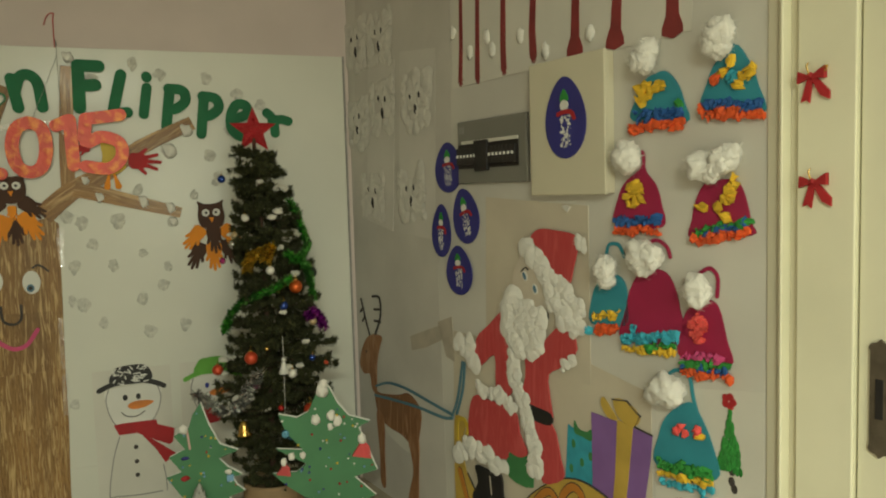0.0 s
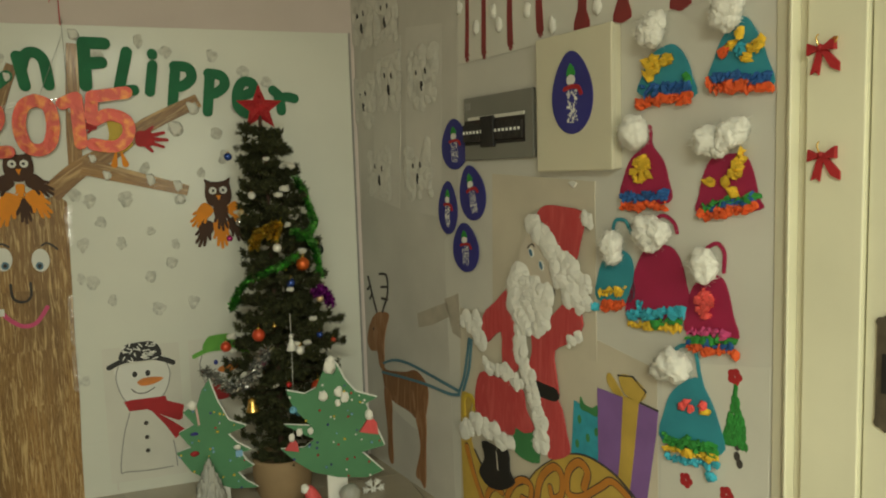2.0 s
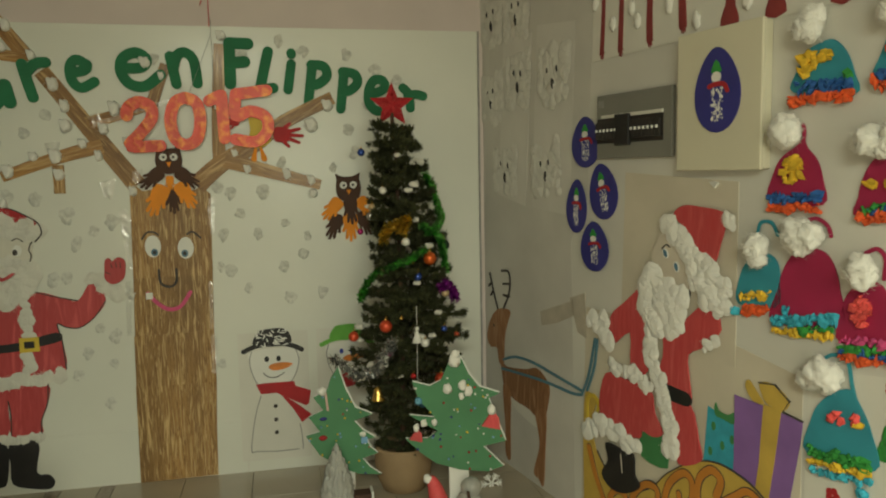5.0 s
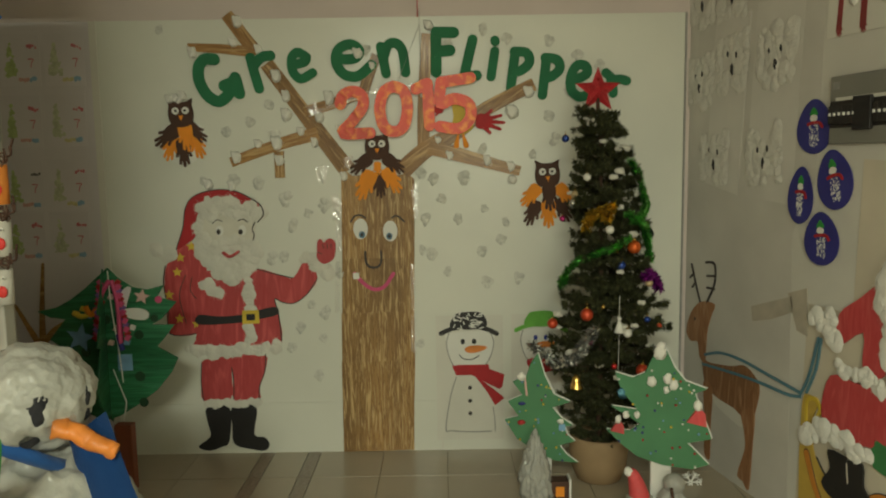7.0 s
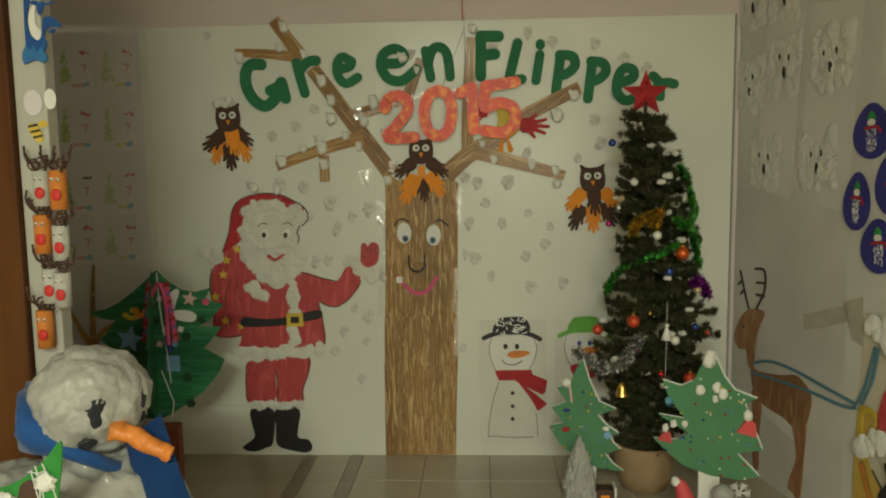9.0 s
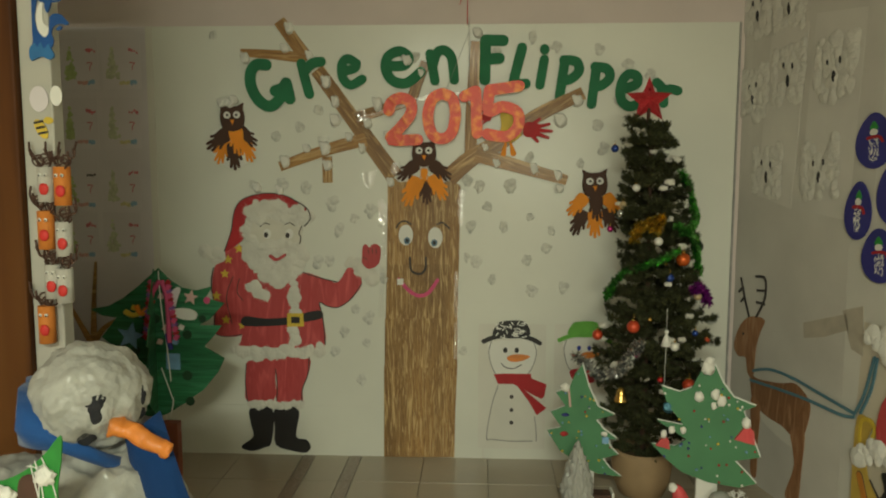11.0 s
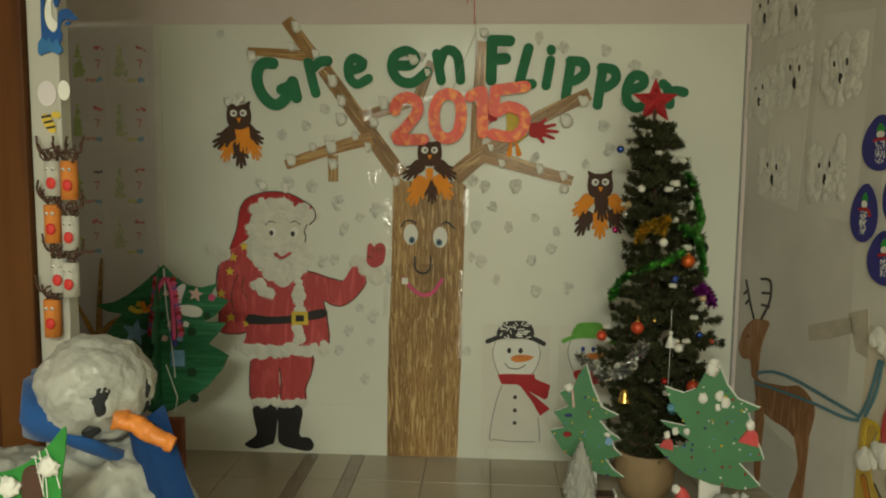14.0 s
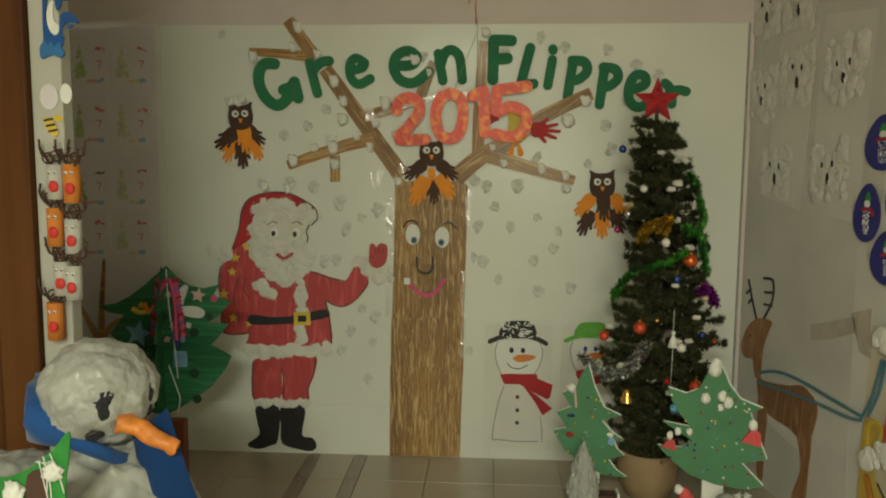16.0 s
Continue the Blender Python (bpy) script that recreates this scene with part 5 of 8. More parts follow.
part("top_rail", add_box(bmesh.new(), (-0.17, 0.031, 0.0165), (0.165, 0.042, 0.022)), M["paper"], ob, "pale label rail over the switches")

# ---- cream box ----
ob = thing("electric_box", on_right(0, 0, 0), "cream painted metal electric box with a closed lid", "electric box")
part("body", add_box(bmesh.new(), (1.431, 1.386, 0.0006), (1.762, 1.788, 0.028), 0, 0.004), M["cream_metal"], ob)
part("lid", add_box(bmesh.new(), (1.428, 1.383, 0.029), (1.765, 1.792, 0.042), 0, 0.004), M["cream_metal"], ob, "flat cream lid")
solid("tape_scrap", plate(bmesh.new(), [(-0.02, 0.006), (0.0, 0.01), (0.02, 0.004), (0.004, -0.012)], 0, 0.004, 0, False, curl=0.006), M["white_card"], on_right(1.554, 1.342, 0.002), "small curled scrap of white tape", "tape scrap", "scraps of tape")

# ---- navy ovals with printed snowmen ----
def oval(m, w, h, lean, label, egg=0.0):
    ob = thing("oval_card", m @ pose(0, 0, 0, 0, 0, lean), label, "card ornament", "navy oval cards")
    ring = []
    for i in range(28):
        a = 2 * math.pi * i / 28
        k = 1 - 0.18 * math.sin(a) * (1 if egg >= 0 else -1) + egg * math.cos(2 * a) * 0.05
        ring.append((w * math.cos(a) * k, h * math.sin(a)))
    part("card", plate(bmesh.new(), ring, 0, 0.003, 0, False), M["navy"], ob)
    r2 = random.Random(int(abs(m.translation.y * 1000)))
    part("green_hat", plate(bmesh.new(), [(-0.22 * w, h * 0.42), (0, h * 0.7), (0.24 * w, h * 0.42)], 0, 0.0042), M["crepe_green"], ob, "green paint hat")
    part("snowman_head", disc(bmesh.new(), 0, h * 0.3, 0.22 * w, 0.13 * h, 0, 0.0046, 0, 12), M["white_card"], ob)
    part("red_scarf", ribbon(bmesh.new(), [(-0.34 * w, h * 0.1), (0, h * 0.14), (0.36 * w, h * 0.1), (0.5 * w, -h * 0.05)], 0.11 * h, 0, 0.005), M["red_dark"], ob, "red painted scarf")
    bm = bmesh.new()
    for k in range(90):
        puff(bm, (r2.uniform(-0.26, 0.26) * w, r2.uniform(-0.72, 0.06) * h, 0.003), h * r2.uniform(0.015, 0.038), 0, 0.5, 1, (1, 1.3, 0.12))
    tagged(part("white_paint", bm, M["white_card"], ob, "dabbed white paint body"), kind="stuff")
    return ob


oval(on_right(0.876, 1.494, 0.004), 0.088, 0.096, 3, "navy oval card with a dabbed white snowman", 1)
oval(on_right(0.989, 1.310, 0.004), 0.082, 0.104, 14, "navy leaf-shaped card with a dabbed white snowman", 1)
oval(on_right(0.818, 1.250, 0.006), 0.066, 0.104, -3, "navy oval card with a narrow snowman print", 1)
oval(on_right(0.940, 1.103, 0.008), 0.084, 0.094, 6, "navy egg-shaped card with a white snowman print", 1)
oval(on_right(1.600, 1.614, 0.0425), 0.086, 0.122, 2, "large navy oval card stuck on the cream box", 1)

# ---- paper winter hats ----
CREPE = {"o": "crepe_orange", "b": "crepe_blue", "y": "crepe_yellow", "g": "crepe_green", "s": "crepe_sky", "p": "crepe_pink", "c": "crepe_coral"}
def crepe(ob, u, v, n, spread, mat, w, r2, size=0.011):
    bm = bmesh.new()
    for k in range(n):
        a, d = r2.uniform(0, 6.28), spread * math.sqrt(r2.random())
        puff(bm, (u + d * math.cos(a), v + d * math.sin(a), w + r2.uniform(0, 0.006)), size * r2.uniform(0.5, 1.1), 0, 1.0, 1, (r2.uniform(0.5, 1.6), r2.uniform(0.5, 1.6), 0.8), 3.0)
    for f in bm.faces:
        f.smooth = False
    return tagged(part("crepe_tuft", bm, M[mat], ob), kind="stuff")


def hat(o, body, mat, brims, pom, tufts, label, seed, loop=None):
    """Card hat with crumpled crepe-paper brims, a cotton pompom and tufts."""
    r2 = random.Random(seed)
    ob = thing("paper_hat", on_right(*o, 0.003), label, "paper hat", "paper hats on the wall")
    part("hat_card", plate(bmesh.new(), body, 0, 0.003), M[mat], ob)
    for colour, (a, b), wd in brims:
        bm = bmesh.new()
        n = int(math.dist(a, b) / 0.006)
        for k in range(n):
            for r in range(max(1, round(wd / 0.011))):
                t = (k + r2.random()) / n
                puff(bm, (a[0] + (b[0] - a[0]) * t, a[1] + (b[1] - a[1]) * t + r2.uniform(-0.5, 0.5) * wd, 0.007 + r2.uniform(-0.002, 0.006)),
                     0.009 * r2.uniform(0.5, 1.2), 0, 1.0, 1, (r2.uniform(0.5, 1.5), r2.uniform(0.6, 1.6), 0.9), 3.0)
        for f in bm.faces:
            f.smooth = False
        tagged(part("crepe_brim", bm, M[CREPE[colour]], ob), kind="stuff")
    bm = bmesh.new()
    for (u, v), r in pom:
        for k in range(3):
            puff(bm, (u + r2.uniform(-0.3, 0.3) * r, v + r2.uniform(-0.3, 0.3) * r, 0.02 + r2.uniform(0, 0.015)), r * r2.uniform(0.7, 1.0), 0, 0.30, 4, (1, 1, 0.75), 1.5, 150)
    part("pompom", bm, M["cotton"], ob, "white cotton wool pompom", True)
    for colour, (u, v), n, sp in tufts:
        crepe(ob, u, v, n, sp, CREPE[colour], 0.006, r2)
    if loop:
        part("hat_loop", ribbon(bmesh.new(), loop, 0.010, 0, 0.002), M[mat], ob)
    return ob


hat((1.931, 1.640), [(-0.094, -0.056), (-0.086, -0.004), (-0.055, 0.044), (-0.016, 0.06), (0.023, 0.062), (0.06, 0.028), (0.083, -0.024), (0.087, -0.078)], "teal",
    [("b", [(-0.082, -0.044), (0.084, -0.053)], 0.026), ("o", [(-0.107, -0.075), (0.084, -0.078)], 0.020)], [([(-0.029, 0.088)][0], 0.042), ([(-0.021, 0.119)][0], 0.030)],
    [("y", [(-0.041, 0.017)][0], 22, 0.022), ("y", [(0.006, 0.028)][0], 14, 0.016), ("y", [(-0.061, -0.01)][0], 8, 0.012), ("g", [(0.069, -0.034)][0], 4, 0.006)],
    "teal paper hat with orange and blue crepe brim", 1)
hat((2.160, 1.644), [(-0.089, -0.063), (-0.076, 0.007), (-0.049, 0.056), (0.003, 0.092), (0.045, 0.045), (0.068, -0.01), (0.081, -0.081)], "teal",
    [("b", [(-0.081, -0.042), (0.078, -0.06)], 0.018), ("o", [(-0.092, -0.06), (0.086, -0.081)], 0.022)], [([(-0.028, 0.103)][0], 0.040), ([(-0.013, 0.123)][0], 0.034)],
    [("o", [(-0.04, 0.012)][0], 8, 0.012), ("y", [(0.043, 0.011)][0], 16, 0.017), ("y", [(0.023, -0.007)][0], 6, 0.008), ("y", [(-0.001, 0.051)][0], 6, 0.009), ("y", [(-0.022, 0.028)][0], 4, 0.007), ("s", [(0.004, 0.014)][0], 12, 0.015)],
    "teal paper hat with orange crepe brim and yellow flowers", 2)
hat((1.855, 1.376), [(-0.089, -0.082), (-0.079, -0.007), (-0.053, 0.038), (-0.01, 0.065), (0.017, 0.085), (0.031, 0.063), (0.063, 0.029), (0.08, -0.019), (0.082, -0.083)], "magenta",
    [("b", [(-0.088, -0.072), (0.078, -0.064)], 0.018), ("o", [(-0.089, -0.095), (0.078, -0.091)], 0.020)], [([(-0.031, 0.112)][0], 0.042)],
    [("y", [(-0.01, 0.006)][0], 46, 0.033)], "magenta paper hat with round yellow crepe tuft", 3, [(0.017, 0.076), (0.019, 0.103), (0.015, 0.121)])
hat((2.128, 1.345), [(-0.09, -0.079), (-0.09, -0.029), (-0.077, 0.021), (-0.049, 0.062), (0.002, 0.071), (0.046, 0.064), (0.068, 0.026), (0.083, -0.033), (0.085, -0.064)], "magenta",
    [("g", [(-0.083, -0.06), (0.081, -0.033)], 0.016), ("b", [(-0.062, -0.065), (0.075, -0.04)], 0.012), ("o", [(-0.086, -0.082), (0.085, -0.056)], 0.020)],
    [([(-0.039, 0.1)][0], 0.036), ([(0.029, 0.118)][0], 0.038), ([(-0.003, 0.089)][0], 0.03)],
    [("y", [(0.03, 0.047)][0], 16, 0.016), ("y", [(0.026, 0.027)][0], 10, 0.012), ("y", [(-0.056, 0.003)][0], 4, 0.007), ("y", [(-0.002, 0.003)][0], 7, 0.009), ("y", [(0.015, -0.019)][0], 5, 0.008), ("y", [(0.042, 0.07)][0], 5, 0.007)],
    "magenta paper hat with green and orange crepe brim", 4)
hat((1.735, 1.074), [(-0.075, -0.077), (-0.071, 0.001), (-0.044, 0.049), (0.012, 0.08), (0.061, 0.062), (0.074, 0.008), (0.065, -0.066)], "teal",
    [("y", [(-0.06, -0.057), (0.045, -0.035)], 0.016), ("o", [(-0.05, -0.092), (0.043, -0.078)], 0.022)], [([(0.012, 0.103)][0], 0.038), ([(0.019, 0.068)][0], 0.028)],
    [("s", [(-0.085, -0.097)][0], 6, 0.010)], "teal paper hat with yellow and orange crepe brim", 5, [(-0.011, 0.124), (0.001, 0.162), (0.04, 0.164), (0.062, 0.132)])
hat((1.898, 1.067), [(-0.111, -0.103), (-0.097, -0.011), (-0.071, 0.061), (-0.029, 0.105), (0.04, 0.11), (0.078, 0.077), (0.099, 0.011), (0.102, -0.071)], "magenta",
    [("s", [(-0.111, -0.1), (0.094, -0.06)], 0.022), ("g", [(-0.021, -0.109), (0.089, -0.082)], 0.014), ("y", [(-0.107, -0.125), (0.091, -0.106)], 0.013)],
    [([(-0.004, 0.135)][0], 0.050), ([(0.036, 0.152)][0], 0.036)], [("s", [(-0.063, -0.063)][0], 8, 0.012)], "large magenta paper hat with sky-blue crepe brim", 6,
    [(-0.016, 0.178), (0.02, 0.191), (0.055, 0.174), (0.067, 0.148)])
hat((2.077, 1.030), [(-0.076, -0.079), (-0.078, -0.018), (-0.06, 0.044), (-0.024, 0.074), (0.017, 0.084), (0.044, 0.063), (0.066, -0.012), (0.075, -0.074)], "magenta",
    [("p", [(-0.072, -0.072), (0.065, -0.058)], 0.014), ("g", [(-0.074, -0.09), (0.07, -0.075)], 0.012), ("b", [(-0.07, -0.102), (0.074, -0.089)], 0.012), ("o", [(-0.074, -0.112), (0.082, -0.103)], 0.015)],
    [([(-0.006, 0.108)][0], 0.040)], [("c", [(-0.012, 0.02)][0], 34, 0.026), ("c", [(-0.016, -0.01)][0], 18, 0.02)], "magenta paper hat with coral crepe flower", 7,
    [(-0.014, 0.151), (0.016, 0.164), (0.038, 0.143), (0.037, 0.095)])
hat((2.016, 0.725), [(-0.102, -0.092), (-0.094, -0.001), (-0.062, 0.062), (0.009, 0.112), (0.045, 0.084), (0.083, 0.015), (0.093, -0.072)], "teal",
    [("g", [(-0.094, -0.08), (0.089, -0.065)], 0.026), ("y", [(-0.098, -0.11), (0.091, -0.087)], 0.014), ("s", [(-0.089, -0.13), (0.088, -0.102)], 0.010)],
    [([(-0.035, 0.138)][0], 0.044), ([(-0.074, 0.122)][0], 0.034)], [("c", [(-0.019, 0.038)][0], 9, 0.013), ("c", [(0.037, 0.037)][0], 7, 0.011), ("y", [(0.048, 0.028)][0], 5, 0.008), ("c", [(0.004, 0.029)][0], 6, 0.008), ("s", [(0.067, -0.133)][0], 8, 0.012)],
    "teal paper hat with green crepe brim and coral bow", 8, [(-0.074, 0.157), (-0.035, 0.189), (0.008, 0.182), (0.023, 0.125), (0.036, 0.085)])

# ---- small prints low on the wall ----
for (y, z), mt in zip([(2.147, 0.865), (1.994, 0.546), (2.125, 0.553)], ("red_dark",) * 3):
    bm = bmesh.new()
    for k in range(5):
        disc(bm, 0.012 * math.cos(k * 1.257), 0.012 * math.sin(k * 1.257), 0.010, 0.010, 0, 0.0012 + 0.0001 * k)
    solid("flower_print", bm, M[mt], on_right(y, z, 0.0015), "small red finger-paint flower on the paper", "paint print", "finger-paint flowers")
bm = bmesh.new()
r2 = random.Random(2)
for k in range(130):
    t = 1 - math.sqrt(r2.random())
    puff(bm, (r2.uniform(-1, 1) * 0.035 * (1 - t), -0.075 + 0.15 * t, 0.0015), 0.009 * r2.uniform(0.6, 1.2), 0, 0.5, 1, (0.7, 1.5, 0.15))
solid("tree_print", bm, M["crepe_green"], on_right(2.150, 0.768, 0.0015), "green dabbed finger-paint fir tree", "paint print")
for y, z in [(2.156, 0.69), (2.155, 0.663), (2.163, 0.646)]:
    solid("dark_print", disc(bmesh.new(), 0, 0, 0.009, 0.012, 0, 0.0015), M["ink"], on_right(y, z, 0.0015), "small dark finger-paint spot", "paint print", "dark paint spots")

# ---- reindeer, reins, sleigh, parcels ----
deer = thing("reindeer_drawing", on_right(0.361, 0.385, 0.002), "brown crayoned paper reindeer with dark antlers on the wall", "wall cutout")
part("body", plate(bmesh.new(), [(-0.191, 0.097), (-0.133, 0.09), (0.035, 0.118), (0.131, 0.146), (0.2, 0.128), (0.245, 0.084), (0.23, 0.001), (0.202, -0.056), (0.136, -0.074), (0.065, -0.057), (-0.042, -0.053), (-0.109, -0.04), (-0.165, -0.013)], 0, 0.002), M["deer"], deer)
part("neck_head", plate(bmesh.new(), [(-0.337, 0.188), (-0.318, 0.256), (-0.269, 0.319), (-0.199, 0.357), (-0.1, 0.36), (-0.128, 0.298), (-0.157, 0.22), (-0.168, 0.091), (-0.215, 0.097), (-0.234, 0.16), (-0.296, 0.153)], 0, 0.0026), M["deer"], deer)
part("hind_leg", plate(bmesh.new(), [(0.127, -0.059), (0.214, -0.023), (0.208, -0.201), (0.193, -0.365), (0.149, -0.349), (0.109, -0.331), (0.158, -0.204), (0.148, -0.13)], 0, 0.0023), M["deer"], deer)
part("fore_leg", plate(bmesh.new(), [(-0.176, -0.01), (-0.102, -0.025), (-0.109, -0.19), (-0.11, -0.349), (-0.156, -0.336), (-0.157, -0.203)], 0, 0.0024), M["deer"], deer)
part("belly_shade", plate(bmesh.new(), [(-0.102, -0.03), (-0.019, -0.042), (0.076, -0.054), (0.136, -0.074), (0.133, -0.121), (-0.008, -0.102), (-0.089, -0.076)], 0, 0.0015), M["paper"], deer, "pale belly")
for q in ([(-0.223, 0.353), (-0.26, 0.422), (-0.301, 0.513)], [(-0.163, 0.362), (-0.104, 0.455), (-0.108, 0.538), (-0.178, 0.539)], [(-0.265, 0.435), (-0.292, 0.409)], [(-0.28, 0.474), (-0.313, 0.451)], [(-0.106, 0.428), (-0.164, 0.426)], [(-0.101, 0.487), (-0.165, 0.479)]):
    part("antler", ribbon(bmesh.new(), q, 0.011, 0, 0.003, 0, len(q) > 2), M["ink"], deer)
part("eye", disc(bmesh.new(), *[(-0.261, 0.265)][0], 0.006, 0.008, 0, 0.0035), M["black"], deer)
reins = thing("paper_reins", on_right(0.600, 0.517, 0.006), "blue-grey paper ribbon reins from reindeer to sleigh", "paper ribbon")
for k, q in enumerate(([(-0.404, -0.014), (-0.282, 0.025), (-0.122, 0.034), (0.072, 0.021), (0.26, 0.007)], [(-0.42, -0.061), (-0.205, -0.04), (-0.002, -0.025), (0.182, -0.021), (0.259, -0.007)], [(0.26, 0.003), (0.305, 0.09), (0.344, 0.232)], [(0.293, 0.02), (0.339, 0.12), (0.359, 0.231)])):
    part("rein", ribbon(bmesh.new(), q, 0.012, 0, 0.002 + 0.0003 * k), M["rein"], reins)

sl = thing("painted_sleigh", on_right(1.362, 0.350, 0.004), "mustard yellow painted paper sleigh with orange swirls", "wall cutout")
part("sleigh_body", plate(bmesh.new(), [(-0.487, 0.16), (-0.445, 0.182), (-0.406, 0.169), (-0.434, 0.083), (-0.415, -0.025), (-0.347, -0.095), (-0.256, -0.134), (-0.098, -0.07), (0.001, 0.024), (0.121, 0.106), (0.231, 0.141), (0.344, 0.13), (0.415, 0.102), (0.514, 0.023), (0.514, -0.079), (-0.487, -0.52), (-0.491, -0.259), (-0.496, -0.027)], 0, 0.003), M["ochre"], sl)
for k, q in enumerate(([(-0.206, -0.265), (-0.185, -0.137), (-0.114, -0.059), (-0.049, -0.053), (-0.053, -0.11), (-0.099, -0.117)], [(-0.019, -0.128), (0.006, -0.018), (0.076, 0.053), (0.12, 0.04), (0.118, -0.028), (0.074, -0.054), (0.06, -0.023)],
                       [(0.229, 0.036), (0.246, 0.092), (0.204, 0.11), (0.154, 0.061), (0.152, -0.01), (0.215, -0.002), (0.302, 0.062), (0.356, 0.099), (0.426, 0.074)], [(-0.455, -0.038), (-0.408, -0.137), (-0.345, -0.229), (-0.318, -0.309)],
                       [(-0.318, -0.309), (-0.321, -0.198), (-0.274, -0.141), (-0.22, -0.143)], [(0.28, -0.071), (0.331, 0.004), (0.403, 0.04), (0.437, -0.008)])):
    part("swirl", ribbon(bmesh.new(), q, 0.027, 0, 0.0045 + 0.0003 * k, 0, True, 5, 0.02), M["swirl"], sl)
    part("swirl_outline", ribbon(bmesh.new(), q, 0.034, 0, 0.0036 + 0.00005 * k, 0, True, 5, 0.027), M["ink"], sl)
part("rim_line", ribbon(bmesh.new(), [(-0.403, -0.033), (-0.34, -0.092), (-0.256, -0.134), (-0.098, -0.07), (0.001, 0.024), (0.121, 0.106), (0.231, 0.141), (0.344, 0.13), (0.422, 0.097), (0.514, 0.031)], 0.004, 0, 0.0042), M["ink"], sl)
part("tip_curl", ribbon(bmesh.new(), [(-0.466, 0.074), (-0.463, 0.155), (-0.421, 0.176), (-0.395, 0.149), (-0.404, 0.118)], 0.014, 0, 0.0046), M["yellow"], sl)

gift = thing("painted_parcel", on_right(1.608, 0.588, 0.002), "teal painted paper parcel with green spots behind the sleigh", "wall cutout", "painted parcels")
part("box", plate(bmesh.new(), [(-0.065, 0.069), (0.069, 0.039), (0.062, -0.117), (-0.086, -0.166)], 0, 0.0015, 0, False), M["crepe_sky"], gift)
for u, v in [(-0.039, 0.013), (0.038, -0.007), (-0.001, -0.037), (-0.051, -0.07)]:
    part("spot", disc(bmesh.new(), u, v, 0.009, 0.014, 0, 0.0025), M["leaf_paint"], gift)
part("ribbon_bow", plate(bmesh.new(), [(-0.033, 0.088), (-0.017, 0.068), (0.019, 0.065), (0.044, 0.078), (0.044, 0.043), (0.001, 0.046), (-0.033, 0.051)], 0, 0.003), M["leaf_paint"], gift)
gift = thing("painted_parcel", on_right(1.778, 0.610, 0.0035), "purple painted paper parcel with a yellow ribbon and bow", "wall cutout", "painted parcels")
part("box", plate(bmesh.new(), [(-0.125, 0.113), (0.12, 0.103), (0.112, 0.032), (0.059, -0.27), (-0.136, -0.35), (-0.123, -0.089)], 0, 0.0015, 0, False), M["purple"], gift)
part("ribbon", plate(bmesh.new(), [(-0.015, 0.115), (0.048, 0.111), (0.029, -0.042), (-0.009, -0.298), (-0.061, -0.319), (-0.026, -0.059)], 0, 0.0025, 0, False), M["ochre"], gift, "yellow painted ribbon")
part("bow_loop", plate(bmesh.new(), [(-0.029, 0.173), (0.024, 0.178), (0.074, 0.145), (0.052, 0.112), (0.008, 0.117), (-0.015, 0.132)], 0, 0.0035), M["ochre"], gift)
part("bow_loop", plate(bmesh.new(), [(-0.081, 0.148), (-0.071, 0.171), (-0.034, 0.138), (-0.015, 0.115), (-0.053, 0.115)], 0, 0.0038), M["ochre"], gift)
part("outline", ribbon(bmesh.new(), [(-0.033, 0.172), (0.024, 0.18), (0.076, 0.146), (0.054, 0.111), (0.12, 0.103)], 0.004, 0, 0.0042, 0, False), M["ink"], gift)

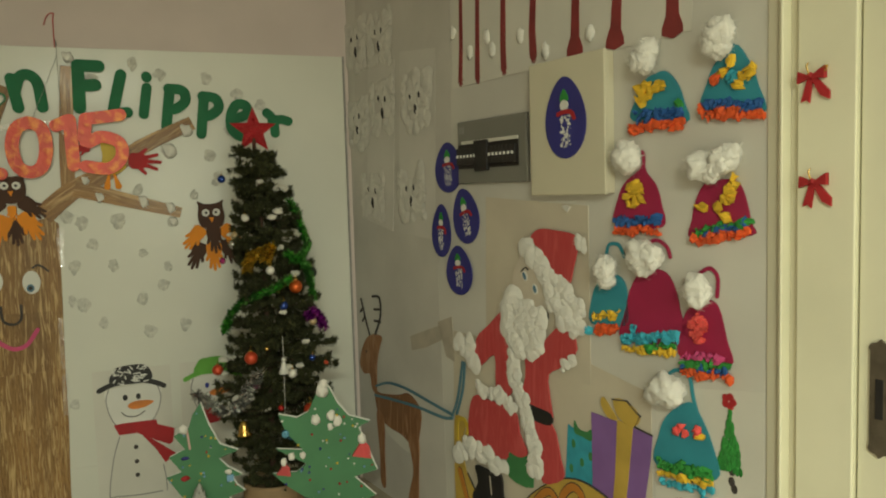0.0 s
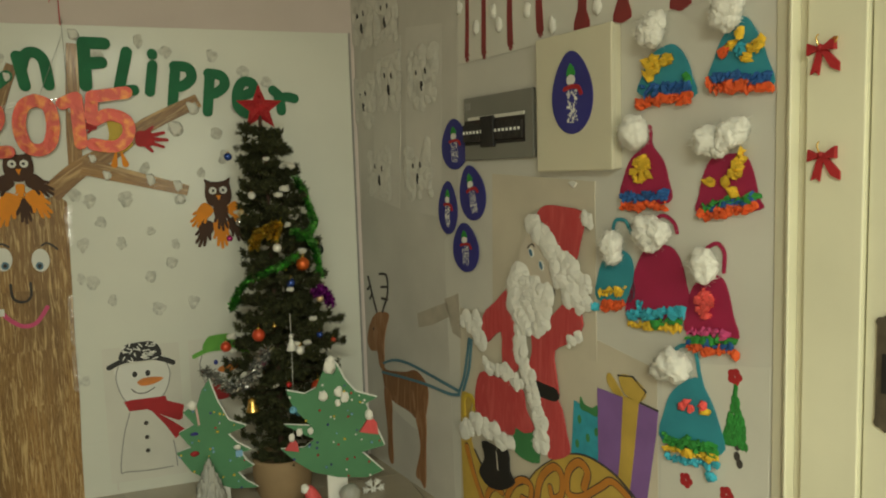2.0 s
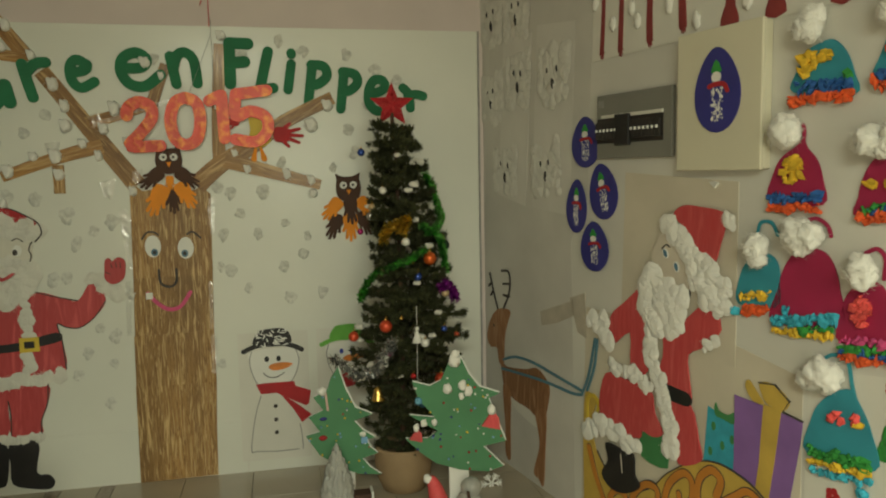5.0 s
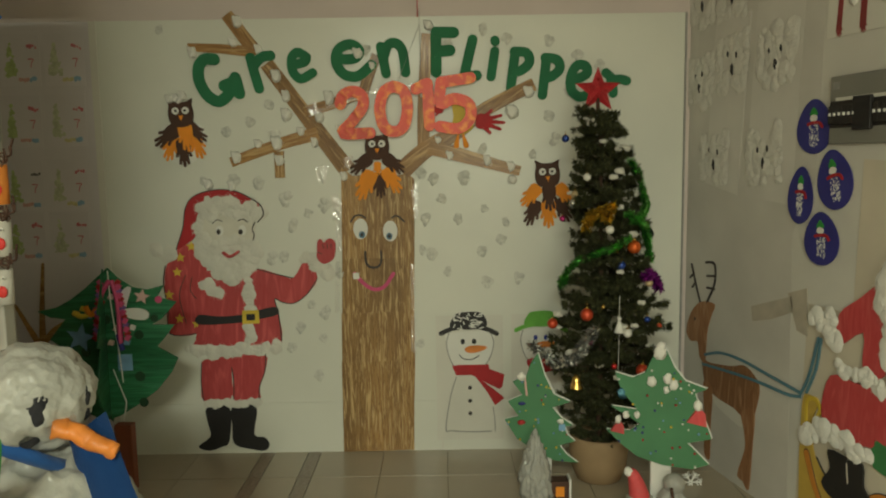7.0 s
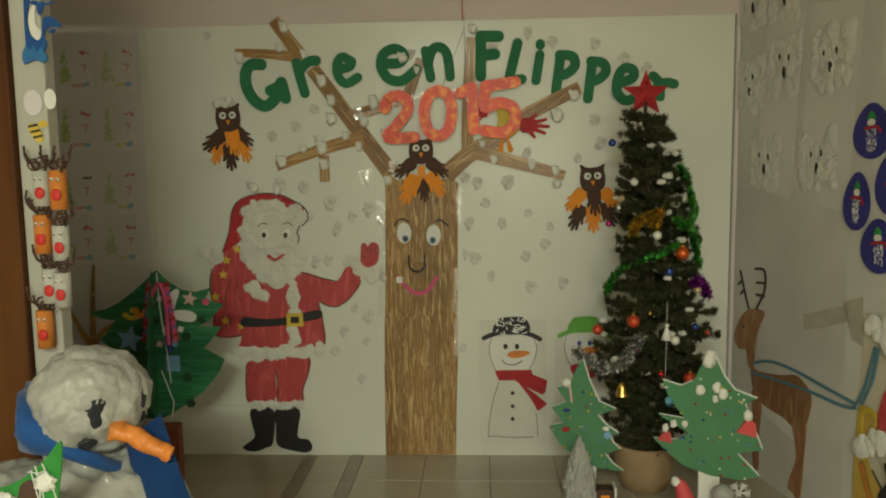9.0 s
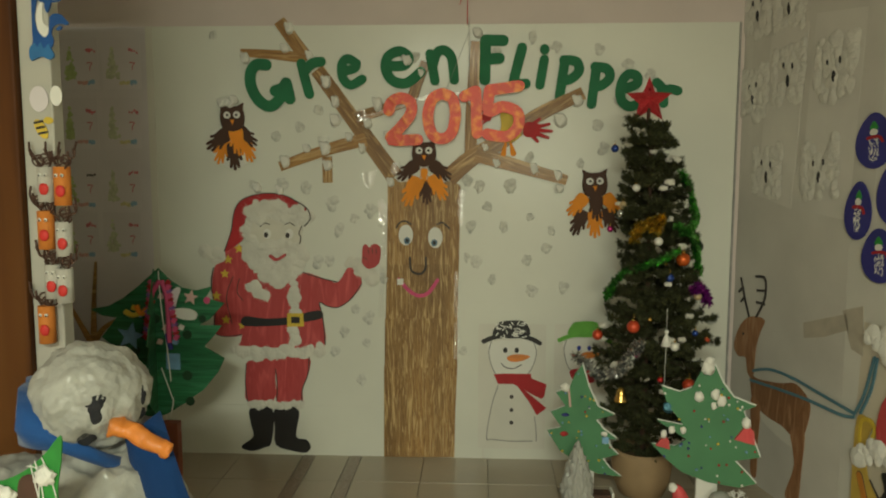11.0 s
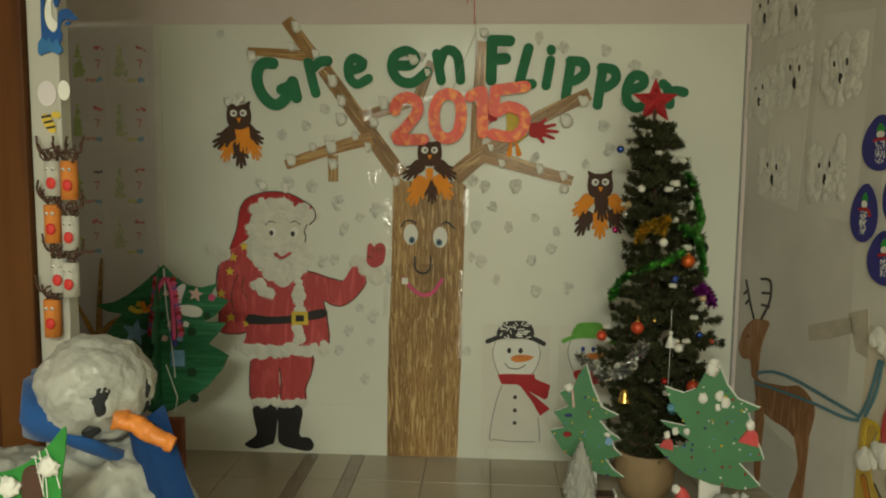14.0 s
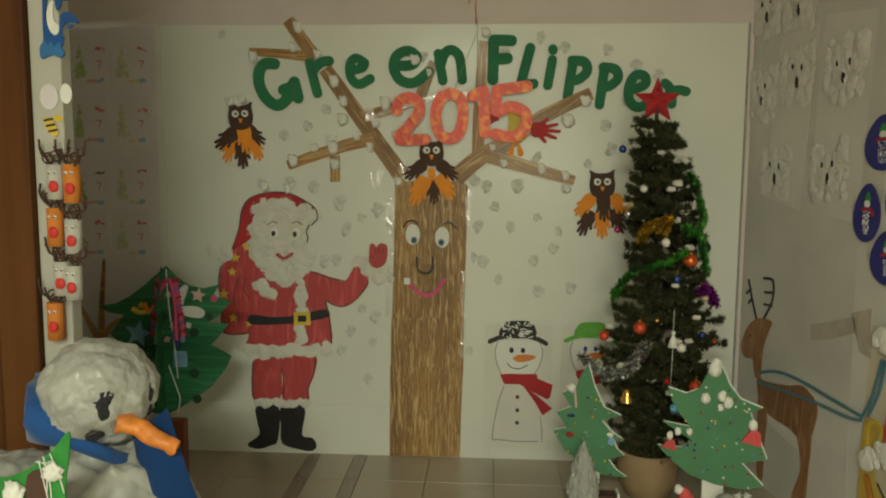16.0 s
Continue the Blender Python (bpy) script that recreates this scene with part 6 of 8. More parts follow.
# ---- second painted figure, riding the sleigh, one flat cut-out ----
def rider():
    bm = bmesh.new()
    def pl(p, mi, w, r=True):
        plate(bm, p, 0.0, w, mi, r, 3)
    pl([(-0.059, 0.331), (-0.014, 0.378), (0.046, 0.392), (0.129, 0.298), (0.116, 0.206), (0.005, 0.184), (-0.056, 0.202), (-0.08, 0.272)], 5, 0.003)
    pl([(0.026, 0.428), (0.071, 0.459), (0.154, 0.457), (0.238, 0.446), (0.253, 0.408), (0.231, 0.341), (0.215, 0.296), (0.167, 0.273), (0.143, 0.317), (0.111, 0.36), (0.069, 0.396)], 0, 0.005)
    pl([(-0.135, 0.171), (-0.226, 0.105), (-0.308, 0.041), (-0.305, -0.065), (-0.195, 0.002), (-0.189, -0.117), (-0.115, -0.134), (-0.077, -0.054), (-0.1, 0.042), (-0.106, 0.141)], 0, 0.004)
    pl([(-0.014, 0.036), (0.047, 0.062), (0.148, 0.146), (0.202, 0.166), (0.243, 0.093), (0.179, 0.028), (0.103, -0.015), (0.11, -0.093), (0.114, -0.177), (-0.005, -0.181), (-0.054, -0.145), (-0.016, -0.042)], 0, 0.0045)
    pl([(-0.336, -0.179), (-0.237, -0.173), (-0.084, -0.176), (-0.057, -0.25), (-0.014, -0.309), (-0.066, -0.337), (-0.121, -0.332), (-0.133, -0.363), (-0.245, -0.38), (-0.355, -0.36), (-0.375, -0.287)], 0, 0.0048)
    pl([(-0.02, -0.181), (0.114, -0.174), (0.157, -0.279), (0.167, -0.342), (0.066, -0.386), (0.041, -0.303)], 0, 0.0042)
    pl([(-0.047, -0.135), (0.042, -0.135), (0.115, -0.141), (0.111, -0.18), (0.032, -0.184), (-0.023, -0.181)], 3, 0.006)
    pl([(-0.332, -0.444), (-0.247, -0.439), (-0.169, -0.436), (-0.161, -0.508), (-0.132, -0.54), (-0.199, -0.59), (-0.29, -0.609), (-0.357, -0.573), (-0.316, -0.504)], 3, 0.0075)
    pl([(-0.122, -0.339), (-0.024, -0.317), (0.011, -0.421), (-0.124, -0.425)], 9, 0.003)
    ribbon(bm, [(-0.237, -0.457), (-0.228, -0.522)], 0.005, 0.005, 0.0082, 5)
    rr = random.Random(11)
    def fur(p, r, step, w=0.010, fl=0.5):
        puffs_along(bm, p, r, step, w, 2, rr, fl * 0.3)
    fur([(-0.007, 0.41), (0.045, 0.375), (0.096, 0.336), (0.123, 0.283)], 0.032, 0.02)
    fur([(0.082, 0.313), (0.146, 0.296)], 0.022, 0.016)
    fur([(0.273, 0.447), (0.283, 0.413)], 0.026, 0.02)
    puffs_in(bm, [(-0.093, 0.245), (-0.056, 0.225), (-0.041, 0.198), (0.02, 0.185), (0.079, 0.179), (0.068, 0.116), (0.061, 0.058), (-0.015, 0.027), (-0.077, 0.046), (-0.123, 0.119), (-0.138, 0.187)], 0.032, 95, 0.009, 2, rr, 0.16)
    puffs_in(bm, [(0.10, 0.31), (0.16, 0.31), (0.235, 0.27), (0.265, 0.225), (0.255, 0.165), (0.21, 0.15), (0.15, 0.2), (0.105, 0.21)], 0.03, 44, 0.008, 2, rr, 0.18)
    fur([(0.122, 0.243), (0.199, 0.268), (0.26, 0.231), (0.255, 0.178), (0.228, 0.139)], 0.026, 0.018)
    fur([(0.227, 0.067), (0.187, 0.024)], 0.020, 0.016)
    fur([(-0.424, 0.013), (-0.36, -0.021), (-0.32, -0.068)], 0.034, 0.02)
    fur([(-0.34, 0.03), (-0.335, -0.05)], 0.03, 0.02)
    for du in (-0.014, 0.012):
        fur([(u + du, v) for u, v in ((-0.074, 0.026), (-0.085, -0.026), (-0.065, -0.091), (-0.035, -0.14), (0, -0.215), (0.023, -0.288), (0.039, -0.372))], 0.024, 0.016, 0.008)
    fur([(-0.29, -0.141), (-0.2, -0.144), (-0.139, -0.151), (-0.083, -0.165)], 0.027, 0.02)
    fur([(-0.454, -0.434), (-0.357, -0.389), (-0.245, -0.388), (-0.158, -0.412)], 0.036, 0.02)
    for (x, y), t in zip([(-0.01, 0.3), (0.043, 0.261)], (0.5, 0.4)):
        disc(bm, x, y, 0.013, 0.018, 0.002, 0.0045, 6, 16, t)
        disc(bm, x, y, 0.008, 0.014, 0.004, 0.0056, 8, 14, t)
    ribbon(bm, [(-0.042, 0.253), (-0.062, 0.228), (-0.037, 0.208), (-0, 0.212)], 0.004, 0.002, 0.0046, 7)
    ribbon(bm, [(0.02, 0.195), (0.064, 0.19), (0.107, 0.186), (0.086, 0.118)], 0.004, 0.002, 0.0050, 7)
    ribbon(bm, [(-0.028, 0.314), (-0.006, 0.329), (0.009, 0.322)], 0.004, 0.002, 0.0048, 7)
    return bm


solid("red_suit_figure", rider(), FIG[:2] + [M["cotton"]] + FIG[3:] + [M["leaf_paint"]], on_right(1.357, 0.815, 0.0085), "flat cut-out rider in red suit with cotton beard above the sleigh", "wall cutout", "red-suited cut-outs")

# ---- bows on the door post ----
def bow(y, z, label, bell):
    ob = thing("ribbon_bow", on_right(y, z, 0.004), label, "ribbon bow", "red bows on the door post")
    part("loop", plate(bmesh.new(), [(-0.004, 0.0), (-0.03, 0.012), (-0.032, -0.014), (-0.006, -0.006)], 0, 0.008, 0, False, curl=0.004), M["red_dark"], ob)
    part("loop", plate(bmesh.new(), [(0.004, 0.0), (0.034, 0.018), (0.034, -0.008), (0.005, -0.006)], 0, 0.009, 0, False, curl=0.004), M["red_dark"], ob)
    part("tail", plate(bmesh.new(), [(-0.008, -0.002), (0.004, -0.004), (-0.004, -0.058), (-0.012, -0.05), (-0.024, -0.055)], 0, 0.005, 0, False), M["red_dark"], ob)
    part("tail", plate(bmesh.new(), [(-0.002, -0.004), (0.008, 0.0), (0.042, -0.036), (0.042, -0.054), (0.022, -0.044)], 0, 0.006, 0, False), M["red_dark"], ob)
    part("knot", puff(bmesh.new(), (0, 0, 0.008), 0.008, 0, 0.2, 1, (1, 1, 0.7)), M["red_dark"], ob)
    part("gold_wire", tube(bmesh.new(), [(-0.002, 0.004, 0.01), (-0.006, 0.02, 0.012), (-0.004, 0.028, 0.008)], 0.0018), M["gold"], ob, "gold wire tie")
    if bell:
        part("gold_wire", tube(bmesh.new(), [(0.03, 0.012, 0.012), (0.042, 0.016, 0.012), (0.036, 0.004, 0.012)], 0.0018), M["gold"], ob)
    return ob


M["gold"] = surface("shiny_gold_foil", (0.75, 0.48, 0.13), 0.22, 0.1, 20, 80, 0.2, metal=0.9)
bow(2.362, 1.633, "red ribbon bow with gold wire on the door post", True)
bow(2.368, 1.405, "smaller red ribbon bow on the door post", False)


# ---- more materials ----
M["wool"] = surface("layered_white_cotton_wool", (0.39, 0.385, 0.35), 0.7, 0.16, 7, 45, 0.7, coat=0.25)
M["dot_green"] = surface("blackish_green_paint", (0.012, 0.05, 0.018), 0.6, 0.1, 10, 60, 0.1)
M["felt_black"] = surface("black_felt", (0.02, 0.02, 0.024), 0.9, 0.25, 14, 120, 0.4)
M["trunk_brown"] = surface("reddish_brown_paint", (0.20, 0.055, 0.025), 0.6, 0.12, 8, 60, 0.15)
M["pale_pink"] = surface("pale_pink_paper", (0.62, 0.40, 0.36), 0.7, 0.1, 10, 80, 0.1)
M["needles"] = surface("dark_green_plastic_needles", (0.050, 0.054, 0.022), 0.6, 0.3, 8, 60, 0.0, island=0.4, spec=0.25)
M["star_red"] = surface("red_glitter", (0.48, 0.02, 0.03), 0.3, 0.25, 30, 220, 0.6, metal=0.35, second=(0.65, 0.10, 0.09), mix=(0.55, 0.7))
for nm, c, mtl, rg in (("ball_blue", (0.03, 0.07, 0.30), 0.5, 0.2), ("ball_white", (0.72, 0.70, 0.64), 0.1, 0.25), ("ball_cream", (0.55, 0.42, 0.24), 0.4, 0.3), ("ball_silver", (0.6, 0.6, 0.58), 0.9, 0.2),
                       ("ball_pink", (0.45, 0.03, 0.18), 0.5, 0.2), ("ball_orange", (0.62, 0.12, 0.02), 0.55, 0.18), ("ball_dark", (0.03, 0.045, 0.035), 0.5, 0.2), ("ball_redor", (0.58, 0.07, 0.025), 0.3, 0.35),
                       ("ball_sky", (0.10, 0.28, 0.40), 0.4, 0.25), ("ball_red", (0.5, 0.02, 0.02), 0.4, 0.25), ("tinsel_green", (0.26, 0.58, 0.20), 0.95, 0.2), ("tinsel_silver", (0.62, 0.62, 0.6), 0.9, 0.2),
                       ("tinsel_gold", (0.62, 0.42, 0.06), 0.8, 0.25), ("tinsel_purple", (0.28, 0.03, 0.30), 0.7, 0.25)):
    M[nm] = surface(nm + "_foil", c, rg, 0.08, 20, 80, 0.03, metal=mtl, island=0.6 if "tinsel" in nm else 0.0)

# ---- pillar crafts ----
def roll_deer(x, z, mat, r, h, label, lean=0.0):
    ob = thing("roll_reindeer", on_pillar(x, z, r + 0.002) @ pose(0, 0, 0, 0, 0, lean), label, "paper roll craft", "paper-roll reindeers")
    bm = lathe(bmesh.new(), [(r - 0.002, -h), (r, -h), (r, h), (r - 0.002, h)], 20)
    bm.transform(Matrix.Rotation(radians(-90), 4, "X"))
    part("roll", bm, M[mat], ob, "cardboard roll body")
    part("nose", puff(bmesh.new(), (0.2 * r, -0.25 * h, r), 0.62 * r, 0, 0.1, 2, (1, 1.25, 0.4)), M["nose_red"], ob, "red round nose", True)
    for u in (-0.25, 0.5):
        e = part("eye", puff(bmesh.new(), (u * r, 0.55 * h, r * 0.98), 0.26 * r, 0, 0.05, 1, (1, 1, 0.5)), M["white_card"], ob)
        part("pupil", puff(bmesh.new(), (u * r, 0.53 * h, r * 1.12), 0.12 * r, 0, 0.0, 1, (1, 1, 0.4)), M["black"], e)
    r2 = random.Random(int(x * 900 + z * 700))
    for sx in (-1, 1):
        bx, bz = sx * 0.5 * r, h
        pts = [(bx, bz, 0), (bx + sx * 0.5 * r, bz + 0.018, 0.004), (bx + sx * 1.1 * r, bz + 0.024, 0.0), (bx + sx * 1.3 * r, bz + 0.042, 0.004)]
        a = part("antler", tube(bmesh.new(), pts, 0.0032, 0, 5), M["brown_card"], ob, "brown pipe-cleaner antler")
        for t in range(3):
            p = Vector(pts[1 + t % 3])
            part("antler_tip", tube(bmesh.new(), [p, p + Vector((sx * r2.uniform(-0.3, 0.5) * r, 0.022, r2.uniform(-0.006, 0.01)))], 0.0032, 0, 5), M["brown_card"], a)
    for t in range(4):
        cx, cz, cr, ph = r2.uniform(-0.6, 1.1) * r, h + r2.uniform(0.008, 0.026), r2.uniform(0.010, 0.017), r2.uniform(0, 6)
        loop = [(cx + cr * (1 - 0.05 * i) * math.cos(ph + i * 0.9), cz + cr * (1 - 0.05 * i) * math.sin(ph + i * 0.9), 0.004 + 0.0025 * (i % 3) + 0.002 * t) for i in range(8)]
        part("paper_curl", tube(bmesh.new(), loop, 0.0028, 0, 5, 0.0016), M["brown_card"], ob, "curled brown paper strip")
    return ob


M["nose_red"] = surface("bright_red_foam", (0.62, 0.03, 0.025), 0.6, 0.1, 10, 80, 0.1)
M["roll_white"] = surface("white_painted_roll", (0.50, 0.48, 0.43), 0.75, 0.06, 10, 80, 0.1)
M["roll_orange"] = surface("orange_painted_roll", (0.62, 0.20, 0.03), 0.75, 0.08, 10, 80, 0.1)
for (x, z), mt in zip([(-0.783, 1.356), (-0.74, 1.352), (-0.789, 1.238), (-0.742, 1.215), (-0.777, 1.103), (-0.747, 1.092), (-0.801, 0.988)],
                      ("roll_white", "roll_orange", "roll_orange", "roll_white", "roll_white", "roll_white", "roll_orange")):
    h = 0.045 if mt == "roll_white" else 0.05
    roll_deer(x, z, mt, 0.021, h, ("orange" if mt == "roll_orange" else "white") + " cardboard-roll reindeer with a red nose on the pillar")

M["foam_blue"] = surface("mid_blue_foam", (0.03, 0.15, 0.36), 0.8, 0.12, 14, 90, 0.2)
wh = thing("paper_dolphin", on_pillar(-0.775, 1.751), "blue and white foam dolphin cut-out over a wave on the pillar", "paper animal")
part("back", plate(bmesh.new(), [(-0.028, 0.12), (-0.014, 0.1), (-0.023, 0.047), (-0.025, 0.019), (-0.017, -0.005), (-0.004, -0.019), (0.005, -0.017), (0.01, -0.006), (0.013, 0.018), (0.016, 0.032), (0.028, 0.039), (0.045, 0.036), (0.056, 0.024), (0.063, 0.016), (0.058, 0.01), (0.045, 0.013), (0.03, 0.011), (0.021, 0.003), (0.017, -0.011), (0.022, -0.028), (0.014, -0.048), (-0.001, -0.053), (-0.028, -0.053), (-0.039, -0.047), (-0.033, -0.03), (-0.033, -0.002), (-0.032, 0.04)], 0, 0.005), M["blue"], wh, "dark blue foam body")
part("wave", plate(bmesh.new(), [(-0.041, -0.047), (-0.029, -0.034), (-0.021, -0.044), (-0.011, -0.033), (-0.004, -0.048), (0.009, -0.037), (0.014, -0.048), (0.022, -0.066), (0.009, -0.076), (-0.008, -0.069), (-0.025, -0.073), (-0.039, -0.078), (-0.043, -0.064)], 0, 0.007), M["foam_blue"], wh, "lighter blue foam wave")
part("belly", plate(bmesh.new(), [(-0.022, 0.04), (-0.013, 0.062), (0, 0.073), (-0.005, 0.051), (-0.004, 0.019), (0.009, 0.004), (0.007, -0.011), (-0.004, -0.019), (-0.017, -0.005), (-0.022, 0.015)], 0, 0.003), M["white_card"], wh, "white foam belly")
part("fin", plate(bmesh.new(), [(0.003, 0.06), (0.011, 0.073), (0.022, 0.075), (0.016, 0.053), (0.008, 0.042)], 0, 0.006), M["blue"], wh)
part("flipper", plate(bmesh.new(), [(0.03, 0), (0.04, 0.008), (0.046, 0.005), (0.038, -0.003)], 0, 0.006), M["blue"], wh)
part("snout_line", plate(bmesh.new(), [(-0.015, 0.073), (-0.003, 0.079), (0.016, 0.073), (0.031, 0.072), (0.049, 0.077), (0.038, 0.069), (0.017, 0.067), (-0.001, 0.067)], 0, 0.0055), M["blue"], wh)
bl = thing("balloon_drawing", on_pillar(-0.802, 1.576), "grey balloon drawing with a small bee", "drawing")
part("balloon", disc(bmesh.new(), 0, 0, 0.025, 0.033, 0, 0.0015), M["sheet_grey"], bl)
part("small_balloon", disc(bmesh.new(), 0.046, 0.008, 0.016, 0.026, 0, 0.0018), M["white_card"], bl)
bee = thing("paper_bee", on_pillar(-0.800, 1.499), "small yellow and black paper bee on the pillar", "paper animal")
part("body", disc(bmesh.new(), 0, 0, 0.014, 0.028, 0, 0.0022, 0, 16, 0.5), M["yellow"], bee)
for v in (-0.012, 0.002, 0.016):
    part("stripe", ribbon(bmesh.new(), [(-0.010 - v * 0.4, v), (0.010 - v * 0.4, v + 0.004)], 0.006, 0, 0.0030, 0, False, 1), M["black"], bee)
part("wing", disc(bmesh.new(), 0.02, 0.022, 0.013, 0.009, 0, 0.0018), M["yellow"], bee)

# brown paper antlers low in the corner
an = thing("paper_branch", on_back(-1.534, 0.719, 0.009), "brown paper forked branch stuck on the board", "paper branch")
for q in ([(-0.003, -0.197), (0.006, 0), (0.026, 0.223)], [(-0.008, -0.183), (-0.061, -0.085), (-0.118, 0.026)], [(-0.001, -0.169), (0.053, -0.097), (0.117, -0.054)]):
    part("twig", ribbon(bmesh.new(), q, 0.035, 0, 0.004, 0, True, 4, 0.012), M["branch"], an)

# ---- green cardboard tree with crossed planes ----
GX, GZ = -1.049, 0.551
gt = thing("cardboard_tree", pose(GX, 4.1, 0), "dark green crossed cardboard tree hung with paper stars and ribbons", "cardboard tree")
def gpart(name, bm, mat, label="", m=None):
    ob = part(name, bm, M[mat], gt, label)
    ob.matrix_local = (m or pose(0, 0, 0)) @ pose(0, 0, GZ, 90, 0, 0)
    return ob


gpart("front_plane", plate(bmesh.new(), [(0.016, 0.421), (0.063, 0.374), (0.117, 0.337), (0.178, 0.325), (0.25, 0.344), (0.218, 0.293), (0.3, 0.272), (0.233, 0.199), (0.188, 0.175), (0.286, 0.174), (0.239, 0.115), (0.207, 0.081), (0.294, 0.031), (0.266, -0.029), (0.198, -0.109), (0.115, -0.17), (0.037, -0.218), (-0.001, -0.233), (-0.051, -0.233), (-0.137, -0.192), (-0.207, -0.104), (-0.235, -0.003), (-0.159, 0.052), (-0.243, 0.117), (-0.175, 0.204), (-0.236, 0.212), (-0.289, 0.239), (-0.209, 0.254), (-0.145, 0.288), (-0.08, 0.336), (-0.022, 0.387)], 0, 0.006, 0, False), "dark_green")
gpart("cross_plane", plate(bmesh.new(), [(0.014, 0.417), (0.078, 0.325), (0.155, 0.252), (0.1, 0.231), (0.201, 0.124), (0.133, 0.103), (0.247, -0.045), (0.164, -0.148), (-0.008, -0.249)], 0.0, 0.006, 0, False), "dark_green", "", pose(0, 0, 0, 0, 0, -78))
gpart("trunk", add_box(bmesh.new(), (0.01, -GZ, -0.02), (0.085, -0.255, 0.03), 0, 0.004), "trunk_brown", "reddish brown trunk")
for q in ([(0.024, 0.41), (0.031, 0.25), (0.05, 0.076), (0.061, -0.069)], [(0.022, -0.012), (0.059, -0.125), (0.068, -0.163), (0.05, -0.239)]):
    gpart("white_string", tube(bmesh.new(), [(u, v, 0.02) for u, v in q], 0.0028, 0, 5), "white_card")
for (x, y), rr, mt in zip([(-0.114, 0.123), (0.156, 0.296), (0.225, 0.283), (-0.058, 0.129), (0.134, 0.133), (0.203, 0.203), (-0.001, 0.2), (0.129, -0.047), (0.138, -0.161), (-0.094, 0.061)], (0.062, 0.034, 0.015, 0.018, 0.02, 0.016, 0.02, 0.022, 0.02, 0.02),
                          ("print_blue", "pale_pink", "pink", "dot_green", "dot_green", "dot_green", "dot_green", "dot_green", "dot_green", "dot_green")):
    if rr > 0.03:
        s = [(x + rr * (1 if i % 2 == 0 else 0.45) * math.sin(i * math.pi / 5 + 0.2), y + rr * (1 if i % 2 == 0 else 0.45) * math.cos(i * math.pi / 5 + 0.2)) for i in range(10)]
        gpart("star", plate(bmesh.new(), s, 0.006, 0.011, 0, False), mt, "cut paper star")
    else:
        gpart("dot", disc(bmesh.new(), x, y, rr, rr, 0.006, 0.009, 0, 14), mt)
for q, mt in (([(0.03, 0.368), (-0.007, 0.311), (-0.02, 0.237), (-0.018, 0.15)], "pink"), ([(0.035, 0.368), (0.057, 0.3), (0.059, 0.201), (0.061, 0.101)], "pink"), ([(-0.079, 0.26), (-0.055, 0.224), (-0.029, 0.249)], "orange_card"), ([(-0.13, 0.235), (-0.095, 0.218), (-0.055, 0.229)], "yellow"),
              ([(0.052, 0.139), (0.061, 0.101), (0.065, 0.072)], "navy")):
    gpart("ribbon_chain", tube(bmesh.new(), [(u, v, 0.018 + 0.006 * (i % 2)) for i, (u, v) in enumerate(q)], 0.011, 0, 6), mt, "twisted paper ribbon")
for k, ((x, y), mt) in enumerate(zip([(-0.125, 0.227), (-0.094, 0.248), (-0.07, 0.218), (-0.045, 0.236), (0.027, 0.299), (0.071, 0.275), (0.043, 0.163), (0.083, 0.102), (0.11, 0.165), (0.016, 0.101), (-0.013, 0.274), (0.069, 0.201)], ("orange_card", "yellow", "print_blue", "pink", "pale_pink", "white_card", "pale_pink", "print_blue", "white_card", "pale_pink", "red_dark", "navy"))):
    gpart("paper_scrap", plate(bmesh.new(), [(x - 0.014, y - 0.006), (x + 0.008, y - 0.012), (x + 0.015, y + 0.006), (x - 0.004, y + 0.014)], 0.006, 0.010 + 0.0006 * k, 0, False, curl=0.006), mt)
gpart("angel_wing", plate(bmesh.new(), [(0.06, 0.255), (0.075, 0.315), (0.10, 0.34), (0.115, 0.33), (0.10, 0.285), (0.085, 0.245)], 0.012, 0.016, curl=0.006), "sheet_grey", "pale translucent paper wing")
gpart("angel_wing", plate(bmesh.new(), [(0.06, 0.235), (0.11, 0.25), (0.16, 0.245), (0.185, 0.225), (0.17, 0.2), (0.11, 0.205)], 0.012, 0.017, curl=0.006), "white_card", "white paper wing")
for k in range(14):
    t = k / 13
    for sg, x0 in ((-1, 0.0), (1, 0.055)):
        a = (x0 + sg * 0.03 * t + 0.01 * sg, 0.36 - 0.235 * t)
        gpart("ribbon_twist", plate(bmesh.new(), [(a[0] - 0.014, a[1] - 0.004 * sg), (a[0] + 0.002, a[1] - 0.014), (a[0] + 0.014, a[1] + 0.004 * sg), (a[0] - 0.002, a[1] + 0.014)], 0.018, 0.024 + 0.004 * (k % 2), 0, False, curl=0.008), ("pink", "red_dark", "pink", "purple")[(k + (sg > 0)) % 4])
gpart("paper_charm", add_box(bmesh.new(), (0.04, -0.02, 0.008), (0.10, 0.05, 0.012)), "print_blue")

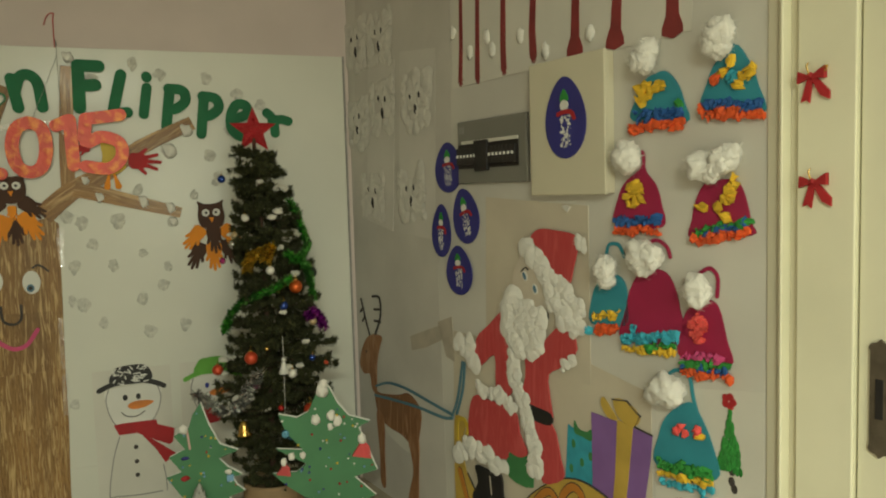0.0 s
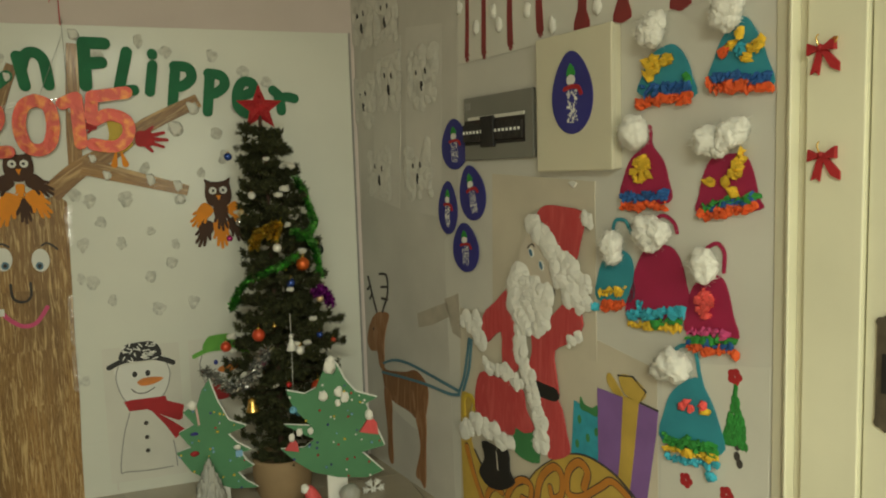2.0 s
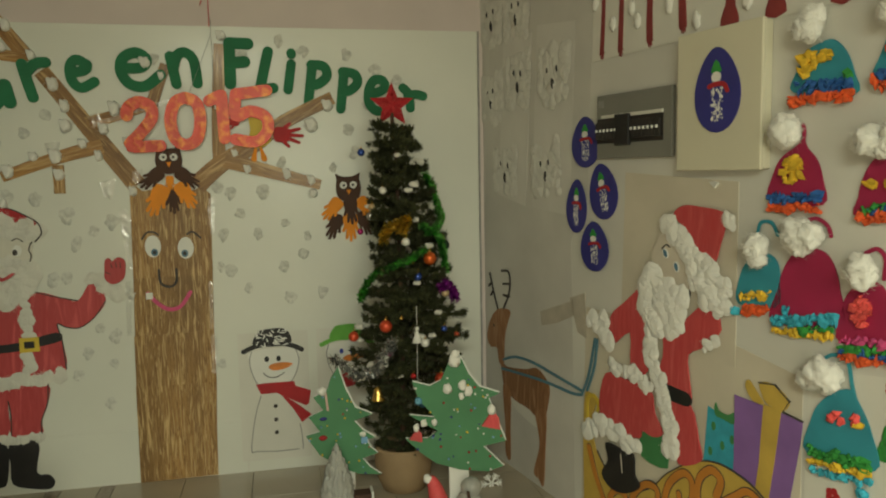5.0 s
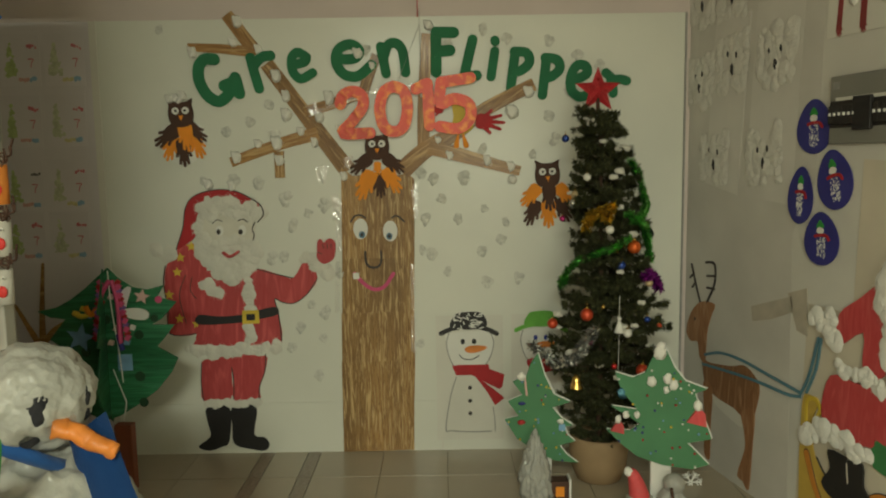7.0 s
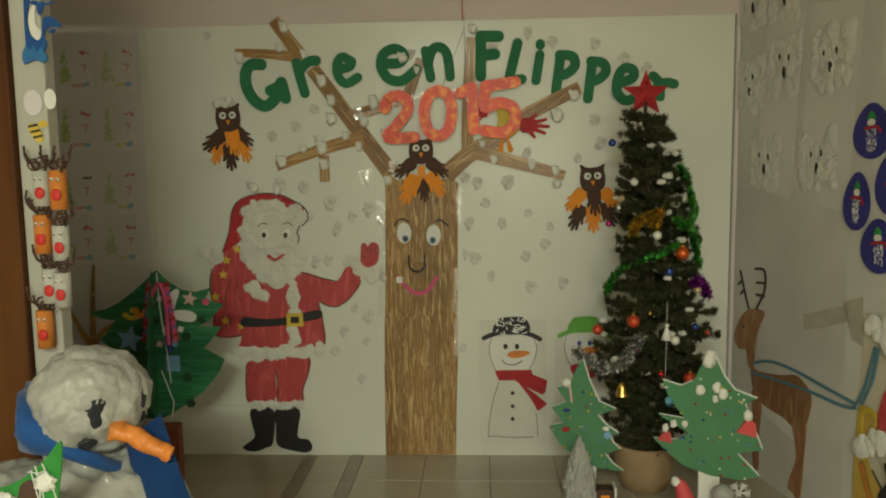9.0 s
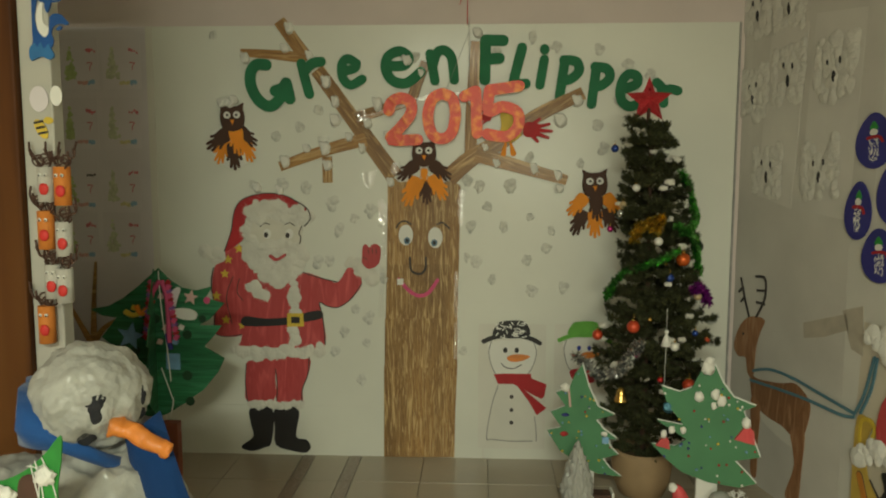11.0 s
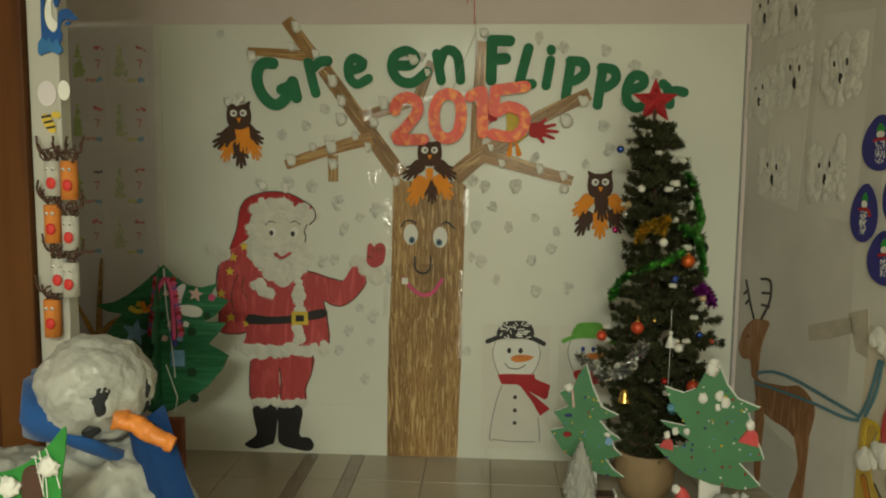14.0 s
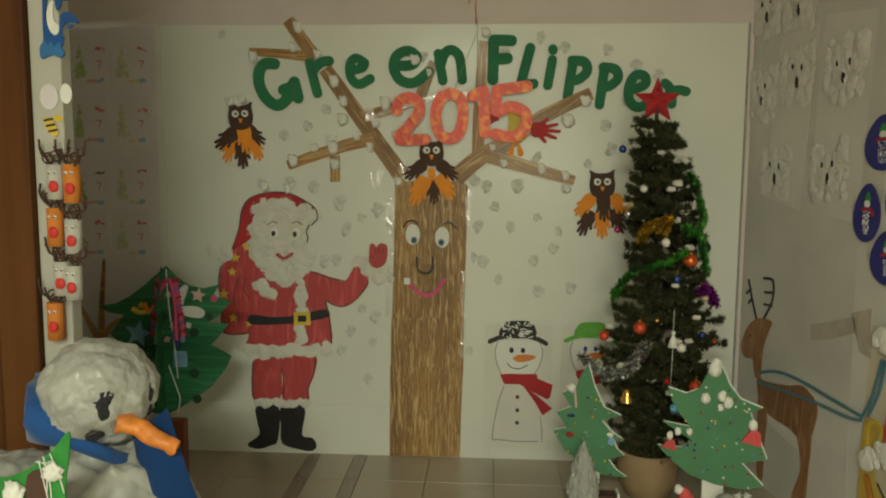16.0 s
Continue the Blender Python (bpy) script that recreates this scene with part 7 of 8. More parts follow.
# ---- cotton snowman ----
sm = thing("snowman_figure", pose(-0.556, 2.6, 0), "large cotton wool snowman with blue scarf and orange carrot nose", "snowman")
HZ, HR = 0.876, 0.127
def wool(bm, c, r, lump, fr, sub=5):
    res = bmesh.ops.create_icosphere(bm, subdivisions=sub, radius=1.0)
    for v in res["verts"]:
        d = v.co.normalized()
        k = 1 + lump * (0.5 * noise.noise(d * fr) + 0.35 * noise.noise(d * fr * 2.1 + Vector((5, 1, 2))) + 0.22 * abs(noise.noise(d * fr * 4.3)) + 0.10 * noise.noise(d * fr * 9.1) + 0.06 * noise.noise(d * fr * 19.0))
        v.co = Vector(c) + Vector((d.x * r[0], d.y * r[1], d.z * r[2])) * k
    for f in bm.faces:
        f.smooth = True
    return bm


part("head", wool(bmesh.new(), (0, 0, HZ), (HR, HR, HR * 0.97), 0.15, 2.3, 6), M["wool"], sm, "round head of layered cotton wool")
part("body", wool(bmesh.new(), (0.015, 0.005, 0.382), (0.235, 0.225, 0.38), 0.13, 4.2, 6), M["wool"], sm, "wide cotton wool body")
part("shoulder", wool(bmesh.new(), (-0.20, -0.02, 0.655), (0.13, 0.11, 0.075), 0.22, 3.4, 5), M["wool"], sm)
TURN = radians(28)   # the face looks this far round to the right
def face(u, v, r=None):
    """A place on the head, u to the side and v up, in parts of its radius."""
    r = r or HR
    y = -math.sqrt(max(0.0, 1 - u * u - v * v))
    return Matrix.Rotation(TURN, 3, "Z") @ Vector((u * r, y * r, v * r)) + Vector((0, 0, HZ))


def patch(name, u, v, w, h, mat, label=""):
    bm = puff(bmesh.new(), (0, 0, 0), 1.0, 0, 0.2, 3, (w, h, 0.32 * w), 1.7)
    p = face(u, v, HR * 1.0)
    n = (p - Vector((0, 0, HZ))).normalized()
    ob = part(name, bm, M[mat], sm, label)
    ob.matrix_local = Matrix.Translation(p) @ n.to_track_quat("Z", "Y").to_matrix().to_4x4()
    return ob


patch("eye", 0.08, 0.14, 0.024, 0.028, "felt_black", "black felt eye")
patch("eye_lower", 0.07, -0.08, 0.020, 0.026, "felt_black", "black felt eye")
patch("eye", 0.86, 0.08, 0.013, 0.028, "felt_black", "black felt eye")
patch("mouth_piece", -0.12, -0.54, 0.026, 0.017, "felt_black", "black felt mouth piece")
patch("mouth_piece", 0.84, -0.30, 0.014, 0.018, "felt_black")
p = face(0.34, -0.36, HR * 0.96)
q = p + Matrix.Rotation(TURN, 3, "Z") @ Vector((0.112, -0.05, -0.060))
bm = tube(bmesh.new(), [p, p.lerp(q, 0.3) + Vector((0, 0, 0.006)), p.lerp(q, 0.7), q], 0.024, 0, 14, 0.015, True, 9)
for v in bm.verts:
    v.co += Vector((noise.noise(v.co * 60), noise.noise(v.co * 60 + Vector((9, 0, 0))), noise.noise(v.co * 60 + Vector((0, 7, 0))))) * 0.008
part("carrot_nose", bm, M["carrot"], sm, "orange paper carrot nose under clear tape", True)

for u, v, w, h in ((-0.22, -0.35, 0.03, 0.012), (0.36, -0.24, 0.03, 0.02)):
    bm = plate(bmesh.new(), [(-w, -h), (w * 0.8, -h * 1.1), (w, h), (-w * 0.9, h * 0.9)], 0, 0.001, 0, True, 4, curl=0.012)
    f = face(u, v, HR * 1.03)
    ob = part("clear_tape", bm, M["film"], sm, "shiny clear tape")
    ob.matrix_local = Matrix.Translation(f) @ (f - Vector((0, 0, HZ))).to_track_quat("Z", "Y").to_matrix().to_4x4() @ pose(0, 0, 0, 0, 0, 25)

# scarf: a folded band round the neck and a hanging end
bm = bmesh.new()
rings = []
NECK = HZ - HR * 0.84
for i in range(41):
    a = 2 * math.pi * i / 40
    d = Vector((math.cos(a), math.sin(a), 0))
    tilt = -0.065 * d.x + -0.035 * min(0.0, d.y)
    fold = 0.012 * math.sin(a * 5) + 0.006 * math.sin(a * 11)
    wide = 0.94 - 0.16 * d.x
    tall = 0.22 - 0.62 * min(0.0, d.x) + 0.3 * max(0.0, d.y)
    rings.append([bm.verts.new(d * r * wide + Vector((-0.01, 0.01, NECK + z * tall + tilt))) for r, z in
                  ((HR * 0.72, 0.05), (HR * 1.06 + fold, 0.085), (HR * 1.12 + fold, 0.0), (HR * 1.08, -0.08), (HR * 0.72, -0.09))])
for x, y in zip(rings, rings[1:]):
    for j in range(4):
        f = bm.faces.new((x[j], x[j + 1], y[j + 1], y[j]))
        f.smooth = True
part("scarf", bm, M["blue"], sm, "blue felt scarf round the neck")
bm = bmesh.new()
cols = []
for i in range(9):
    t = i / 8
    c = Vector((HR * 0.98 + 0.165 * t, -0.04 - 0.12 * t, NECK + 0.045 - 0.40 * t))
    w = 0.04 + 0.035 * t
    cols.append([bm.verts.new(c + Vector((w * s, 0.03 * s * s + 0.008 * math.sin(7 * t + 2 * s), 0.03 * s))) for s in (-1, -0.5, 0, 0.5, 1)])
for x, y in zip(cols, cols[1:]):
    for j in range(4):
        f = bm.faces.new((x[j], x[j + 1], y[j + 1], y[j]))
        f.smooth = True
bmesh.ops.solidify(bm, geom=bm.faces[:], thickness=0.008)
part("scarf_end", bm, M["blue"], sm, "hanging end of the blue scarf")

# ---- green paper leaf with cotton before the snowman ----
LX, LZ = -0.531, 0.815
lf = thing("green_paper_cutout", pose(LX, 2.3, 0), "bright green paper cut-out with cotton and white yarn", "paper cutout")
def lpart(name, bm, mat, label="", smooth=False):
    ob = part(name, bm, M[mat], lf, label, smooth)
    ob.matrix_local = pose(0, 0, LZ, 90, 0, 0)
    return ob


lpart("leaf", plate(bmesh.new(), [(-0.138, -0.027), (-0.092, -0.021), (-0.046, -0.015), (0, 0.006), (0.042, 0.041), (0.074, 0.077), (0.074, 0.036), (0.064, -0.021), (0.055, -0.078), (-0.006, -0.115), (-0.144, -0.12)], 0, 0.004, 0, True), "crepe_green", "green paper cut-out")
lpart("brown_patch", plate(bmesh.new(), [(-0.01, -0.012), (0.022, -0.005), (0.025, -0.068), (-0.013, -0.08)], 0.004, 0.007), "brown_card")
for (u, v), r in zip([(0.045, -0.001), (-0.036, -0.044)], (0.018, 0.02)):
    lpart("cotton_tuft", puff(bmesh.new(), (u, v, 0.012), r, 0, 0.45, 3, (1, 1, 0.6)), "cotton", "", True)
for q in ([(0.015, 0.021), (0.022, -0.016), (0.031, -0.062)], [(0.024, 0.029), (0.035, -0.022), (0.037, -0.067)], [(0.038, 0.035), (0.054, -0.01), (0.063, -0.044)], [(0.028, 0.014), (0.046, 0.018), (0.058, -0.021)], [(0.008, 0.017), (0.028, 0.01), (0.029, -0.045)]):
    lpart("yarn", tube(bmesh.new(), [(u, v, 0.008) for u, v in q], 0.0014, 0, 4), "white_card")
lpart("stand", add_box(bmesh.new(), (-0.10, -LZ, -0.004), (0.05, -0.07, -0.0005)), "leaf_paint", "plain green paper stand")

# ---- potted fir tree ----
TX, TY = 1.045, 4.15
ft = thing("christmas_tree", pose(TX, TY, 0), "dark green artificial fir tree in a terracotta pot", "fir tree")
part("pot", lathe(bmesh.new(), [(0.085, 0.0), (0.095, 0.004), (0.118, 0.06), (0.128, 0.13), (0.126, 0.185), (0.122, 0.2), (0.112, 0.2), (0.11, 0.18), (0.0005, 0.178)], 32), M["terracotta"], ft, "round terracotta flower pot", True)
part("trunk", tube(bmesh.new(), [(0, 0, 0.17), (0.004, 0, 0.9), (-0.004, 0, 1.6)], 0.014, 0, 8, 0.005), M["brown_card"], ft)
# height, how far the middle leans to the side, half the width
PROFILE = ((0.10, 0.0, 0.06), (0.18, 0.0, 0.08), (0.26, 0.03, 0.145), (0.36, 0.04, 0.18), (0.52, 0.03, 0.205), (0.69, 0.043, 0.205), (0.81, 0.055, 0.20), (0.94, 0.046, 0.165), (1.0, 0.048, 0.148),
           (1.13, 0.043, 0.142), (1.24, 0.03, 0.142), (1.35, 0.02, 0.122), (1.42, 0.025, 0.095), (1.48, -0.014, 0.088), (1.54, -0.03, 0.062), (1.60, -0.012, 0.064), (1.66, -0.012, 0.03))
def shape(z):
    for (z0, c0, r0), (z1, c1, r1) in zip(PROFILE, PROFILE[1:]):
        if z0 <= z <= z1:
            t = (z - z0) / (z1 - z0)
            return c0 + (c1 - c0) * t, r0 + (r1 - r0) * t
    return 0.0, 0.04


rf = random.Random(21)
verts, faces = [], []
def needle(p, d, l, w):
    s = d.cross(Vector((rf.uniform(-1, 1), rf.uniform(-1, 1), rf.uniform(-1, 1)))).normalized() * w
    k = len(verts)
    verts.extend((p - s, p + s, p + d * l + s * 0.4, p + d * l - s * 0.4))
    faces.append((k, k + 1, k + 2, k + 3))


def spray(p0, p1, n, l):
    """A twig like a bottle brush, needles all round it."""
    ax = (p1 - p0).normalized()
    a = ax.orthogonal().normalized()
    b = ax.cross(a)
    for i in range(n):
        ang = rf.uniform(0, 2 * math.pi)
        d = ((a * math.cos(ang) + b * math.sin(ang)) * 0.9 + ax * 0.4).normalized()
        needle(p0.lerp(p1, rf.random()), d, l * rf.uniform(0.75, 1.1), 0.0023)
    for i in range(n // 8):
        needle(p1, (ax + Vector((rf.uniform(-0.9, 0.9), rf.uniform(-0.9, 0.9), rf.uniform(-0.9, 0.9)))).normalized(), l, 0.0023)


z = 0.13
tips = []
while z < 1.62:
    lean, r = shape(z)
    n = max(5, int((4 + r * 44) * (0.95 + 0.15 * math.sin(z * 47))))
    for i in range(n):
        a = 2 * math.pi * (i + rf.random() * 0.8) / n + z * 13
        rr = r * rf.choice((0.5, 0.7, 0.85, 0.95, 1.05, 1.18))
        zz = z + rf.uniform(-0.03, 0.03)
        d = Vector((math.cos(a), math.sin(a), 0))
        p0 = d * rr * 0.15 + Vector((lean, 0, zz - 0.015))
        p1 = d * rr + Vector((lean, 0, zz + rf.uniform(-0.04, 0.015)))
        spray(p0, p1, int(60 + 700 * rr), 0.021)
        side = Vector((-d.y, d.x, 0))
        for sg in (-1, 1):
            q0 = p0.lerp(p1, rf.uniform(0.55, 0.8))
            spray(q0, q0 + d * 0.03 * rf.uniform(0.5, 1.2) + side * sg * rf.uniform(0.025, 0.05) + Vector((0, 0, rf.uniform(-0.01, 0.03))), 75, 0.019)
        spray(p1, p1 + d * 0.012 + Vector((0, 0, rf.uniform(0.008, 0.03))), 60, 0.019)
        tips.append((p0, p1))
    z += 0.052
me = bpy.data.meshes.new("crown")
me.from_pydata([tuple(v) for v in verts], [], faces)
me.materials.append(M["needles"])
crown = new("crown", me)
crown.parent = ft
tagged(crown, "dense dark green plastic needles", kind="stuff")
bm = bmesh.new()
for t in tips:
    tube(bm, list(t), 0.0025, 0, 4, 0.0015, False)
tagged(part("twig_wire", bm, M["brown_card"], ft), kind="stuff")

# star on top
st = thing("tree_star", pose(1.029, 4.14, 1.674), "red glittery five-pointed star on the tree top", "tree topper")
bm = bmesh.new()
ring = [bm.verts.new(((0.098 if i % 2 == 0 else 0.042) * math.sin(i * math.pi / 5), 0, (0.098 if i % 2 == 0 else 0.042) * math.cos(i * math.pi / 5))) for i in range(10)]
fr, bk = bm.verts.new((0, -0.022, 0)), bm.verts.new((0, 0.022, 0))
for i in range(10):
    bm.faces.new((ring[i], ring[(i + 1) % 10], fr))
    bm.faces.new((ring[(i + 1) % 10], ring[i], bk))
part("star_body", bm, M["star_red"], st)
part("holder", tube(bmesh.new(), [(0, 0, -0.10), (0, 0, -0.03)], 0.008, 0, 8), M["brown_card"], st)

# ---- ornaments on the fir ----
def ball(x, y, z, r, mat, label, cap=True):
    ob = thing("tree_bauble", pose(x, y, z), label, "tree ornament", "ornaments on the fir tree")
    bm = bmesh.new()
    bmesh.ops.create_uvsphere(bm, u_segments=20, v_segments=14, radius=r)
    part("globe", bm, M[mat], ob, "", True)
    if cap:
        part("cap", lathe(bmesh.new(), [(r * 0.28, r * 0.93), (r * 0.28, r * 1.18), (r * 0.1, r * 1.22)], 12), M["gold"], ob, "small gold cap", True)
        part("hook", tube(bmesh.new(), [(0, 0, r * 1.2), (0.003, 0, r * 1.5), (0, 0.004, r * 1.9)], 0.0008, 0, 4), M["gold"], ob)
    return ob


def front(z, x):
    """How near the camera the crown's surface comes at that height and side."""
    lean, r = shape(z)
    return TY - math.sqrt(max(0.0004, r * r - (x - TX - lean) ** 2)) * 1.02 - 0.012


BALLS = [(0.890, 1.478, 0.016, "ball_blue", "shiny blue"), (0.969, 1.320, 0.016, "ball_white", "pearly white"), (0.930, 1.246, 0.017, "ball_cream", "cream"), (0.922, 1.212, 0.017, "ball_silver", "silver"),
         (0.878, 1.147, 0.013, "ball_pink", "dark pink"), (1.050, 1.108, 0.018, "ball_white", "pearly white"), (1.148, 1.037, 0.028, "ball_orange", "shiny orange"), (1.232, 1.079, 0.026, "ball_dark", "dark green"),
         (1.093, 0.966, 0.018, "ball_blue", "shiny blue"), (0.957, 0.765, 0.026, "ball_redor", "orange-red"), (0.836, 0.702, 0.022, "ball_redor", "orange-red"), (0.970, 0.656, 0.013, "ball_pink", "bright pink"),
         (1.097, 0.446, 0.022, "ball_sky", "sky blue"), (1.177, 0.537, 0.026, "ball_redor", "orange-red"), (1.059, 0.562, 0.012, "ball_red", "small red"), (1.213, 0.888, 0.016, "ball_cream", "gold-coloured"),
         (1.110, 0.698, 0.018, "ball_white", "pearly white"), (1.017, 0.800, 0.008, "gold", "tiny gold"), (1.266, 0.701, 0.012, "ball_redor", "dull red"), (1.197, 0.746, 0.013, "ball_blue", "blue")]
for x, z, r, mt, word in BALLS:
    ball(x, front(z, x) - 0.6 * r, z, r, mt, word + " round bauble hanging on the fir tree")
for x, z, r in [(0.997, 1.536, 0.024), (1.098, 1.343, 0.024), (1.071, 1.320, 0.020), (1.093, 1.198, 0.020), (0.914, 1.252, 0.015), (0.863, 0.738, 0.022), (0.860, 0.680, 0.020), (0.947, 0.599, 0.020), (1.005, 0.558, 0.020), (1.100, 0.719, 0.020), (1.075, 0.508, 0.018), (1.092, 0.937, 0.018), (0.804, 0.431, 0.018), (1.035, 1.464, 0.015), (1.117, 1.431, 0.033), (1.125, 1.232, 0.024), (1.153, 1.086, 0.024), (0.902, 0.587, 0.024), (1.124, 0.692, 0.026), (1.145, 0.720, 0.018), (1.175, 0.813, 0.018)]:
    solid("cotton_snow", puff(bmesh.new(), (x, z, 0), 0.66 * r, 0, 0.5, 3, (1.25, 0.75, 0.9), 1.6, 60), M["trim_cotton"], pose(0, front(z, x) + 0.012, 0, 90, 0, 0), "tuft of white cotton snow on the fir", "cotton tuft", "cotton snow on the fir", smooth=True)


def tinsel(name, path, mat, label, r, n):
    """A garland: a core with many short shiny strips."""
    r2 = random.Random(len(path))
    pts = [Vector((x, front(z, x) - 0.022, z)) for x, z in path]
    r, n = r * 1.2, int(n * 1.4)
    vs, fs = [], []
    tot = sum((b - a).length for a, b in zip(pts, pts[1:]))
    for a, b in zip(pts, pts[1:]):
        for i in range(int(n * (b - a).length / tot)):
            p = a.lerp(b, r2.random())
            d = Vector((r2.uniform(-1, 1), r2.uniform(-1, 1), r2.uniform(-1, 1))).normalized()
            s = d.orthogonal().normalized() * 0.0024
            k = len(vs)
            l = r * r2.uniform(0.6, 1.2)
            vs.extend((p - s, p + s, p + d * l + s, p + d * l - s))
            fs.append((k, k + 1, k + 2, k + 3))
    me = bpy.data.meshes.new("foil_fringe")
    me.from_pydata([tuple(v) for v in vs], [], fs)
    me.materials.append(M[mat])
    ob = thing(name, pose(0, 0, 0), label, "tinsel garland", "tinsel garlands on the fir")
    s = new("foil_fringe", me)
    s.parent = ob
    tagged(s, "short shiny foil strips", kind="stuff")
    part("core", tube(bmesh.new(), [tuple(p) for p in pts], 0.002, 0, 5), M[mat], ob)


tinsel("tinsel_garland", [(1.145, 1.387), (1.18, 1.32), (1.206, 1.243), (1.225, 1.194), (1.183, 1.157), (1.133, 1.141)], "tinsel_green", "glittering green tinsel garland wound round the fir", 0.017, 900)
tinsel("tinsel_garland", [(1.115, 1.176), (1.171, 1.143), (1.206, 1.11), (1.222, 1.042), (1.229, 0.975)], "tinsel_green", "glittering green tinsel loop on the fir", 0.017, 700)
tinsel("tinsel_garland", [(1.125, 1.077), (1.072, 1.038), (1.007, 1.015), (0.942, 0.973), (0.895, 0.923), (0.87, 0.859)], "tinsel_green", "glittering green tinsel garland across the fir", 0.018, 1100)
tinsel("tinsel_garland", [(0.747, 0.613), (0.797, 0.573), (0.849, 0.523), (0.904, 0.566), (0.945, 0.64), (0.987, 0.71)], "tinsel_silver", "glittering silver tinsel garland low on the fir", 0.024, 1000)
tinsel("tinsel_bow", [(0.964, 1.109), (0.979, 1.165), (1.012, 1.176), (1.055, 1.203), (1.035, 1.15)], "tinsel_gold", "crumpled gold foil bow on the fir", 0.022, 700)
tinsel("tinsel_bow", [(1.192, 0.913), (1.229, 0.925), (1.252, 0.88), (1.271, 0.851)], "tinsel_purple", "crumpled purple foil bow on the fir", 0.022, 500)
x, z = 0.920, 0.481
bell = thing("gold_bell", pose(x, front(z, x) - 0.02, z), "small shiny gold bell hanging low on the fir", "tree ornament", "ornaments on the fir tree")
part("bell", lathe(bmesh.new(), [(0.028, -0.03), (0.026, -0.026), (0.02, 0.0), (0.015, 0.02), (0.006, 0.028)], 18), M["gold"], bell, "", True)
part("clapper", puff(bmesh.new(), (0, 0, -0.032), 0.006, 0, 0.0, 1), M["gold"], bell)
x, z = 1.076, 0.732
an = thing("paper_angel", pose(x, front(z, x) - 0.015, z), "white paper angel on a long white thread", "tree ornament", "ornaments on the fir tree")
part("dress", lathe(bmesh.new(), [(0.022, -0.03), (0.006, 0.015), (0.002, 0.02)], 12), M["white_card"], an)
part("head", puff(bmesh.new(), (0, 0, 0.026), 0.009, 0, 0.0, 2), M["white_card"], an)
part("thread", tube(bmesh.new(), [(0, 0, 0.034), (0, 0, 0.12)], 0.0012, 0, 4), M["white_card"], an)
part("thread", tube(bmesh.new(), [(0, 0, -0.03), (-0.003, 0, -0.2)], 0.0012, 0, 4), M["white_card"], an)

# ---- flat card trees standing on the floor ----
def card_tree(y, x, z0, outline, label, dots, seed, turn=0.0, foot=(-0.03, 0.05)):
    ob = thing("card_tree", pose(x, y, 0, 0, 0, turn), label, "card tree", "card trees before the fir")
    r2 = random.Random(seed)
    def p(name, bm, mat, label="", smooth=False):
        o = part(name, bm, M[mat], ob, label, smooth)
        o.matrix_local = pose(0, 0, z0, 90, 0, 0)
        return o
    p("card", plate(bmesh.new(), outline, 0, 0.007, 0, False), "tree_card", "sage green card")
    edge = [(u, v) for u, v in outline]
    p("pale_edge", plate(bmesh.new(), [(u * 1.012 + 0.004, v * 1.01 + 0.003) for u, v in edge], -0.003, -0.0003, 0, False), "white_card", "white card backing edge")
    lo = min(v for u, v in outline)
    p("foot", add_box(bmesh.new(), (foot[0], -z0, -0.02), (foot[1], lo + 0.05, -0.004), 0, 0.003), "white_card", "white card foot")
    hull_u = [u for u, v in outline]
    n = 0
    while n < dots:
        u, v = r2.uniform(min(hull_u), max(hull_u)), r2.uniform(lo, -lo)
        inside = False
        for (a, b), (c, d) in zip(outline, outline[1:] + outline[:1]):
            if (b > v) != (d > v) and u < (c - a) * (v - b) / (d - b) + a:
                inside = not inside
        if inside:
            n += 1
            p("bead", puff(bmesh.new(), (u, v, 0.009), r2.uniform(0.0035, 0.006), 0, 0.1, 1), r2.choice(("yellow", "red_dark", "white_card", "navy", "print_blue", "yellow")), "")
    return ob, p


ob, p = card_tree(3.75, 1.195, 0.442, [(0, 0.253), (0.025, 0.221), (0.052, 0.162), (0.094, 0.107), (0.177, 0.074), (0.131, 0.057), (0.156, -0.011), (0.2, -0.123), (0.107, -0.137), (0.144, -0.175), (0.191, -0.225), (0.126, -0.242), (0.012, -0.223), (-0.086, -0.186), (-0.149, -0.135), (-0.204, -0.077), (-0.114, -0.084), (-0.075, -0.057), (-0.122, -0.027), (-0.188, 0.016), (-0.086, -0.003), (-0.149, 0.077), (-0.173, 0.146), (-0.104, 0.124), (-0.06, 0.142), (-0.03, 0.205)],
                  "flat sage green card tree with beads and cotton snow", 46, 5)
for (u, v), r in zip([(-0.006, 0.218), (-0, 0.244), (-0.035, 0.11), (0.025, 0.12), (0.049, 0.095), (0.021, 0.076), (-0.132, -0.019), (-0.089, -0.021)], (0.024, 0.018, 0.018, 0.018, 0.018, 0.012, 0.014, 0.012)):
    p("cotton_snow", puff(bmesh.new(), (u, v, 0.012), r, 0, 0.5, 2, (0.9, 1.2, 0.5)), "cotton", "", True)
for (u, v), s in zip([(0.141, -0.032), (-0.162, -0.066)], (1.0, 0.7)):
    p("felt_hat", plate(bmesh.new(), [(u - 0.04 * s, v - 0.02 * s), (u + 0.035 * s, v - 0.04 * s), (u + 0.03 * s, v + 0.01 * s), (u, v + 0.045 * s), (u - 0.01 * s, v + 0.02 * s)], 0.007, 0.016, 0, False), "red_paint", "small red felt hat")
    p("hat_pompom", puff(bmesh.new(), (u + 0.0, v + 0.045 * s, 0.016), 0.018 * s, 0, 0.4, 2, (0.9, 1.3, 0.7)), "cotton", "", True)
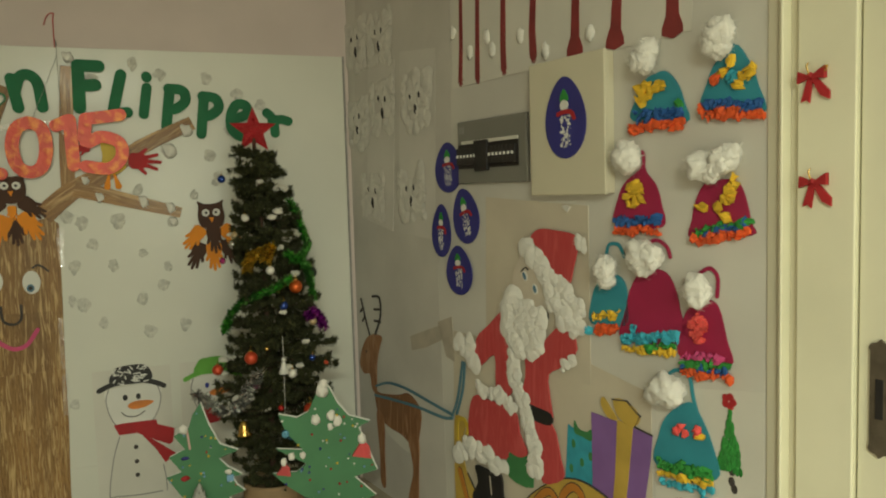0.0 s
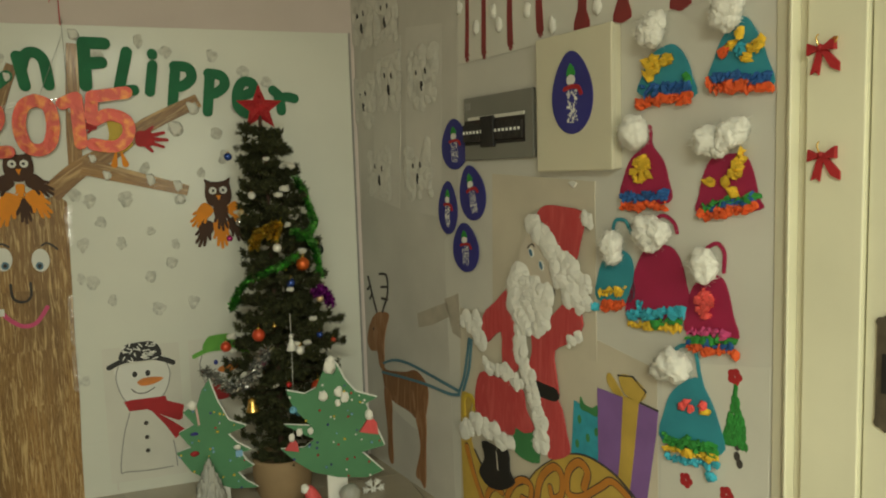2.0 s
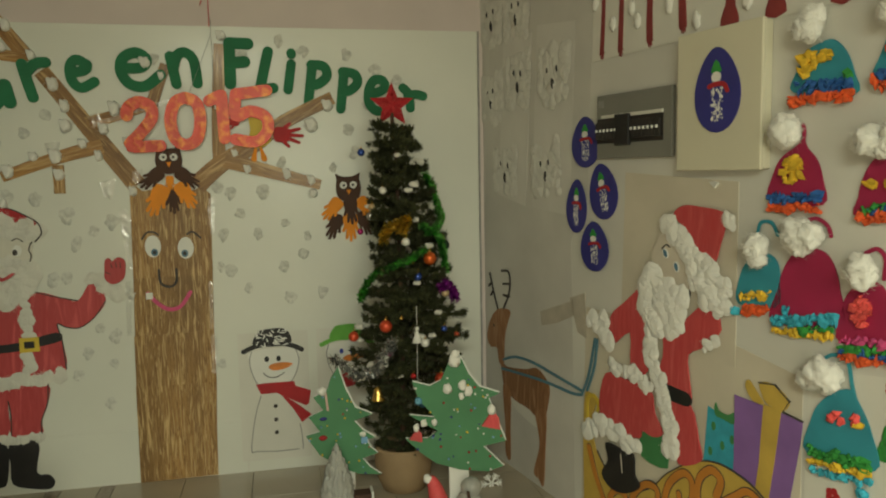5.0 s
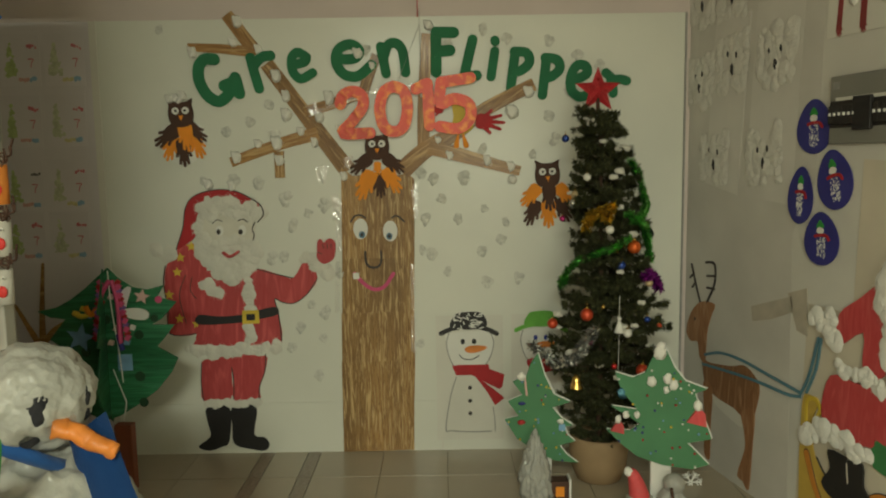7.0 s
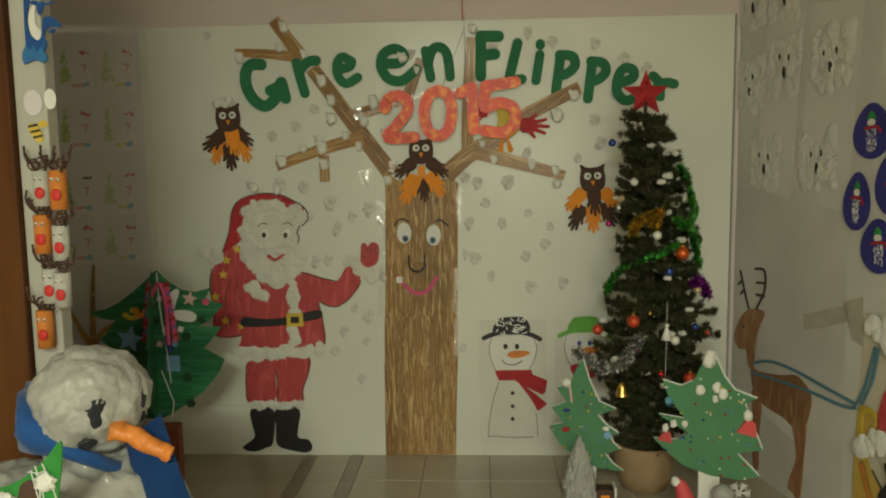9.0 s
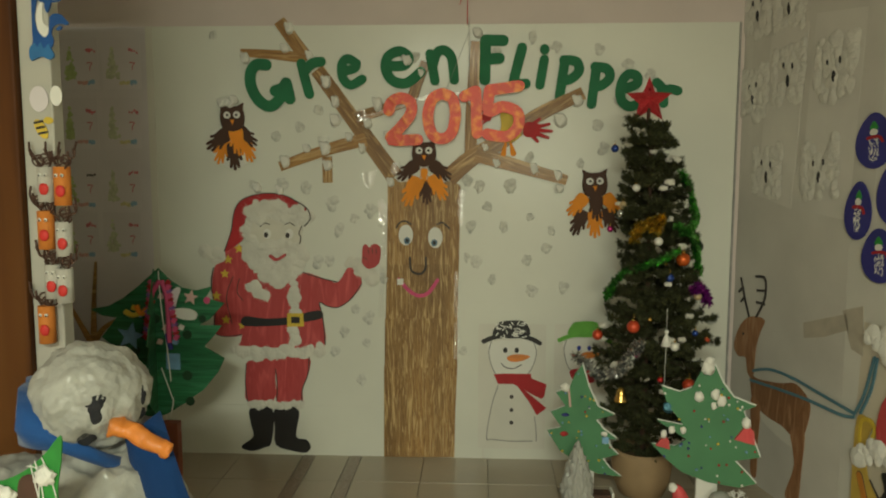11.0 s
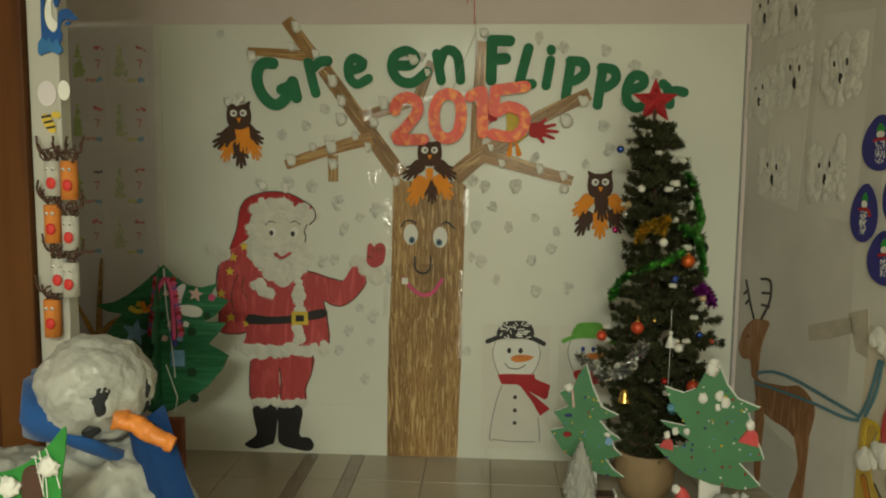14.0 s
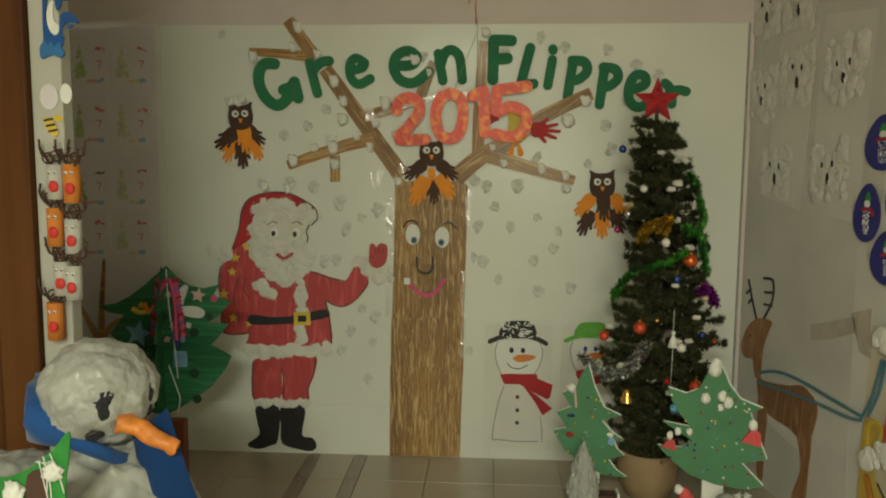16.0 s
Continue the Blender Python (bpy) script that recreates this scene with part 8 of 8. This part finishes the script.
p("blue_charm", disc(bmesh.new(), *[(-0.151, 0.072)][0], 0.014, 0.014, 0.007, 0.018), "ball_sky")
ob, p = card_tree(3.95, 0.762, 0.386, [(-0.008, 0.229), (0.019, 0.139), (0.057, 0.056), (0.125, 0.023), (0.05, 0.002), (0.084, -0.04), (0.135, -0.076), (0.098, -0.08), (0.113, -0.115), (0.143, -0.143), (0.08, -0.159), (0.109, -0.199), (0.156, -0.235), (0.063, -0.224), (-0.011, -0.188), (-0.093, -0.128), (-0.144, -0.046), (-0.087, -0.033), (-0.131, 0.031), (-0.071, 0.056), (-0.11, 0.111), (-0.053, 0.14), (-0.038, 0.187)],
                  "flat sage green card tree half turned beside the fir", 34, 9)
p("candle_stick", ribbon(bmesh.new(), [(-0.062, 0.134), (-0.054, 0.058)], 0.008, 0.007, 0.014, 0, False, 1), "pale_pink", "striped pink paper stick")
p("cotton_snow", puff(bmesh.new(), (*[(-0.075, 0.136)][0], 0.014), 0.018, 0, 0.4, 2, (1, 1, 0.6)), "cotton", "", True)
p("red_charm", puff(bmesh.new(), (*[(-0.078, -0.057)][0], 0.012), 0.012, 0, 0.4, 2, (1.3, 0.8, 0.6)), "red_dark")
p("dark_charm", puff(bmesh.new(), (*[(-0.073, 0.022)][0], 0.012), 0.011, 0, 0.4, 2, (1.4, 0.6, 0.6)), "navy")
p("blue_charm", add_box(bmesh.new(), (*[c - 0.012 for c in [(0.089, -0.083)][0]], 0.007), (*[c + 0.014 for c in [(0.089, -0.083)][0]], 0.012)), "print_blue")
p("cotton_snow", puff(bmesh.new(), (*[(0.084, -0.054)][0], 0.014), 0.014, 0, 0.4, 2, (1, 0.8, 0.6)), "cotton", "", True)

# ---- small floor figures ----
x, z = 0.732, 0.241
cone = thing("cotton_cone", pose(x, 3.86, 0), "small cone-shaped tree of white cotton wool on the floor", "cotton cone")
bm = wool(bmesh.new(), (0, 0, 0), (1, 1, 1), 0.5, 5.0, 5)
for v in bm.verts:
    k = (v.co.z + 1.1) / 2.2
    v.co = Vector((v.co.x * (0.085 - 0.06 * k), v.co.y * (0.085 - 0.06 * k), max(0.0, k * 0.324)))
part("wool", bm, M["wool"], cone, "", True)
x, z = 0.828, 0.183
fig = thing("card_house", pose(x, 3.86, 0), "small dark card house with orange window and white roof", "card house")
part("wall", add_box(bmesh.new(), (-0.035, -0.03, 0), (0.035, 0.03, 0.12), 0, 0.002), M["brown_card"], fig)
part("window", add_box(bmesh.new(), (-0.018, -0.034, 0.06), (0.016, -0.0305, 0.10)), M["orange_card"], fig, "orange paper window")
part("panel", add_box(bmesh.new(), (-0.012, -0.034, 0.015), (0.02, -0.0305, 0.045)), M["print_blue"], fig)
part("side_strip", add_box(bmesh.new(), (0.036, -0.032, 0), (0.044, 0.03, 0.13)), M["white_card"], fig, "white card edge")
x, z = 1.106, 0.229
fig = thing("felt_gnome", pose(x, 3.72, 0), "small felt gnome with pointed red hat and cotton trim", "felt figure")
part("body", wool(bmesh.new(), (0, 0, 0.055), (0.05, 0.045, 0.056), 0.15, 3, 3), M["wool"], fig)
bm = tube(bmesh.new(), [(0.01, 0, 0.095), (-0.002, 0, 0.15), (-0.018, 0, 0.195), (-0.03, 0, 0.205)], 0.042, 0, 14, 0.012)
part("hat", bm, M["red_paint"], fig, "pointed red felt hat", True)
part("pompom", puff(bmesh.new(), (-0.034, 0, 0.205), 0.018, 0, 0.4, 2), M["cotton"], fig, "", True)
part("trim", wool(bmesh.new(), (0.01, 0, 0.1), (0.05, 0.046, 0.014), 0.3, 4, 3), M["wool"], fig)
x, z = 1.233, 0.181
fig = thing("cotton_figure", pose(x, 3.70, 0), "white cotton wool bear with brown ribbon on the floor", "cotton figure")
part("body", wool(bmesh.new(), (0, 0, 0.075), (0.058, 0.05, 0.076), 0.2, 3, 4), M["wool"], fig)
part("head", wool(bmesh.new(), (0.005, -0.005, 0.165), (0.04, 0.038, 0.04), 0.2, 3, 3), M["wool"], fig)
part("ribbon", tube(bmesh.new(), [(-0.02, -0.055, 0.17), (-0.012, -0.06, 0.1), (-0.02, -0.06, 0.03)], 0.006, 0, 6), M["brown_card"], fig, "brown ribbon")
x, z = 1.419, 0.014
fl_ = thing("paper_snowflake", pose(x, 4.05, z, 90, 0, 0), "white cut paper snowflake propped by the wall", "paper snowflake")
for k in range(6):
    a = k * math.pi / 3
    d = Vector((math.cos(a), math.sin(a)))
    s = Vector((-d.y, d.x))
    bm = ribbon(bmesh.new(), [d * 0.006, d * 0.045], 0.007, 0, 0.002 + 0.0002 * k, 0, False, 1)
    for t in (0.022, 0.034):
        for sg in (-1, 1):
            ribbon(bm, [d * t, d * (t + 0.012) + s * sg * 0.014], 0.005, 0, 0.0024 + 0.0002 * k, 0, False, 1)
    part("arm", bm, M["white_card"], fl_)
part("prop", add_box(bmesh.new(), (-0.004, -z, -0.004), (0.004, -0.03, -0.001)), M["white_card"], fl_)
